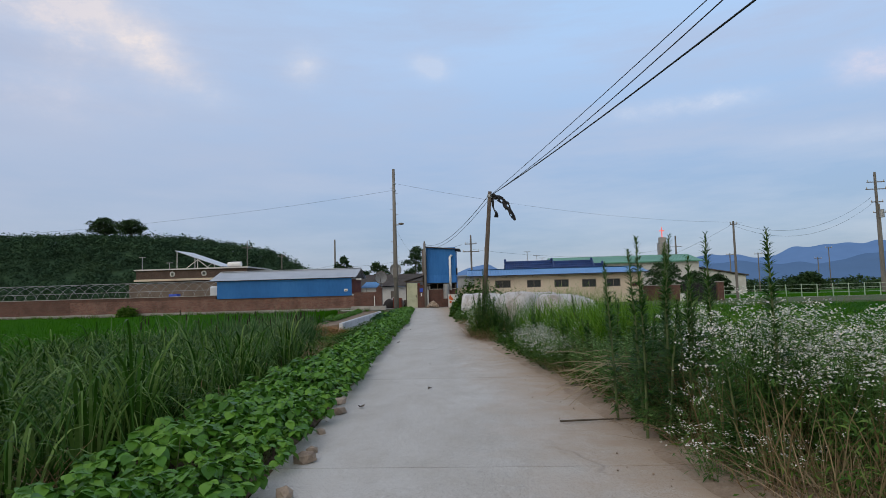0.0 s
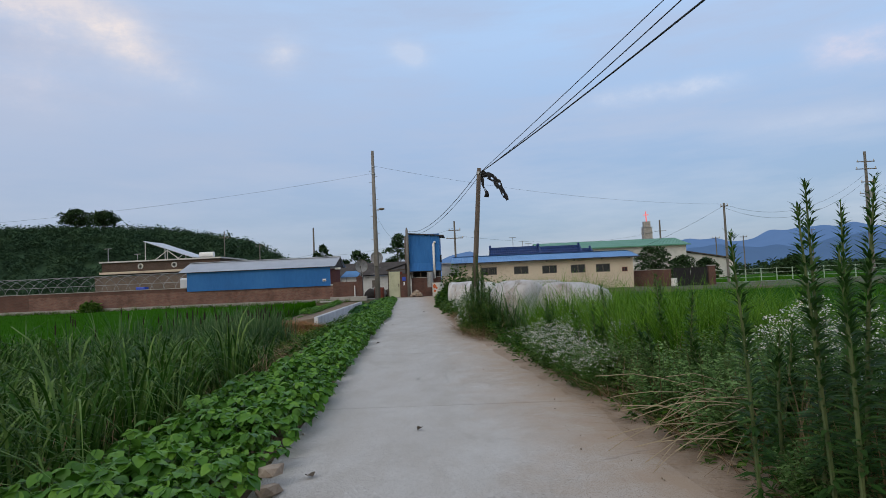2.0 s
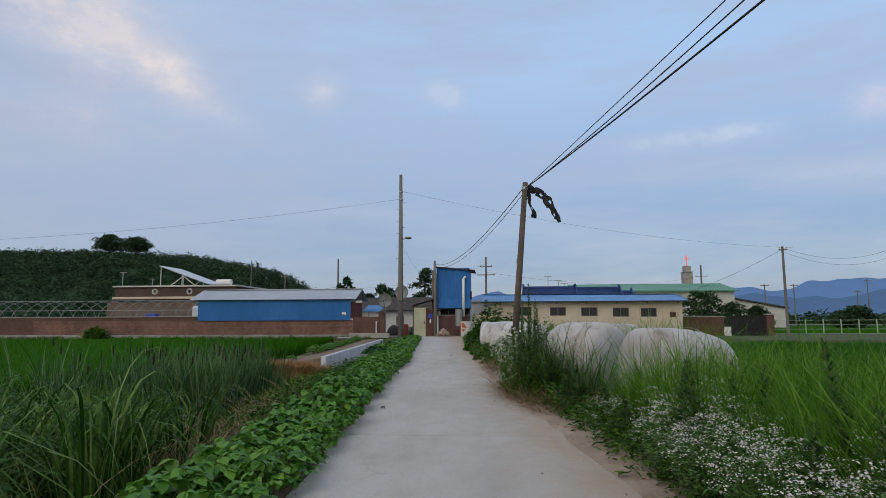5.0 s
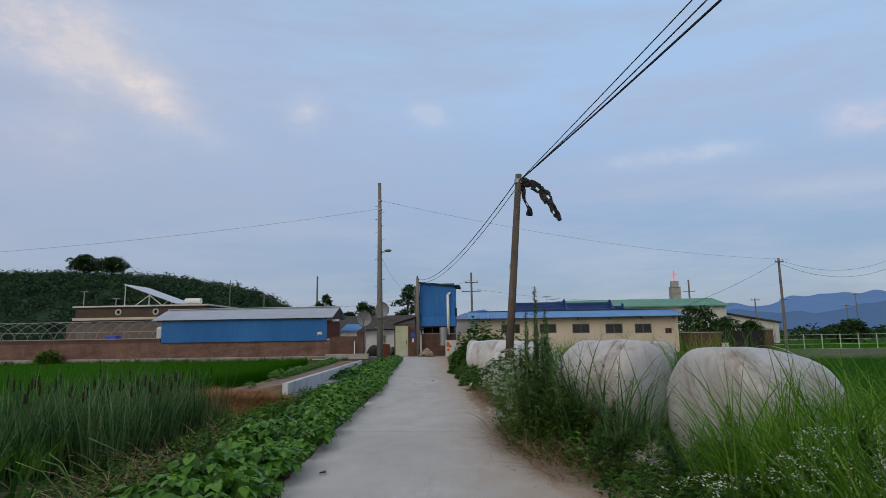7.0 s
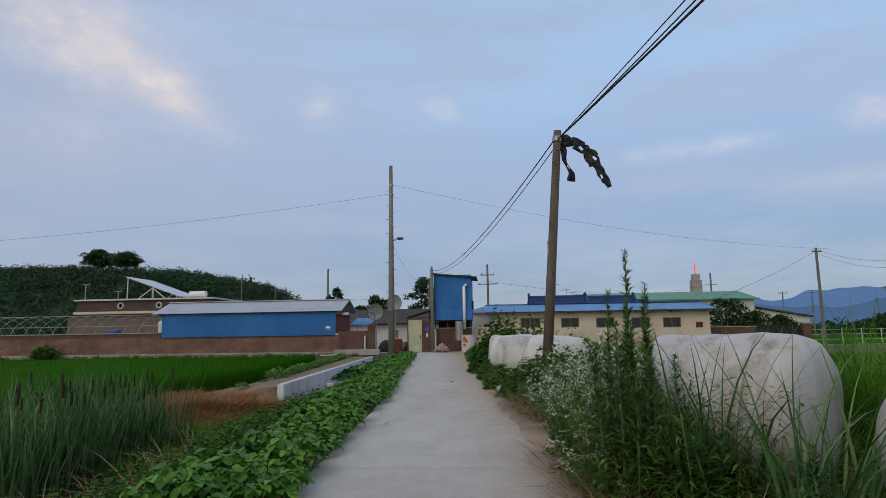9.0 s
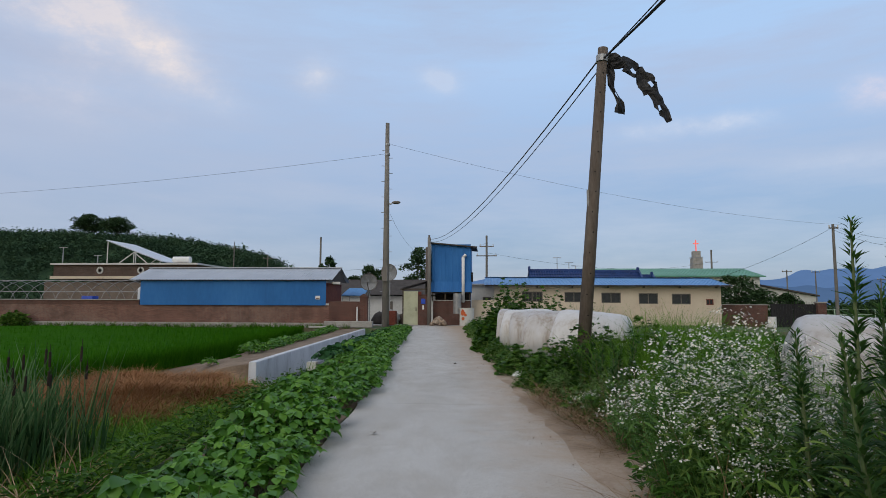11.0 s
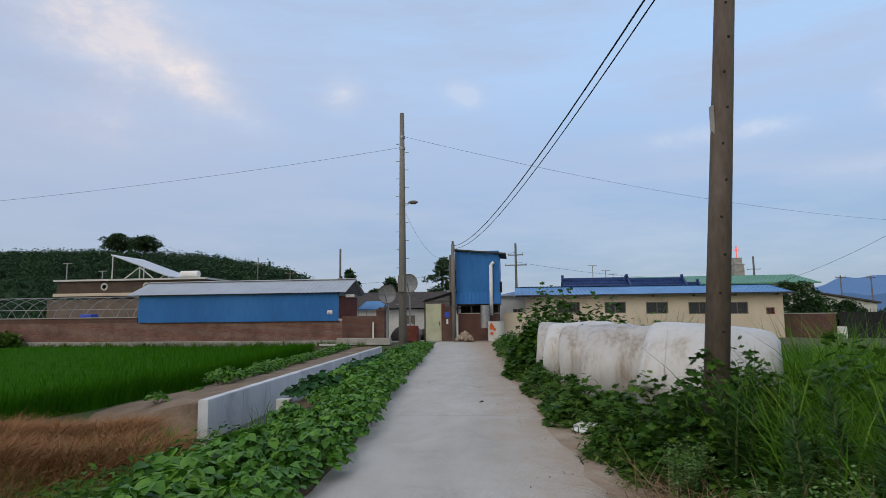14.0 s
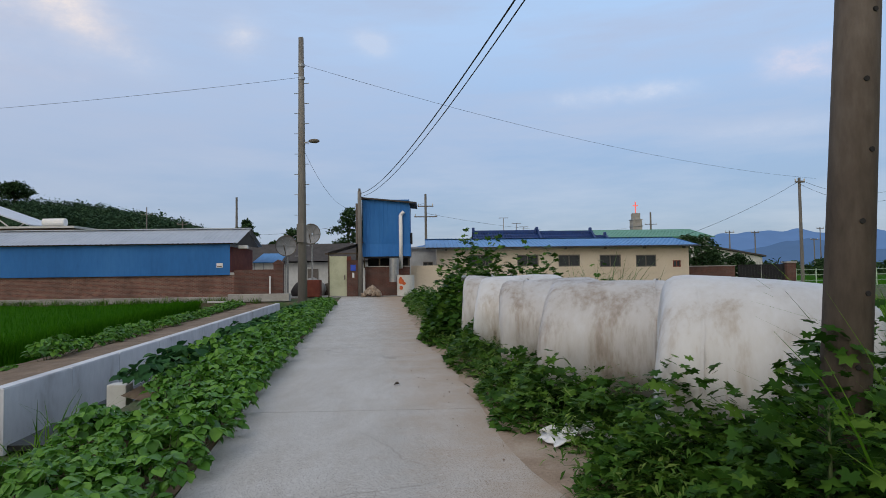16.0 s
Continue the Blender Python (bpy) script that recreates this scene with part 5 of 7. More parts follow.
far_pole(-73, 185, 20.0, 0.13, [(18, 3)])
for x, y, h in ((52, 130, 8.5), (62, 140, 9.0), (80, 150, 8.0), (88, 160, 11.0)):
    far_pole(x, y, h, 0.1, [(h - 0.3, 1.6)])
for a, b, s in (((33.2, 80, 9.5), (19.5, 79.5, 3.8), 0.5), ((33.2, 80, 9.6), (55.5, 88, 13.5), 2.6), ((33.2, 80, 9.2), (55.5, 88, 12.6), 2.8), ((-0.9, 95, 8.4), (54, 172, 13), 2.0), ((-0.9, 95, 9.6), (-23.8, 100, 6.5), 1.0), ((-23.8, 100, 6.8), (-60, 110, 6), 1.0)):
    tagged(hang("far_wire", a, b, s, 0.014), "thin dark overhead wire", "cable", "overhead cables")

# ---- white wrapped bales ----
def bale(x, y, length, dia, rz, seed, z=0.0, slack=0.0, mat=None):
    rr = random.Random(seed)
    bm = bmesh.new()
    prof = [(0.0, 0.05), (0.0, 0.70), (0.010, 0.86), (0.03, 0.945), (0.07, 0.99), (0.14, 1.0), (0.35, 0.985), (0.6, 1.0), (0.84, 1.0), (0.93, 0.96), (0.98, 0.82), (1.0, 0.5), (1.0, 0.05)]
    k = 40
    rows = []
    ph = [rr.uniform(0, 6.28) for _ in range(6)]
    for q, rad in prof:
        rad *= 1 - slack * 0.55 * max(0.0, q - 0.3) ** 1.6
        row = []
        for j in range(k):
            a = 6.2832 * j / k
            rw = dia / 2 * rad * (1 + 0.018 * math.sin(3 * a + ph[0] + q * 4) + 0.012 * math.sin(7 * a + ph[1] - q * 6))
            zz = rw * math.cos(a)
            if zz < 0:
                zz *= 0.93
            row.append(bm.verts.new(((q - 0.5) * length + 0.03 * math.sin(2 * a + ph[2]) * (rad > 0.5), rw * math.sin(a) * 1.03, zz + dia * 0.465)))
        rows.append(row)
    for a, b in zip(rows, rows[1:]):
        for j in range(k):
            bm.faces.new((a[j], b[j], b[(j + 1) % k], a[(j + 1) % k]))
    bm.faces.new(rows[0]), bm.faces.new(rows[-1][::-1])
    mat = mat or m_bale
    ob = thing("silage_bale", bm, mat, "round silage bale in dirt-streaked white plastic wrap", "silage bale", pose(x, y, z, 0, 0, rz), "wrapped bales beside the road", smooth=True)
    for k2 in range(1):
        q = rr.uniform(-0.3, 0.35) * length
        bm = bmesh.new()
        pts = [Vector((q + 0.012 * math.sin(5 * a_), (dia / 2 + 0.004) * math.sin(a_) * 1.03, (dia / 2 + 0.004) * math.cos(a_) * (1 if math.cos(a_) > 0 else 0.93) + dia * 0.465)) for a_ in np.linspace(-2.4, 2.4, 22)]
        rows2 = [[bm.verts.new(p + Vector((d, 0, 0.002 if d else 0))) for d in (-0.012, 0.0, 0.012)] for p in pts]
        for a, b in zip(rows2, rows2[1:]):
            for j in range(2):
                bm.faces.new((a[j], a[j + 1], b[j + 1], b[j]))
        part("wrap_fold", bm, mat, ob, "", True)
    return ob


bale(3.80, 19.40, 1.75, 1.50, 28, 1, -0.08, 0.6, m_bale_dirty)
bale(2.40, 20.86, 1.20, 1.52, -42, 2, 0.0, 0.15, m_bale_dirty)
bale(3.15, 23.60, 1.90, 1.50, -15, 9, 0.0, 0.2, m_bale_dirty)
bale(1.60, 30.62, 1.50, 1.50, -23, 3, 0.0, 0.35)
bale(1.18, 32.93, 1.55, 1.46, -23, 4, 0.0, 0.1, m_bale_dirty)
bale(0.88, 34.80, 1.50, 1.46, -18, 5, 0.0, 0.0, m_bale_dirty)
bale(0.70, 36.60, 1.55, 1.50, -16, 6)
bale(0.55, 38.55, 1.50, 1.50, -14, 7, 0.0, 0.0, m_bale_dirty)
bale(0.60, 41.0, 1.55, 1.50, -8, 8)
bale(0.75, 43.6, 1.55, 1.50, -5, 10)


# ---- distance ----
def ridge_mesh(name, pts, y, depth, mat, seed, rough):
    rr = np.random.RandomState(seed)
    xs = np.linspace(pts[0][0], pts[-1][0], 480)
    zs = np.interp(xs, [p[0] for p in pts], [p[1] for p in pts])
    jag = sum(rr.uniform(0.5, 1) * np.sin(xs / w + rr.uniform(0, 6)) * rough * w / 60 for w in (19, 31, 55, 90))
    zs = np.maximum(zs + jag, 2)
    v, f = [], []
    for k, (q, h) in enumerate(((0, -0.05), (0.25, 0.45), (0.55, 0.85), (0.7, 1.0), (1.0, 0.2))):
        v.append(np.stack([xs, np.full_like(xs, y + depth * q), zs * h], -1))
    n = len(xs)
    for k in range(4):
        i = np.arange(n - 1) + k * n
        f.append(np.stack([i, i + 1, i + n + 1, i + n], -1))
    return mesh_np(name, np.concatenate(v), np.concatenate(f), mat, True)


# air haze over far ridges, given as a blue emission in the material
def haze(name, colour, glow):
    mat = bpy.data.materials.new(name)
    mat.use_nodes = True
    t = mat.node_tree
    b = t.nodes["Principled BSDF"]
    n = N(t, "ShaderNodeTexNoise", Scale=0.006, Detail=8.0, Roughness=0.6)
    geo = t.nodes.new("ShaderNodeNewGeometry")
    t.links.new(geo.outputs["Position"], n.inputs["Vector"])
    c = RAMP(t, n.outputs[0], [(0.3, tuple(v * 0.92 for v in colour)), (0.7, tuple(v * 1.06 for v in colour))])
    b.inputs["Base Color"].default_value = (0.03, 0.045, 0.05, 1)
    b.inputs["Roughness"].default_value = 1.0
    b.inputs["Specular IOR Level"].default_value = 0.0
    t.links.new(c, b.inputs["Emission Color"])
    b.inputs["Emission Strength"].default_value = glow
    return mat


me = ridge_mesh("mountains", [(-900, 20), (-300, 60), (-68, 106), (12, 128), (134, 104), (300, 70), (560, 60), (760, 90), (860, 122), (960, 118), (1050, 134), (1200, 141), (1364, 153), (1600, 172), (1900, 180), (2300, 120), (2800, 60)], 2500, 900, haze("far_haze_glow", (0.085, 0.165, 0.36), 0.95), 2, 12.0)
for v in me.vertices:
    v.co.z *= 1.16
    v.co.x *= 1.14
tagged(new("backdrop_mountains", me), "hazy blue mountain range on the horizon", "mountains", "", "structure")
me = ridge_mesh("near_mountains", [(500, 10), (760, 45), (900, 80), (1010, 88), (1150, 96), (1300, 92), (1500, 110), (1800, 100), (2200, 60)], 2150, 500, haze("near_haze_glow", (0.058, 0.115, 0.25), 0.95), 5, 10.0)
tagged(new("backdrop_foothills", me), "hazy darker blue foothills before the mountains", "hills", "", "structure")

HILL = [(-420, 24), (-300, 31), (-222, 33), (-178, 32.5), (-155, 31.5), (-133, 29.5), (-110, 26), (-94, 22.5), (-84, 17), (-77, 12.5), (-68, 5), (-58, 0)]


def hill_z(x, y):
    top = np.interp(x, [p[0] for p in HILL], [p[1] for p in HILL])
    return (top - 3.0) * smooth(188, 262, y) * (1 - 0.4 * smooth(275, 330, y))


hx, hy = np.meshgrid(np.linspace(-420, -58, 120), np.linspace(185, 330, 40))
n = 120
ii = (np.arange(39)[:, None] * n + np.arange(n - 1)[None]).ravel()
hme = mesh_np("hill", np.stack([hx, hy, hill_z(hx, hy) - 0.3], -1).reshape(-1, 3), np.stack([ii, ii + 1, ii + n + 1, ii + n], -1), m_wood, True)
tagged(new("hill", hme), "low wooded hill behind the village", "hill", "", "structure")


def crowns(rng, cx, cy, cz, rad, high, leaves, size, shape=None):
    """Leaf clumps on the outside of many ragged crowns; arrays of centres and radii."""
    k = len(cx)
    u = rng.normal(size=(k, leaves, 3))
    u /= np.linalg.norm(u, axis=2, keepdims=True)
    u[..., 2] = np.abs(u[..., 2]) * 1.0 - 0.25
    lump = 0.72 + 0.38 * rng.rand(k, leaves) ** 1.5
    p = np.stack([cx[:, None] + u[..., 0] * rad[:, None] * lump, cy[:, None] + u[..., 1] * rad[:, None] * lump, cz[:, None] + u[..., 2] * high[:, None] * lump], -1).reshape(-1, 3)
    m = len(p)
    return strew(shape or LEAF_CLUMP, p, size * rng.uniform(0.6, 1.3, m), rng.uniform(-0.7, 1.0, m), rng.uniform(-0.8, 0.8, m), rng.uniform(0, 6.28, m))


rng = np.random.RandomState(11)
k = 3000
x, y = rng.uniform(-330, -62, k), 188 + 88 * rng.rand(k) ** 0.7
keep = hill_z(x, y) > -2
x, y = x[keep], y[keep]
rad = rng.uniform(1.6, 4.0, len(x))
v, f = crowns(rng, x, y, hill_z(x, y) + 0.9, rad, rad * rng.uniform(0.8, 1.7, len(x)), 60, 0.85, LEAF_TUFT)
tagged(new("hill_woods", mesh_np("hill_woods", v, f, m_wood)), "dense dark green woodland covering the hill", "woods", "", "stuff")
k = 330
x = rng.uniform(44, 260, k)
y = rng.uniform(150, 215, k)
rad = rng.uniform(1.6, 3.4, k)
v, f = crowns(rng, x, y, 0.8 + 0 * x, rad, rad * rng.uniform(0.8, 1.35, k), 60, 0.9)
tagged(new("far_treeline", mesh_np("far_treeline", v, f, m_tree)), "dark line of far trees beyond the fields", "trees", "", "stuff")
k = 90
x, y = rng.uniform(-78, -24, k), rng.uniform(104, 150, k)
rad = rng.uniform(1.4, 2.4, k)
v, f = crowns(rng, x, y, 0.9 + 0 * x, rad, rad * 1.1, 60, 0.8)
tagged(new("village_shrubs", mesh_np("village_shrubs", v, f, m_tree)), "low dark shrubs and trees behind the village", "trees", "", "stuff")


def tree(x, y, h, w, seed, z=0.0, squash=1.0, lobes=34, leaves=90, size=0.34, bare=0.3, label="dark green leafy tree behind the houses", group="village trees"):
    rr, nr = random.Random(seed), np.random.RandomState(seed)
    t = empty("tree", x, y, z, 0, label, "tree", group)
    bm = bmesh.new()
    cyl(bm, (0, 0, -0.3), (0, 0, h * 0.6), 0.03 * h + 0.05, 0.06, seg=9)
    cs = []
    for i in range(lobes):
        a = rr.uniform(0, 6.28)
        q = rr.uniform(0.25, 1)
        zc = h * (bare + (0.93 - bare) * (i + rr.random()) / lobes)
        env = math.sin(math.pi * min(0.95, 0.22 + 0.74 * (i + 0.5) / lobes)) ** 0.6
        c = (math.cos(a) * w * 0.42 * env * q, math.sin(a) * w * 0.42 * env * q, zc)
        cs.append((*c, w * rr.uniform(0.12, 0.20)))
        if i % 2 == 0:
            cyl(bm, (0, 0, max(0.3, zc * 0.65)), (c[0] * 0.9, c[1] * 0.9, zc), 0.012 * h * 0.6, 0.02, seg=5)
    part("trunk", bm, m_bark, t)
    cs = np.array(cs)
    v, f = crowns(nr, cs[:, 0], cs[:, 1], cs[:, 2], cs[:, 3], cs[:, 3] * 0.85 * squash, leaves, size)
    part("crown", mesh_np("crown", v, f, m_tree), m_tree, t)
    return t


tree(-21.4, 95, 8.3, 3.6, 1, bare=0.15)
tree(-18.4, 97, 5.6, 3.4, 2, bare=0.2)
tree(-15.6, 95, 7.0, 4.6, 3, bare=0.2)
tree(-9.6, 94, 9.4, 5.4, 4, bare=0.2)
tree(-6.9, 96, 9.0, 4.6, 5, bare=0.2)
tree(25.7, 85, 5.2, 6.2, 6, z=-0.3, bare=0.12, label="broad dark green garden tree by the brick wall")
tree(34.5, 100, 4.2, 5.0, 7, z=-0.3, bare=0.1, label="low dark green tree behind the black gate")
tree(40, 104, 3.6, 5.0, 17, z=-0.3, bare=0.1, label="low dark green tree behind the black gate")
tree(56, 108, 3.4, 7.5, 18, z=-0.3, bare=0.1, size=0.5, label="low spreading dark tree beyond the field")
tree(-172, 264, 11.2, 15.0, 8, z=29.0, lobes=60, leaves=80, size=0.75, squash=0.85, bare=0.38, label="tall spreading tree on the crest of the hill", group="crest trees")
tree(-159, 264, 10.0, 14.5, 9, z=29.0, lobes=60, leaves=80, size=0.75, squash=0.85, bare=0.38, label="tall spreading tree on the crest of the hill", group="crest trees")


# ---- crops ----
def sheet(name, xa, xb, ya, yb, step, top, seed, mat, label, edge=None):
    """The closed canopy of a rice crop: a bumpy sheet whose rim drops to the ground."""
    r = np.random.RandomState(seed)
    xs, ys = np.arange(xa, xb + step, step), np.arange(ya, yb + step, step)
    X, Y = np.meshgrid(xs, ys)
    lim = edge(Y) if edge is not None else np.full_like(X, xb)
    X = np.minimum(X, lim) if edge is not None else X
    inside = smooth(0.0, 0.35, lim - X) if edge is not None else smooth(0.0, 0.5, X - xa)
    Z = top + r.uniform(-0.09, 0.05, X.shape) + 0.05 * np.sin(X * 0.35 + Y * 0.2) - (1 - inside) * 0.6
    Z[0] -= 0.6
    w = len(xs)
    ii = (np.arange(len(ys) - 1)[:, None] * w + np.arange(w - 1)[None]).ravel()
    return np.stack([X, Y, Z], -1).reshape(-1, 3), np.stack([ii, ii + 1, ii + w + 1, ii + w], -1)


rng = np.random.RandomState(21)
v1, f1 = sheet("rice", -80, -9.4, -6, 61.4, 0.33, -0.02, 4, m_rice, "", rice_edge)
n = 34000
y = -4 + 65 * rng.rand(n)
x = rice_edge(y) - 34 * rng.rand(n) ** 2.6
h = rng.uniform(0.26, 0.44, n)
v2, f2 = blades(rng, np.stack([x, y, np.full(n, -0.12)], -1), h, rng.uniform(0.010, 0.018, n), rng.uniform(0, 6.28, n), rng.uniform(0.05, 0.35, n), rng.uniform(0, 0.35, n), 2)
n = 15000
y = -4 + 65 * rng.rand(n)
x = rice_edge(y) - 0.45 * rng.rand(n)
v3, f3 = blades(rng, np.stack([x, y, np.full(n, -0.55)], -1), rng.uniform(0.5, 0.82, n), rng.uniform(0.010, 0.018, n), rng.uniform(0, 6.28, n), rng.uniform(0.05, 0.25, n), rng.uniform(0, 0.4, n), 3)
v, f = joined((v1, f1), (v2, f2), (v3, f3))
tagged(new("rice_crop", mesh_np("rice_crop", v, f, m_rice)), "dense even green rice crop in the flooded field", "rice", "", "stuff")
v1, f1 = sheet("rice", 8.0, 120, 2, 82, 0.6, -0.42, 6, m_rice, "")
n = 26000
x, y = 8.2 + 40 * rng.rand(n) ** 1.5, 3 + 78 * rng.rand(n)
v2, f2 = blades(rng, np.stack([x, y, np.full(n, -0.5)], -1), rng.uniform(0.22, 0.40, n), rng.uniform(0.014, 0.022, n), rng.uniform(0, 6.28, n), rng.uniform(0.05, 0.35, n), rng.uniform(0, 0.35, n), 2)
v, f = joined((v1, f1), (v2, f2))
tagged(new("rice_crop", mesh_np("rice_crop", v, f, m_rice)), "dense even green rice crop beyond the roadside weeds", "rice", "", "stuff")
v1, f1 = sheet("rice", 30, 140, 86, 140, 1.0, 0.15, 7, m_rice, "")
tagged(new("far_crop", mesh_np("far_crop", v1, f1, m_rice)), "green crop field behind the fence", "rice", "", "stuff")


def clumps(rng, cx, cy, cz, per, hmin, hmax, wmin, wmax, lean, droop, seg, spread):
    """Grass clumps: blades fanning out of each centre."""
    k = len(cx)
    n = k * per
    hh = np.repeat(rng.uniform(hmin, hmax, k), per) * rng.uniform(0.55, 1.05, n)
    ang = rng.uniform(0, 6.28, n)
    off = spread * np.sqrt(rng.rand(n))
    base = np.stack([np.repeat(cx, per) + np.cos(ang) * off, np.repeat(cy, per) + np.sin(ang) * off, np.repeat(cz, per)], -1)
    return blades(rng, base, hh, rng.uniform(wmin, wmax, n), ang + rng.normal(0, 0.5, n), rng.uniform(lean[0], lean[1], n), rng.uniform(droop[0], droop[1], n), seg)


# tall arching reed grass in the ditch
k = 1200
y = rng.uniform(-4, 17.0, k)
x = along(LEFT, y) - 1.85 - 6.2 * rng.rand(k) ** 0.9
keep = x > rice_edge(y) - 0.4
x, y = x[keep], y[keep]
v1, f1 = arching(rng, x, y, ground_z(x, y) - 0.02, 12, 1.9, 2.8, 0.024, 0.042, 0.18)
tagged(new("reed_grass", mesh_np("reed_grass", v1, f1, m_reed)), "tall arching green reed grass filling the ditch", "grass", "", "stuff")
k = 330
y = rng.uniform(-3, 24, k)
x = along(LEFT, y) - 1.9 - 0.9 * rng.rand(k)
v1, f1 = clumps(rng, x, y, ground_z(x, y), 12, 0.5, 1.05, 0.008, 0.016, (0.3, 0.9), (0.3, 1.0), 4, 0.14)
tagged(new("dry_grass", mesh_np("dry_grass", v1, f1, m_straw)), "dry brown grass at the foot of the reeds", "grass", "", "stuff")
# bright arching grass between reeds and rice
k = 420
y = rng.uniform(8, 27, k)
x = np.maximum(rice_edge(y) - 0.2, along(LEFT, y) - 7.5) + 2.6 * rng.rand(k)
v1, f1 = clumps(rng, x, y, np.full(len(x), -0.6), 11, 0.6, 0.95, 0.010, 0.020, (0.03, 0.3), (0.1, 0.6), 5, 0.14)
tagged(new("field_edge_grass", mesh_np("field_edge_grass", v1, f1, m_grass)), "bright green grass along the rice field's edge", "grass", "", "stuff")
# cattails
k = 430
y = np.where(rng.rand(k) < 0.86, rng.uniform(21.6, 26.2, k), rng.uniform(15.5, 22, k))
x = -5.75 - 0.10 * np.abs(y - 25.5) - 3.0 * rng.rand(k) ** 1.1 - np.where(y < 22, 1.2, 0)
keep = x > rice_edge(y) + 0.1
x, y = x[keep], y[keep]
v1, f1 = clumps(rng, x, y, ground_z(x, y) - 0.05, 9, 1.35, 2.05, 0.024, 0.042, (0.02, 0.2), (0.0, 0.3), 6, 0.12)
tagged(new("cattail_leaves", mesh_np("cattail_leaves", v1, f1, m_cattail)), "upright blue-green cattail leaves in the ditch", "cattails", "", "stuff")
ctr = random.Random(4)
bmc = cyl(bmesh.new(), (0, 0, 0), (0.03, 0, 1.62), 0.006, 0.005, seg=5)
stalk_me = finish(bmc, "stalk", m_stem)
bmc = cyl(bmesh.new(), (0.027, 0, 1.46), (0.032, 0, 1.66), 0.017, 0.016, seg=8)
cyl(bmc, (0.032, 0, 1.66), (0.034, 0, 1.76), 0.004, 0.003, seg=5)
head_me = finish(bmc, "seed_head", m_spike)
idx = [i for i in range(len(x)) if i % 5 == 0][:80]
for i in idx:
    c = empty("cattail", x[i], y[i], float(ground_z(x[i], y[i])), ctr.uniform(0, 360), "cattail stalk with a dark brown seed head", "cattail", "cattails in the ditch")
    s_ = ctr.uniform(0.85, 1.05)
    c.scale = (1, 1, s_)
    part("stalk", stalk_me, m_stem, c)
    part("seed_head", head_me, m_spike, c)

# russet dead grass on the mound before the canal
k = 2300
a, q = rng.uniform(0, 6.28, k), np.sqrt(rng.rand(k))
x, y = -8.3 + 2.5 * q * np.cos(a), 30.6 + 3.5 * q * np.sin(a)
few = rng.rand(k) < 0.08
x, y = np.where(few, -8.3 + 0.7 * np.cos(a) * q, x), np.where(few, 23.6 + 0.6 * np.sin(a) * q, y)
x = np.where(y > 33.0, np.minimum(x, canal_x(34.8) - 0.45 - 0.3 * (y - 33)), x)
z = np.where(few, -0.6, np.maximum(-0.70 + 0.40 * (1 - q ** 2) + 0.12 * np.sin(x * 2.3) * np.cos(y * 1.7), ground_z(x, y)))
v1, f1 = clumps(rng, x, y, z, 14, 0.28, 0.56, 0.007, 0.014, (0.15, 0.9), (0.3, 1.2), 4, 0.18)
tagged(new("dead_grass", mesh_np("dead_grass", v1, f1, m_dead)), "matted russet dead grass on the ditch mound", "dead grass", "", "stuff")
bm = bmesh.new()
bmesh.ops.create_icosphere(bm, subdivisions=4, radius=1.0)
for vv in bm.verts:
    vv.co = Vector((vv.co.x * 1.8, vv.co.y * 2.6, vv.co.z * 0.34)) * (1 + 0.06 * noise.noise(vv.co * 3))
thing("earth_mound", bm, m_soil, "low earth mound under the dead grass", "earth mound", pose(-8.3, 30.8, -0.72), kind="structure", smooth=True)
k = 1500
y = rng.uniform(23.5, 33.0, k)
x = along(LEFT, y) - 1.7 - 4.6 * rng.rand(k)
zm = -0.62 + 0.36 * np.maximum(0, 1 - ((x + 8.3) / 2.5) ** 2 - ((y - 31.6) / 3.3) ** 2)
keep = ((x > -6.6 - 0.5 * rng.rand(k)) | (y < 28)) & ((y < 29.5) | (rng.rand(k) < 0.3))
x, y, zm = x[keep], y[keep], zm[keep]
v1, f1 = clumps(rng, x, y, np.maximum(ground_z(x, y), zm), 10, 0.22, 0.50, 0.009, 0.017, (0.1, 0.7), (0.1, 0.8), 3, 0.18)
tagged(new("ditch_grass", mesh_np("ditch_grass", v1, f1, m_grass)), "short green grass on the ditch floor", "grass", "", "stuff")


def leaf_bank(rng, x, y, z, h, template, smin, smax, per, mat, name, label, category="weeds", spread=0.13):
    """Leafy stalks: leaves set round thin stems that stand at x, y."""
    k = len(x)
    n = k * per
    q = rng.rand(n)
    ang = rng.uniform(0, 6.28, n)
    r = spread * (0.35 + rng.rand(n)) * (1.15 - 0.5 * q)
    lean = rng.normal(0, 0.10, (k, 2)).repeat(per, 0) * (q * h.repeat(per))[:, None]
    p = np.stack([x.repeat(per) + np.cos(ang) * r + lean[:, 0], y.repeat(per) + np.sin(ang) * r + lean[:, 1], z.repeat(per) + 0.03 + q * h.repeat(per)], -1)
    v, f = strew(template, p, rng.uniform(smin, smax, n) * (1.1 - 0.35 * q), rng.uniform(-0.5, 0.7, n), rng.uniform(-0.5, 0.5, n), ang - 1.57 + rng.normal(0, 0.5, n))
    return tagged(new(name, mesh_np(name, v, f, mat)), label, category, "", "stuff")


k = 900
y = rng.uniform(17, 30.3, k)
x = along(LEFT, y) - 1.35 - 3.0 * rng.rand(k)
leaf_bank(rng, x, y, ground_z(x, y), rng.uniform(0.15, 0.42, k), LEAF_WEED, 0.06, 0.11, 24, m_hop, "ditch_weeds", "low leafy green weeds on the ditch floor")


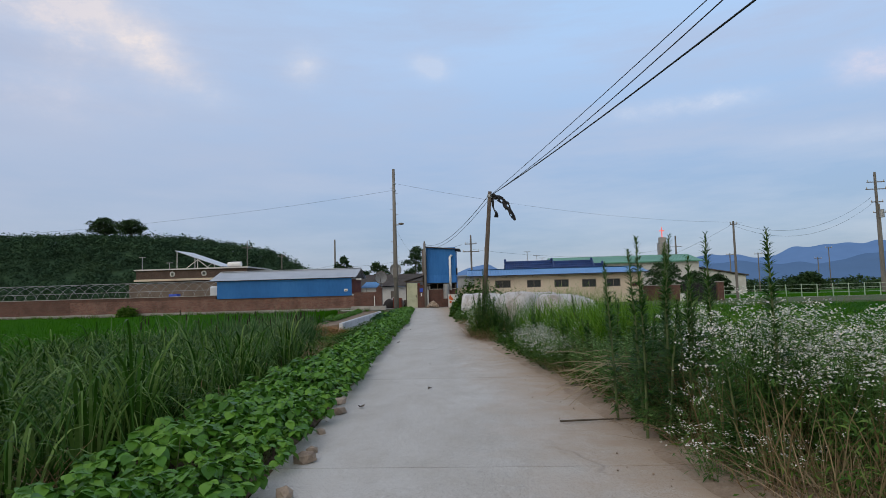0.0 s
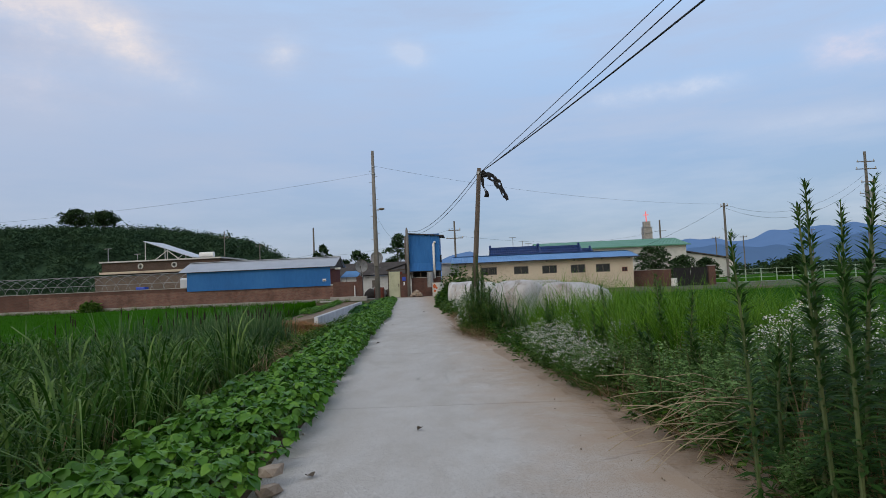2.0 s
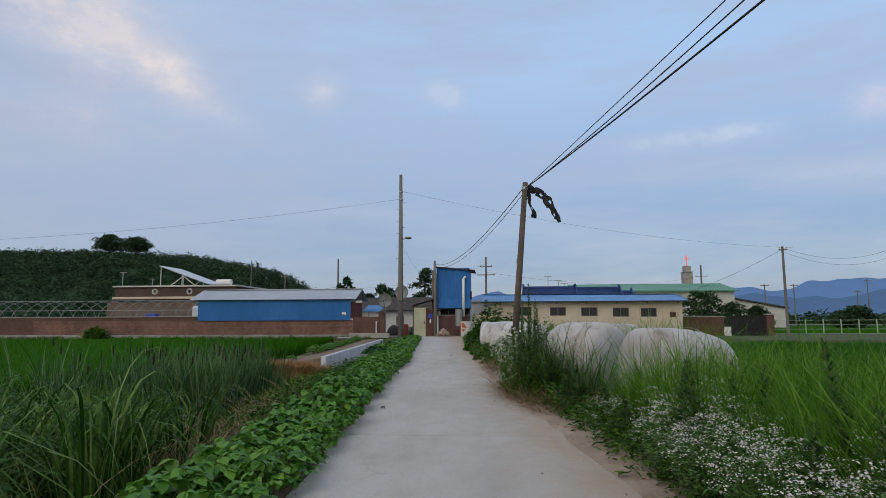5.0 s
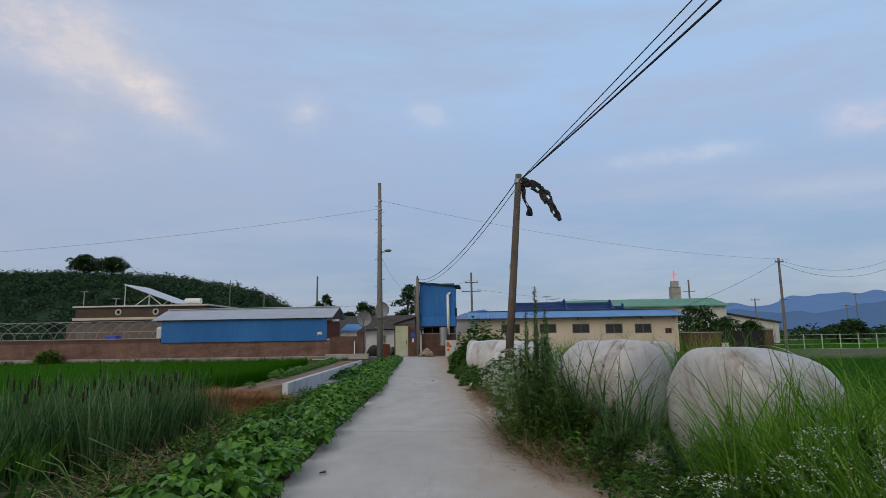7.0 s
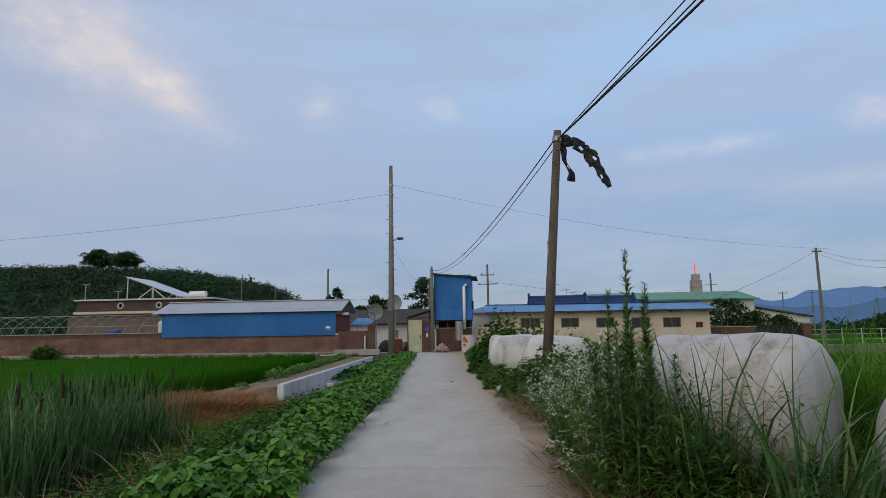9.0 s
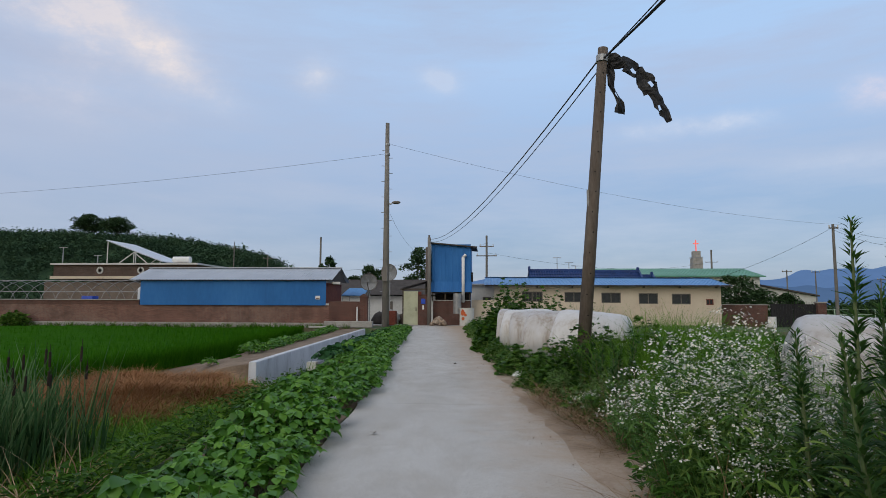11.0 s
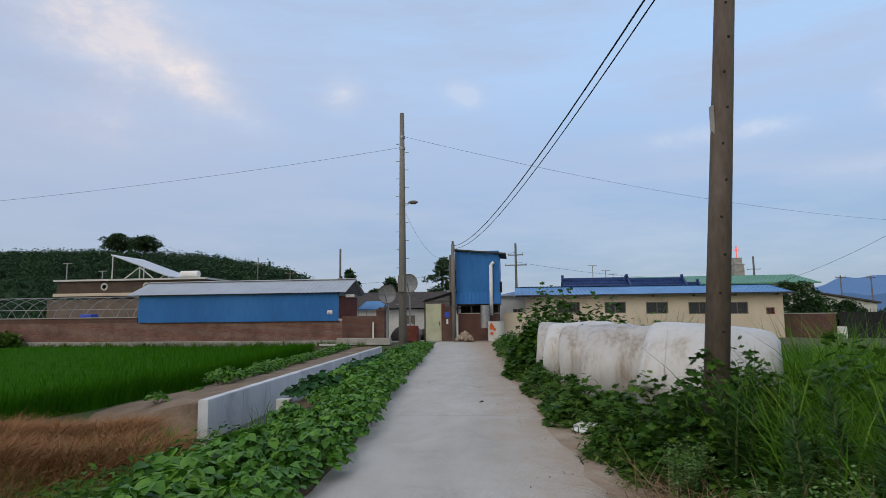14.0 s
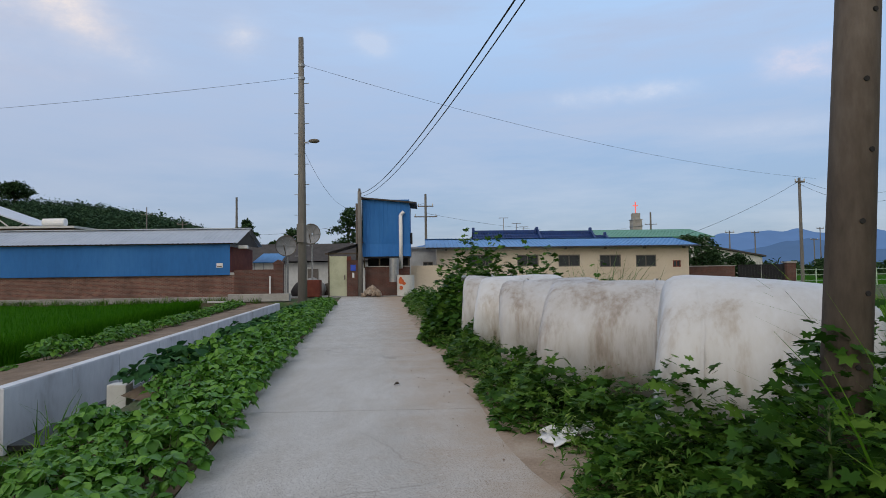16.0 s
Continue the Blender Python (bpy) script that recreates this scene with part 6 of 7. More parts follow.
# bean plants in rows beside the road
def bean_plant_meshes(seed, rad, high, stems, lo, hi, template, mat):
    r = np.random.RandomState(seed)
    a, q = r.uniform(0, 6.28, stems), np.sqrt(r.rand(stems))
    px, py = rad * q * np.cos(a), rad * q * np.sin(a)
    pz = high * (0.45 + 0.55 * r.rand(stems)) * (1 - 0.45 * q ** 2)
    sets, tri = [], (0.0, 1.25, -1.25) if template is LEAF_OVATE else (0.0,)
    yaw = a - 1.57 + r.normal(0, 0.8, stems)
    for d in tri:
        s = r.uniform(lo, hi, stems)
        sets.append(strew(template, np.stack([px, py, pz], -1), s, r.uniform(-0.75, 0.1, stems), r.uniform(-0.35, 0.35, stems), yaw + d))
    v, f = joined(*sets)
    bm = bmesh.new()
    for i in range(0, stems, 4):
        cyl(bm, (px[i] * 0.25, py[i] * 0.25, -0.04), (px[i], py[i], pz[i]), 0.005, 0.003, seg=4)
    return mesh_np("foliage", v, f, mat), finish(bm, "stems", m_stem)


bean_sets = [bean_plant_meshes(40 + i, 0.36, 0.40, 58, 0.078, 0.128, LEAF_OVATE, m_bean) for i in range(5)]
squash_sets = [bean_plant_meshes(60 + i, 0.55, 0.50, 44, 0.17, 0.27, LEAF_ROUND, m_squash) for i in range(3)]
prs = random.Random(12)


def plant(kind, sets, x, y, z, s, label, category, group):
    p = empty(kind, x, y, z, prs.uniform(0, 360), label, category, group)
    p.scale = (s, s, s * prs.uniform(0.85, 1.15))
    fm, sm = prs.choice(sets)
    part("foliage", fm, m_bean, p)
    part("stem", sm, m_stem, p)
    return p


yy = 1.6
while yy < 57:
    for off in (0.19, 0.67, 1.18):
        y_ = yy + prs.uniform(-0.12, 0.12)
        if (26.1 < y_ < 26.9 and off < 0.6) or (off > 1.1 and 12.5 < y_ < 26.5) or (off > 1.1 and 32.0 < y_ < 33.6):
            continue
        if off > 1.1 and 35.5 < y_ and prs.random() < 0.6:
            continue
        s = prs.uniform(0.80, 1.12) * (0.85 if 29 < y_ < 35 and off > 0.5 else 1.0) * (0.90 if off < 0.5 else 1.0) * (1 + 0.12 * smooth(30, 40, y_))
        plant("bean_plant", bean_sets, float(along(LEFT, y_)) - off + prs.uniform(-0.06, 0.06), y_, 0.02 if off < 1.1 else -0.06, float(s), "bushy bean plant with broad green leaves beside the road", "bean plant", "bean plants beside the road")
    yy += 0.50 if yy < 36 else 0.62
for i in range(36):
    y_ = 34.75 + i * 0.47
    plant("squash_plant", squash_sets, canal_x(y_) + 2.1 + prs.uniform(-0.15, 0.45), y_, -0.05, prs.uniform(0.7, 0.95), "squash plant with large dull green leaves by the canal", "squash plant", "squash plants by the canal")
for i in range(34):
    y_ = 38.5 + i * 0.64
    plant("bean_plant", bean_sets, canal_x(y_) - 1.25 - 0.035 * (y_ - 38) + prs.uniform(-0.12, 0.12), y_, -0.14, prs.uniform(0.75, 1.1), "bean plant on the earth bank of the rice field", "bean plant", "bean plants on the earth bank")
plant("bean_plant", bean_sets, -9.1, 36.3, -0.3, 0.7, "lone bean plant on the bare earth bank", "bean plant", "bean plants on the earth bank")
plant("bean_plant", bean_sets, -8.7, 37.4, -0.25, 0.5, "lone bean plant on the bare earth bank", "bean plant", "bean plants on the earth bank")

# ---- right-hand bank of weeds ----
k = 2500
y = rng.uniform(1.0, 31, k)
d = rng.rand(k) ** 0.8 * 2.8
x = along(FOOT, y) + 0.08 + d
hp_ = np.interp(y, [1, 6, 9, 13, 17, 18.5, 21, 24, 27, 31], [1.15, 1.1, 0.95, 0.72, 0.55, 0.35, 0.65, 0.85, 0.62, 0.5])
h = hp_ * smooth(-0.25, 0.9, d) * rng.uniform(0.55, 1.15, k)
leaf_bank(rng, x, y, np.minimum(ground_z(x, y), 0), np.maximum(h, 0.12), LEAF_LANCE, 0.07, 0.145, 40, m_weed, "roadside_weeds", "tangled dark green roadside weeds", spread=0.15)
k = 330
y = rng.uniform(19.6, 23.2, k)
x = np.interp(y, [19.6, 20.4, 21.5, 23.2], [1.2, 0.9, 0.75, 0.9]) + 1.0 * rng.rand(k)
leaf_bank(rng, x, y, 0 * x, rng.uniform(0.5, 1.15, k), LEAF_LANCE, 0.07, 0.15, 44, m_weed, "thicket_weeds", "dense dark thicket of weeds before the bales")
k = 430
y = rng.uniform(6.5, 30, k)
x = along(FOOT, y) + 0.05 + 0.8 * rng.rand(k)
leaf_bank(rng, x, y, 0 * x, rng.uniform(0.12, 0.45, k), LEAF_WEED, 0.05, 0.10, 24, m_hop, "low_weeds", "low bright green broad-leaved weeds at the road edge")
# dry stems and straw at the foot of the bank
k = 420
y = np.concatenate([rng.uniform(2.5, 12, 200), rng.uniform(18.2, 22.8, 130), rng.uniform(24.5, 28.5, 90)])
x = along(FOOT, y) + np.concatenate([0.1 + 0.7 * rng.rand(200), -0.1 + 0.9 * rng.rand(130), -0.05 + 0.55 * rng.rand(90)])
v1, f1 = clumps(rng, x, y, np.full(k, 0.01), 11, 0.18, 0.55, 0.005, 0.010, (0.4, 1.6), (0.3, 1.2), 3, 0.16)
k = 2500
y = np.concatenate([rng.uniform(5, 13, 400), rng.uniform(18.0, 22.6, 800), rng.uniform(24.3, 28.3, 1300)])
x = along(FOOT, y) + rng.uniform(-0.30, 0.70, k)
v2, f2 = blades(rng, np.stack([x, y, np.full(k, 0.035)], -1), rng.uniform(0.02, 0.05, k), rng.uniform(0.005, 0.011, k), rng.uniform(0, 6.28, k), rng.uniform(6, 14, k), rng.uniform(0, 0.5, k), 3)
tagged(new("dry_straw", mesh_np("dry_straw", *joined((v1, f1), (v2, f2)), m_straw)), "dry brown straw and dead stems at the road edge", "straw", "", "stuff")
# upright dry brown stems among the weeds
k = 2100
y = np.concatenate([rng.uniform(3.5, 7.5, 1300), rng.uniform(7.5, 13, 350), rng.uniform(19.5, 27, 450)])
x = along(FOOT, y) + 0.12 + 2.0 * rng.rand(k) ** 1.3
v1, f1 = blades(rng, np.stack([x, y, np.zeros(k)], -1), rng.uniform(0.3, 0.95, k), rng.uniform(0.005, 0.012, k), rng.uniform(0, 6.28, k), rng.uniform(0.02, 0.35, k), rng.uniform(0, 0.4, k), 3)
tagged(new("dry_stems", mesh_np("dry_stems", v1, f1, m_drystem)), "upright dry brown stems among the roadside weeds", "dry stems", "", "stuff")
# tall bright grass
spots = [(9.0, 5.2, 1.7, 3.6, 240, 0.8, 1.2), (14.3, 4.2, 2.7, 3.6, 950, 1.2, 1.75), (11.5, 5.7, 2.3, 3.0, 520, 1.2, 1.75), (17.2, 5.8, 2.2, 1.6, 270, 1.1, 1.5), (25.5, 3.0, 2.2, 2.6, 520, 0.8, 1.25), (28.2, 3.5, 2.4, 2.0, 450, 1.0, 1.5), (29.6, 4.0, 2.0, 1.0, 320, 1.2, 1.6), (17.6, 4.6, 1.6, 1.2, 150, 0.8, 1.2), (22, 5.6, 1.4, 2.2, 150, 0.9, 1.5), (17.0, 3.3, 1.0, 0.9, 200, 0.7, 1.1), (27.6, 2.3, 0.9, 1.5, 230, 0.8, 1.3), (12.4, 2.9, 1.2, 2.2, 300, 0.8, 1.3), (30.3, 3.7, 1.3, 1.2, 420, 1.4, 1.9), (28.5, 2.8, 1.1, 0.8, 320, 1.0, 1.45), (21.7, 4.4, 1.0, 0.6, 200, 1.6, 2.1), (22.2, 2.7, 0.5, 0.4, 60, 1.4, 1.9)]
sets = []
for cy_, cx_, rx_, ry_, k, h0, h1 in spots:
    a, q = rng.uniform(0, 6.28, k), np.sqrt(rng.rand(k))
    x, y = cx_ + rx_ * q * np.cos(a), cy_ + ry_ * q * np.sin(a)
    keep = x > along(FOOT, y) + np.interp(y, [8, 11, 16, 20], [1.7, 0.7, 0.8, 0.55])
    x, y = x[keep], y[keep]
    sets.append(clumps(rng, x, y, np.minimum(ground_z(x, y), 0), 9, h0, h1, 0.009, 0.019, (0.03, 0.3), (0.1, 0.7), 5, 0.14))
tagged(new("tall_grass", mesh_np("tall_grass", *joined(*sets), m_grass)), "tall bright green grass among the roadside weeds", "grass", "", "stuff")
# broad sword-leaved grass before and above the bales
sets = []
for cx_, cy_, rx_, ry_, k, h0, h1 in ((1.72, 19.95, 0.35, 0.22, 15, 1.5, 2.1), (2.25, 19.42, 0.30, 0.16, 13, 1.3, 1.9), (1.42, 20.3, 0.2, 0.2, 10, 1.2, 1.8), (3.0, 18.0, 0.7, 0.3, 40, 0.7, 1.1), (3.6, 22.3, 0.5, 0.3, 22, 1.4, 1.9), (4.7, 21.2, 0.8, 0.8, 40, 1.1, 1.6), (2.5, 38.6, 0.8, 0.7, 34, 1.8, 2.3), (2.6, 36.9, 0.5, 0.5, 16, 1.5, 2.0), (2.1, 29.2, 0.4, 0.4, 16, 1.0, 1.5)):
    a, q = rng.uniform(0, 6.28, k), np.sqrt(rng.rand(k))
    sets.append(clumps(rng, cx_ + rx_ * q * np.cos(a), cy_ + ry_ * q * np.sin(a), np.full(k, -0.1), 6, h0, h1, 0.015, 0.028, (0.02, 0.2), (0.1, 0.8), 6, 0.07))
tagged(new("sword_grass", mesh_np("sword_grass", *joined(*sets), m_cattail)), "coarse broad-bladed grass growing round the bales", "grass", "", "stuff")


# dry pale canes leaning out over the road edge
cr = random.Random(6)
dc = empty("dry_canes", 3.05, 8.2, 0.25, 0, "pale dry canes leaning out of the weeds", "dry canes")
for i in range(30):
    ln, up = cr.uniform(0.5, 1.0), cr.uniform(-0.05, 0.5)
    a = radians(cr.uniform(165, 225))
    pts = [(ln * q * math.cos(a), ln * q * math.sin(a), cr.uniform(-0.01, 0.01) + up * q - 0.28 * q * q) for q in (0, 0.3, 0.6, 0.85, 1.0)]
    o = Vector((cr.uniform(-0.15, 0.25), cr.uniform(-0.5, 0.5), cr.uniform(-0.1, 0.25)))
    tube("cane", [Vector(p) + o for p in pts], 0.0032, m_cane, dc, 4)


def horseweed_meshes(seed, h):
    r = np.random.RandomState(seed)
    n = int(110 + 150 * h)
    q = r.rand(n) ** 0.9
    ang = np.arange(n) * 2.4 + r.normal(0, 0.3, n)
    p = np.stack([0.05 * q * q + 0.008 * np.cos(ang), 0.008 * np.sin(ang), 0.1 + q * (h - 0.1)], -1)
    size = np.interp(q, [0, 0.3, 0.75, 1], [0.085, 0.10, 0.075, 0.035]) * r.uniform(0.8, 1.2, n)
    v, f = strew(LEAF_LANCE, p, size, np.interp(q, [0, 0.6, 1], [-0.15, 0.75, 1.15]) + r.normal(0, 0.15, n), r.normal(0, 0.2, n), ang - 1.57)
    bm = cyl(bmesh.new(), (0, 0, -0.1), (0.02, 0, h * 0.6), 0.011, 0.008, seg=6)
    cyl(bm, (0.02, 0, h * 0.6), (0.05, 0, h), 0.008, 0.003, seg=6)
    return mesh_np("leaves", v, f, m_horse), finish(bm, "stem", m_stem)


horse_sets = {h: [horseweed_meshes(80 + i + int(h * 10), h) for i in range(2)] for h in (1.0, 1.5, 2.0, 2.6)}


def horseweed(x, y, h, lean=4):
    base = min(horse_sets, key=lambda v: abs(v - h))
    lm, sm = prs.choice(horse_sets[base])
    p = empty("horseweed", label="tall narrow-leaved horseweed standing in the bank", category="weed", group="horseweeds on the bank")
    p.matrix_world = pose(x, y, 0, prs.uniform(-lean, lean), prs.uniform(-lean, lean), prs.uniform(0, 360))
    p.scale = (1.4, 1.4, h / base)
    part("foliage", lm, m_horse, p)
    part("stem", sm, m_stem, p)


for x, y, h in ((2.85, 6.4, 1.85), (2.95, 6.7, 2.0), (3.05, 6.2, 1.9), (3.1, 6.6, 2.0), (3.2, 6.9, 1.9), (2.8, 6.1, 1.6), (3.35, 6.4, 1.75), (3.4, 5.8, 1.95), (3.63, 5.1, 1.9), (2.7, 6.95, 1.75), (3.0, 7.3, 1.1), (3.5, 7.2, 1.3), (3.2, 6.0, 1.5), (2.95, 5.9, 1.3),
                (3.5, 11.2, 1.5), (3.9, 12.6, 1.4), (3.2, 13.0, 1.35), (2.7, 11.6, 1.0), (3.3, 9.8, 1.3),
                (1.13, 20.4, 2.23), (0.98, 20.65, 1.9), (1.28, 20.36, 1.92), (1.2, 20.7, 1.8), (1.05, 20.2, 1.6), (1.4, 20.6, 1.75), (0.95, 20.4, 1.4), (1.35, 20.95, 1.6), (1.1, 19.95, 1.15), (1.5, 20.2, 1.3), (1.0, 21.0, 1.4), (1.2, 21.2, 1.3),
                (3.2, 4.9, 0.9), (3.5, 5.2, 1.1), (4.6, 5.0, 1.2), (1.15, 26.4, 1.0), (1.5, 26.9, 1.1), (1.2, 27.4, 0.95), (1.0, 25.4, 0.9), (1.7, 25.7, 1.2),
                (3.0, 15.8, 1.0), (2.6, 17.0, 0.9), (0.75, 28.6, 0.9), (0.9, 27.9, 1.0), (1.6, 21.0, 1.2), (1.5, 21.2, 1.0), (1.25, 21.6, 1.1), (1.6, 22.6, 1.3), (1.75, 23.6, 1.2), (1.3, 24.4, 1.1), (1.85, 24.5, 1.2)):
    horseweed(x, y, h)
for i in range(14):
    y_ = prs.uniform(7.5, 10.8)
    horseweed(float(along(FOOT, y_)) + prs.uniform(0.3, 1.5), y_, prs.uniform(0.65, 1.05), 12)
for i in range(60):
    y_ = prs.uniform(4.5, 28.5)
    horseweed(float(along(FOOT, y_)) + prs.uniform(0.35, 1.3), y_, prs.uniform(0.7, 1.15) * (0.7 if 15 < y_ < 21 else 1.0), 12)


def fleabane_meshes(seed, rad, h, heads):
    r = np.random.RandomState(seed)
    a, q = r.uniform(0, 6.28, heads), np.sqrt(r.rand(heads))
    bx, by = 0.35 * rad * q * np.cos(a), 0.35 * rad * q * np.sin(a)
    tx, ty = rad * q * np.cos(a) + r.normal(0, 0.05, heads), rad * q * np.sin(a) + r.normal(0, 0.05, heads)
    tz = h * (0.72 + 0.30 * r.rand(heads)) * (1 - 0.34 * q ** 2)
    low = r.rand(heads) < 0.07
    tz = np.where(low, tz * r.uniform(0.45, 0.8, heads), tz)
    per = 7
    n = heads * per
    hx_, hy_, hz_ = tx.repeat(per) + r.normal(0, 0.032, n), ty.repeat(per) + r.normal(0, 0.032, n), tz.repeat(per) + r.normal(0, 0.016, n)
    k = 6
    disc = [(0.0, 0.0, 0.10)] + [(math.cos(6.2832 * i / k) * (1 if i % 2 else 0.86), math.sin(6.2832 * i / k) * (1 if i % 2 else 0.86), 0.0) for i in range(k)]
    fc = [(0, 1 + i, 1 + (i + 1) % k) for i in range(k)]
    pit, rol, yw_ = r.uniform(-0.7, 0.7, n), r.uniform(-0.7, 0.7, n), r.uniform(0, 6.28, n)
    size = r.uniform(0.0085, 0.0130, n)
    pts = np.stack([hx_, hy_, hz_], -1)
    petals = mesh_np("flowers", *strew((disc, fc), pts, size, pit, rol, yw_), m_petal)
    eye_t = ([(math.cos(6.2832 * i / 3) * 0.38, math.sin(6.2832 * i / 3) * 0.38, 0.12) for i in range(3)] + [(0, 0, 0.22)], [(i, (i + 1) % 3, 3) for i in range(3)])
    eyes = mesh_np("flower_centres", *strew(eye_t, pts, size, pit, rol, yw_), m_flowereye)
    base = np.stack([bx, by, np.full(heads, -0.02)], -1)
    ln = np.hypot(tx - bx, ty - by)
    v1, f1 = blades(r, base, tz, np.full(heads, 0.006), np.arctan2(ty - by, tx - bx), ln / np.maximum(tz, 0.1), np.zeros(heads), 3)
    m = heads * 9
    qq = r.rand(m) ** 0.8
    lp = base.repeat(9, 0) * (1 - qq)[:, None] + np.stack([tx, ty, tz], -1).repeat(9, 0) * qq[:, None]
    v2, f2 = strew(LEAF_LANCE, lp, r.uniform(0.06, 0.13, m), r.uniform(-0.4, 0.8, m), r.normal(0, 0.3, m), r.uniform(0, 6.28, m))
    foliage = mesh_np("foliage", *joined((v1, f1), (v2, f2)), m_flea)
    return petals, eyes, foliage


flea_sets = [fleabane_meshes(100 + i, 0.62, 1.3, 210) for i in range(3)]
flea_thin = [fleabane_meshes(120 + i, 0.55, 0.9, 46) for i in range(2)]


def fleabane(x, y, s, sz, sets):
    p = empty("fleabane_bush", x, y, 0, prs.uniform(0, 360), "bushy fleabane covered in small white daisy flowers", "flowering weed", "fleabanes on the bank")
    p.scale = (s, s, sz)
    a, b, c = prs.choice(sets)
    tagged(part("blossom", a, m_petal, p, "small white flowers"), kind="stuff")
    tagged(part("blossom_eye", b, m_flowereye, p, "yellow flower centres"), kind="stuff")
    part("foliage", c, m_flea, p)


for x, y, s, sz in ((3.45, 5.25, 0.85, 1.08), (3.95, 5.55, 0.9, 0.95), (4.35, 6.1, 1.1, 1.0), (4.0, 4.75, 0.8, 0.85), (4.8, 5.6, 1.0, 0.95), (4.6, 7.0, 0.9, 0.95), (5.2, 6.4, 1.0, 0.9), (3.9, 7.6, 0.7, 0.9), (3.95, 8.7, 0.8, 0.92), (4.4, 9.3, 0.8, 0.92),
                    (0.98, 22.65, 0.95, 1.05), (1.5, 23.15, 0.95, 1.15), (1.02, 21.95, 0.78, 0.88), (1.7, 22.55, 0.7, 1.0), (1.2, 21.4, 0.65, 0.8), (2.9, 16.1, 0.8, 0.66), (3.3, 16.6, 0.8, 0.62), (3.15, 15.5, 0.7, 0.62), (3.7, 16.9, 0.8, 0.62), (2.3, 13.2, 0.7, 0.58), (2.65, 13.9, 0.75, 0.62), (2.35, 14.4, 0.7, 0.58), (2.45, 11.5, 0.7, 0.58), (2.4, 12.4, 0.7, 0.6), (2.6, 10.8, 0.6, 0.5)):
    fleabane(x, y, s, sz, flea_sets)
for x, y, s, sz in ((3.0, 4.85, 0.7, 0.55), (3.3, 4.6, 0.6, 0.5), (3.2, 5.5, 0.6, 0.8), (4.2, 8.4, 0.8, 1.0), (4.6, 9.2, 0.8, 1.0), (0.95, 20.5, 0.8, 0.6), (0.9, 20.9, 0.8, 0.8), (1.5, 20.8, 0.8, 0.8), (0.95, 24.6, 0.7, 0.7), (1.6, 25.2, 0.8, 0.8), (2.1, 26.2, 0.8, 0.9), (1.4, 21.4, 0.8, 0.8), (2.5, 15.4, 0.7, 0.7), (2.1, 16.2, 0.7, 0.6), (2.2, 27.3, 0.8, 0.9), (3.1, 12.2, 0.7, 1.0), (0.85, 26.2, 0.6, 0.5)):
    fleabane(x, y, s, sz, flea_thin)

def mugwort_meshes(seed):
    """A bushy many-stemmed weed with small divided leaves, one metre high."""
    r = np.random.RandomState(seed)
    stems, per = 26, 46
    a, q = r.uniform(0, 6.28, stems), np.sqrt(r.rand(stems))
    tx, ty, tz = 0.36 * q * np.cos(a), 0.36 * q * np.sin(a), (1 - 0.35 * q ** 2) * r.uniform(0.8, 1.05, stems)
    u = r.rand(stems * per) ** 0.75
    ang = r.uniform(0, 6.28, stems * per)
    out = 0.035 * (1.3 - u)
    p = np.stack([tx.repeat(per) * (0.3 + 0.7 * u) + out * np.cos(ang), ty.repeat(per) * (0.3 + 0.7 * u) + out * np.sin(ang), tz.repeat(per) * u], -1)
    n = len(p)
    v, f = strew(LEAF_WEED, p, r.uniform(0.04, 0.085, n) * (1.15 - 0.6 * u), r.uniform(-0.2, 0.9, n), r.normal(0, 0.3, n), ang - 1.57)
    bm = bmesh.new()
    for i in range(0, stems, 2):
        cyl(bm, (tx[i] * 0.3, ty[i] * 0.3, -0.05), (tx[i], ty[i], tz[i] * 0.95), 0.005, 0.002, seg=4)
    return mesh_np("foliage", v, f, m_mug), finish(bm, "stems", m_stem)


mug_sets = [mugwort_meshes(140 + i) for i in range(3)]


def mugwort(x, y, s, h):
    p = empty("mugwort_bush", x, y, 0, prs.uniform(0, 360), "bushy grey-green mugwort with small divided leaves", "weed", "mugworts on the bank")
    p.scale = (s, s, h)
    fm, sm = prs.choice(mug_sets)
    part("foliage", fm, m_mug, p)
    part("stem", sm, m_stem, p)


for i in range(52):
    y_ = prs.uniform(7.6, 11.0)
    o_ = prs.uniform(0.15, 1.9)
    mugwort(float(along(FOOT, y_)) + o_, y_, prs.uniform(0.8, 1.2), prs.uniform(0.6, 0.85) + 0.18 * min(1.0, o_))
for i in range(30):
    y_ = prs.choice((prs.uniform(24.3, 28.4), prs.uniform(11, 15)))
    o_ = prs.uniform(0.15, 1.3)
    mugwort(float(along(FOOT, y_)) + o_, y_, prs.uniform(0.7, 1.1), prs.uniform(0.45, 0.8))

for x, y in ((2.95, 6.0), (3.0, 6.6), (3.1, 7.1), (3.25, 5.7), (2.9, 6.9), (3.4, 6.3), (3.15, 5.3), (3.35, 5.0)):
    mugwort(x + 0.08, y, 0.75, prs.uniform(0.4, 0.65))

# hop vines over pole foot, bank and bales
sets = []


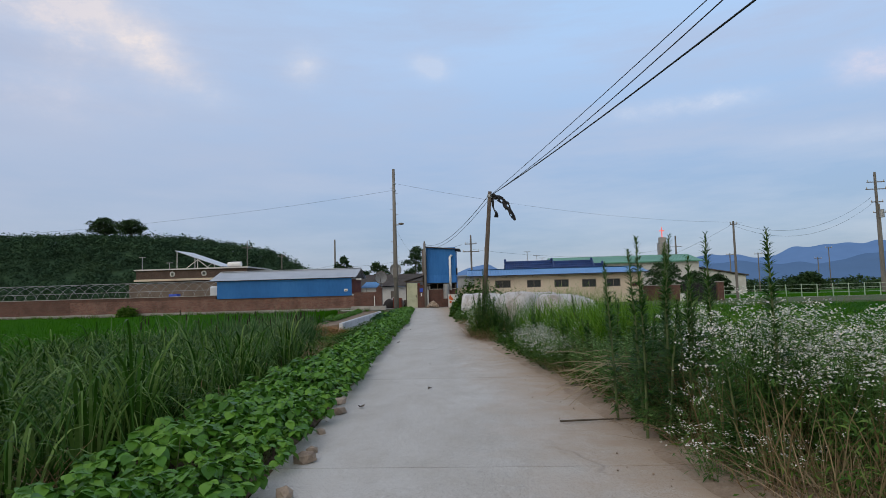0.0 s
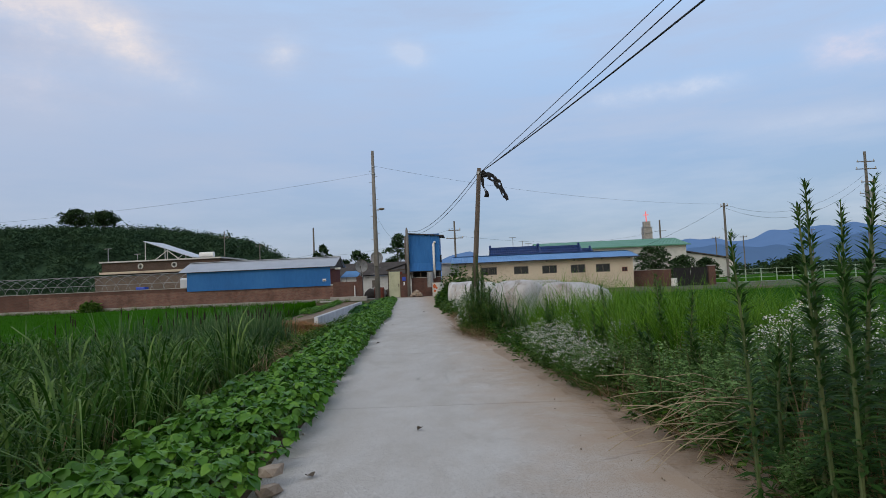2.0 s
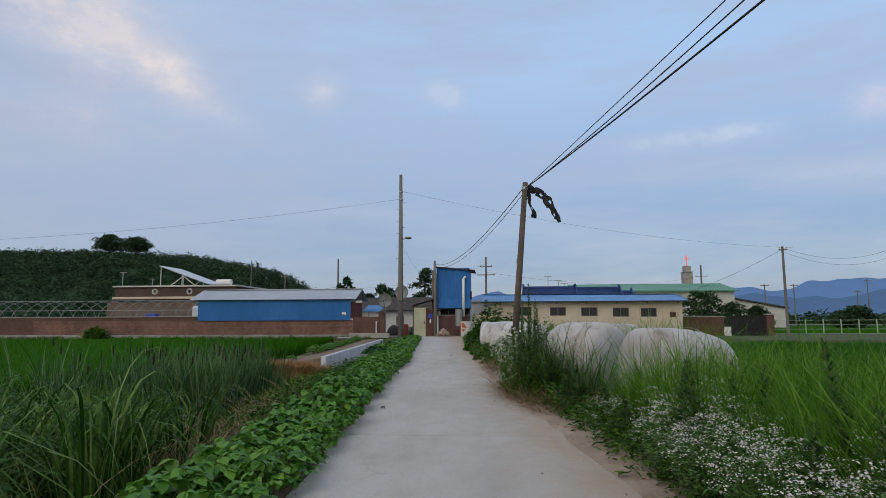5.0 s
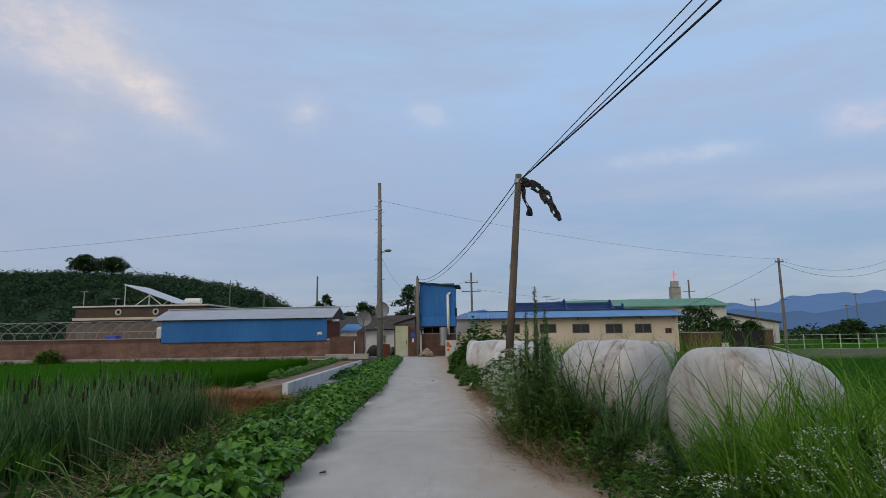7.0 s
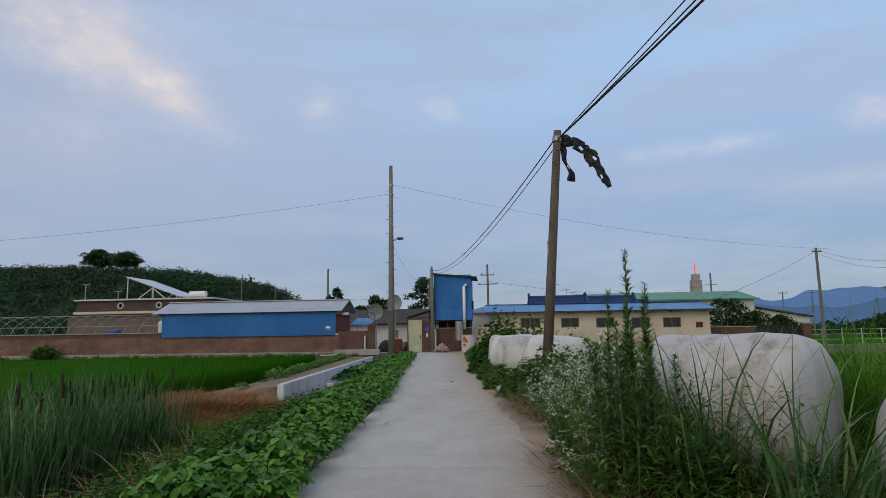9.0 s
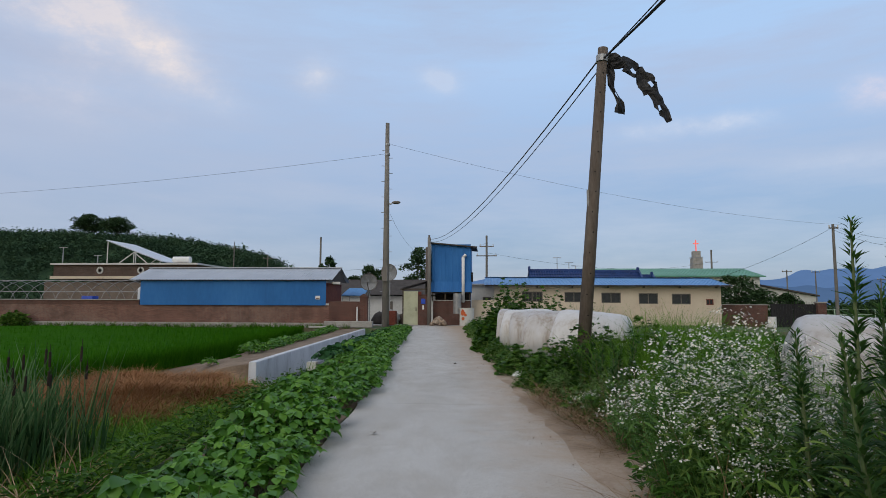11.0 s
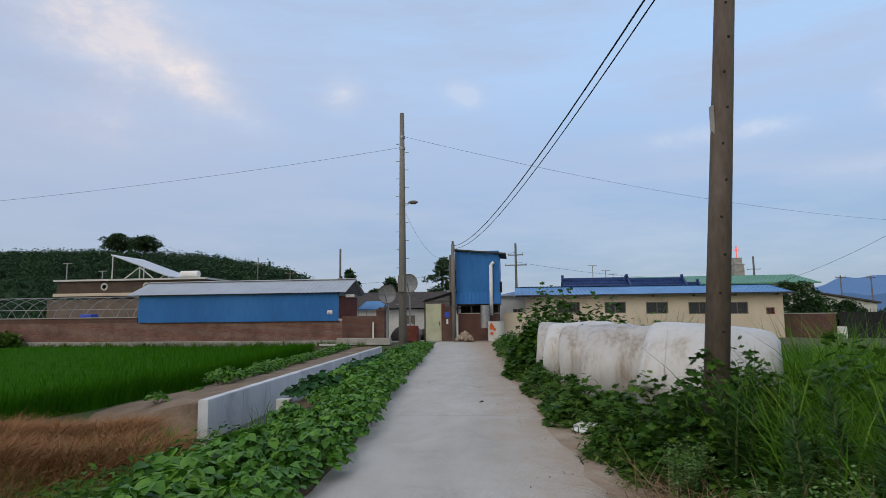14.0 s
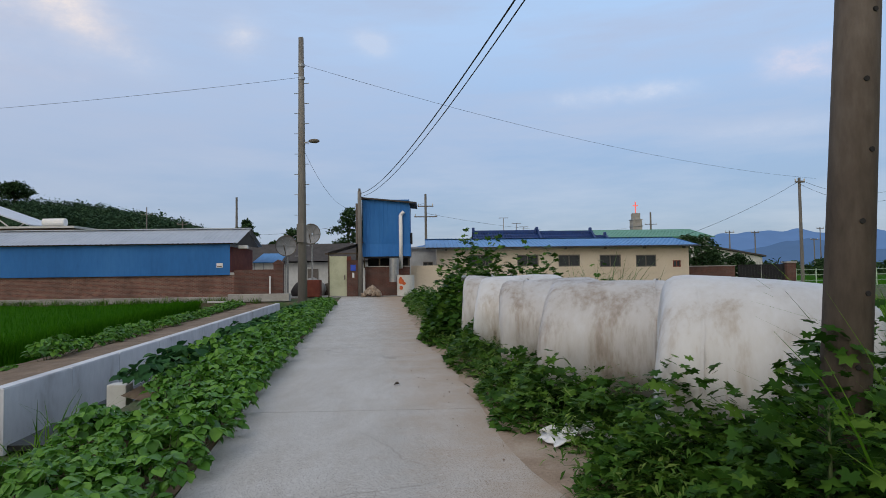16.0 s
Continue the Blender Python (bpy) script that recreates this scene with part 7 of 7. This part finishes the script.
def vine(cx_, cy_, rx_, ry_, h, k, smin, smax):
    a, q = rng.uniform(0, 6.28, k), np.sqrt(rng.rand(k))
    x, y = cx_ + rx_ * q * np.cos(a), cy_ + ry_ * q * np.sin(a)
    lump = 0.75 + 0.25 * np.sin(x * 5.1 + 1.3) * np.cos(y * 4.3) + 0.2 * np.sin(x * 11 + y * 9)
    z = np.maximum(0.04, h * (1 - q ** 2.4) * lump) * (0.25 + 0.75 * rng.rand(k) ** 0.45)
    sets.append(strew(LEAF_PALM, np.stack([x, y, z], -1), rng.uniform(smin, smax, k), rng.uniform(-0.9, 0.3, k), rng.uniform(-0.4, 0.4, k), rng.uniform(0, 6.28, k)))


for args in ((1.2, 29.0, 1.0, 1.0, 1.25, 3000, 0.035, 0.078), (0.72, 29.9, 0.75, 0.8, 0.85, 1700, 0.035, 0.075), (2.0, 29.1, 1.0, 0.7, 1.25, 2200, 0.035, 0.078), (0.3, 32.0, 0.7, 0.6, 0.7, 500, 0.05, 0.10), (3.0, 30.2, 1.3, 0.9, 0.9, 900, 0.05, 0.10), (1.3, 28.4, 0.8, 0.8, 0.75, 900, 0.045, 0.10), (1.75, 29.5, 1.0, 0.4, 1.3, 1800, 0.035, 0.078), (0.55, 31.3, 0.5, 0.7, 0.6, 600, 0.045, 0.09),
             (2.3, 28.4, 1.0, 0.8, 1.35, 1700, 0.035, 0.08), (3.6, 28.9, 1.0, 0.8, 1.2, 900, 0.04, 0.08), (0.1, 33.2, 0.5, 1.5, 0.55, 800, 0.05, 0.11), (-0.2, 36.3, 0.5, 1.8, 0.7, 900, 0.05, 0.11), (-0.35, 39.7, 0.75, 2.0, 1.15, 900, 0.06, 0.12), (-0.15, 43, 0.9, 2.4, 1.5, 1200, 0.06, 0.12),
             (0.45, 46.6, 1.5, 2.3, 2.2, 2400, 0.06, 0.12), (0.3, 40.6, 1.3, 1.6, 2.5, 3600, 0.06, 0.12), (-0.4, 40.2, 0.8, 1.8, 1.7, 1800, 0.06, 0.12), (1.6, 40.6, 1.2, 1.4, 2.2, 2000, 0.06, 0.12), (-0.7, 50, 1.0, 3.0, 1.1, 1100, 0.06, 0.12), (-1.0, 55, 1.0, 3.5, 0.95, 1100, 0.06, 0.12), (-1.4, 60.5, 1.0, 3.5, 0.8, 800, 0.06, 0.12), (2.2, 45.5, 2.0, 2.4, 1.75, 1400, 0.06, 0.12),
             (3.0, 40.6, 1.5, 1.3, 1.65, 800, 0.06, 0.12), (1.6, 22.6, 0.6, 1.0, 0.55, 350, 0.05, 0.09), (1.2, 26.9, 0.8, 1.3, 0.6, 600, 0.05, 0.09)):
    vine(*args)
tagged(new("hop_vines", mesh_np("hop_vines", *joined(*sets), m_hop)), "sprawling hop vines with lobed green leaves over the bank", "vines", "", "stuff")
k = 1300
y = rng.uniform(29, 62, k)
x = along(FOOT, y) + 0.02 + 1.1 * rng.rand(k)
leaf_bank(rng, x, y, 0 * x, rng.uniform(0.15, 0.55, k), LEAF_LANCE, 0.06, 0.14, 22, m_weed, "bank_weeds", "dense green weeds at the foot of the bales")
k = 260
y = rng.uniform(31, 62, k)
x = along(FOOT, y) + 2.2 + 3.0 * rng.rand(k)
v1, f1 = clumps(rng, x, y, np.minimum(ground_z(x, y), 0), 12, 0.9, 1.5, 0.012, 0.022, (0.05, 0.3), (0.1, 0.7), 5, 0.15)
tagged(new("bale_grass", mesh_np("bale_grass", v1, f1, m_grass)), "rank green grass behind the bales", "grass", "", "stuff")
# weeds along the far wall and a dark bush before it
k = 420
x = rng.uniform(-58, -10.5, k)
v1, f1 = clumps(rng, x, np.full(k, 62.2) + rng.uniform(-0.5, 0.2, k), np.full(k, -0.1), 10, 0.3, 0.65, 0.02, 0.035, (0.1, 0.5), (0.1, 0.6), 3, 0.15)
tagged(new("wall_weeds", mesh_np("wall_weeds", v1, f1, m_weed)), "rough green weeds along the foot of the brick wall", "weeds", "", "stuff")
bu = empty("wall_bush", -36.6, 61.9, -0.1, 0, "rounded dark green bush against the brick wall", "bush")
v, f = crowns(rng, np.array([0.0, 0.5, -0.5]), np.zeros(3), np.array([0.5, 0.4, 0.4]), np.array([0.8, 0.6, 0.6]), np.array([0.85, 0.7, 0.7]), 260, 0.3)
part("foliage", mesh_np("foliage", v, f, m_weed), m_weed, bu)
part("stem", C((0, 0, -0.1), (0, 0, 0.5), 0.06, seg=6), m_bark, bu)


# ---- small things ----
def stone(x, y, r, seed, z=0.0, flat=0.7, label="rough brown field stone at the road edge"):
    rr = random.Random(seed)
    bm = bmesh.new()
    bmesh.ops.create_icosphere(bm, subdivisions=1, radius=r)
    off = Vector((rr.uniform(0, 9), rr.uniform(0, 9), 0))
    for v in bm.verts:
        v.co = Vector((v.co.x * 1.15, v.co.y, v.co.z * flat)) * (1 + 0.6 * noise.noise(v.co * (1.5 / r) + off))
    return thing("stone", bm, m_stone, label, "stone", pose(x, y, z + r * flat * 0.62, rr.uniform(-8, 8), rr.uniform(-8, 8), rr.uniform(0, 360)), "stones at the road edge")


for i, (x, y, r, z) in enumerate(((-0.59, 7.55, 0.10, 0.0), (-0.62, 7.72, 0.095, 0.09), (-0.37, 5.40, 0.085, 0.0), (-0.39, 5.72, 0.06, 0.0), (-0.52, 6.5, 0.055, 0.0), (-0.21, 4.45, 0.07, 0.0), (2.35, 17.9, 0.07, 0.02), (1.1, 20.2, 0.06, 0.02), (-2.25, 23.2, 0.05, 0.0))):
    stone(x, y, r, 30 + i, z)
pr_ = random.Random(31)
bm = bmesh.new()
for i in range(220):
    y_ = pr_.uniform(2, 40)
    u_ = pr_.random()
    x_ = float(along(LEFT, y_)) + pr_.uniform(0.02, 0.12) if u_ < 0.2 else float(along(RIGHT, y_)) + pr_.gauss(-0.25, 0.28)
    r = bmesh.ops.create_icosphere(bm, subdivisions=1, radius=pr_.uniform(0.004, 0.010), matrix=Matrix.Translation((x_, y_, 0.012)))
thing("road_grit", bm, m_stone, "loose grit and small pebbles on the road", "grit", kind="stuff")
sk = thing("stick", C((2.05, 6.85, 0.025), (2.95, 6.95, 0.03), 0.012, 0.007, seg=6), m_bark, "thin dry brown stick lying on the road", "stick")
for x, y, a, s in ((-0.35, 7.9, 40, 1.0), (0.1, 12.6, 10, 0.8), (-1.4, 18.6, 70, 0.9), (-1.87, 25.2, 20, 0.9), (-1.39, 34.2, 100, 0.8), (0.4, 9.4, 150, 0.7)):
    bm = bmesh.new()
    tv, tf = LEAF_OVATE
    vs = [bm.verts.new((p[0] * 0.10 * s, p[1] * 0.10 * s, p[2] * 0.05 + abs(p[0]) * 0.05 + 0.02)) for p in tv]
    for q in tf:
        bm.faces.new([vs[i] for i in q])
    thing("dead_leaf", bm, m_bark, "curled brown dead leaf on the concrete", "leaf", pose(x, y, 0.0, 0, 0, a), "dead leaves on the road")


def rag(name, x, y, z, sx, sy, sz, seed, label, category, mat=m_bale, rz=0):
    """A crumpled thin plastic sheet."""
    bm = bmesh.new()
    off = Vector((seed * 1.7, seed * 0.9, 0))
    k = 18
    vs = [[bm.verts.new((sx * (i / k - 0.5) * (1 + 0.3 * noise.noise(Vector((i * 0.5, j * 0.2, 1)) + off)), sy * (j / k - 0.5) * (1 + 0.35 * noise.noise(Vector((i * 0.2, j * 0.5, 4)) + off)),
                         sz * (0.5 + 0.9 * noise.noise(Vector((i * 0.36, j * 0.36, 7)) + off)) * (1 - (2 * i / k - 1) ** 4))) for j in range(k + 1)] for i in range(k + 1)]
    for i in range(k):
        for j in range(k):
            bm.faces.new((vs[i][j], vs[i + 1][j], vs[i + 1][j + 1], vs[i][j + 1]))
    g = bmesh.ops.extrude_face_region(bm, geom=bm.faces[:])
    bmesh.ops.translate(bm, verts=[v for v in g["geom"] if isinstance(v, bmesh.types.BMVert)], vec=(0, 0, -0.006))
    return thing(name, bm, mat, label, category, pose(x, y, z, 0, 0, rz), smooth=True)


rag("plastic_bag", 0.30, 31.2, 0.06, 0.62, 0.40, 0.11, 2, "crumpled white plastic feed bag with a blue print", "bag", m_white, 12)
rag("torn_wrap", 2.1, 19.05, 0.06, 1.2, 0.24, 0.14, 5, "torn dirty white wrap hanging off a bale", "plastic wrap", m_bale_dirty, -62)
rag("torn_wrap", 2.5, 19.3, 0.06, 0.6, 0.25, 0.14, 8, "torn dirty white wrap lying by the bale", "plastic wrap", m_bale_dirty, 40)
rag("mulch_film", -2.85, 26.5, 0.05, 0.35, 1.4, 0.04, 4, "black mulch film lying on the planting bed", "mulch film", m_black, 5)
thing("foam_block", B(-2.9, 26.9, 0.13, 0.28, 0.18, 0.11, 0.015, 18), m_white, "broken white foam block among the bean plants", "foam block")
thing("foam_block", B(-2.75, 25.6, 0.14, 0.26, 0.18, 0.06, 0.01, -25), m_white, "flat white foam scrap among the bean plants", "foam block")
thing("field_board", B(-12.3, 60.6, 0.08, 2.0, 0.3, 0.1, 0.01, 4), m_offwhite, "pale board lying at the end of the field", "board")
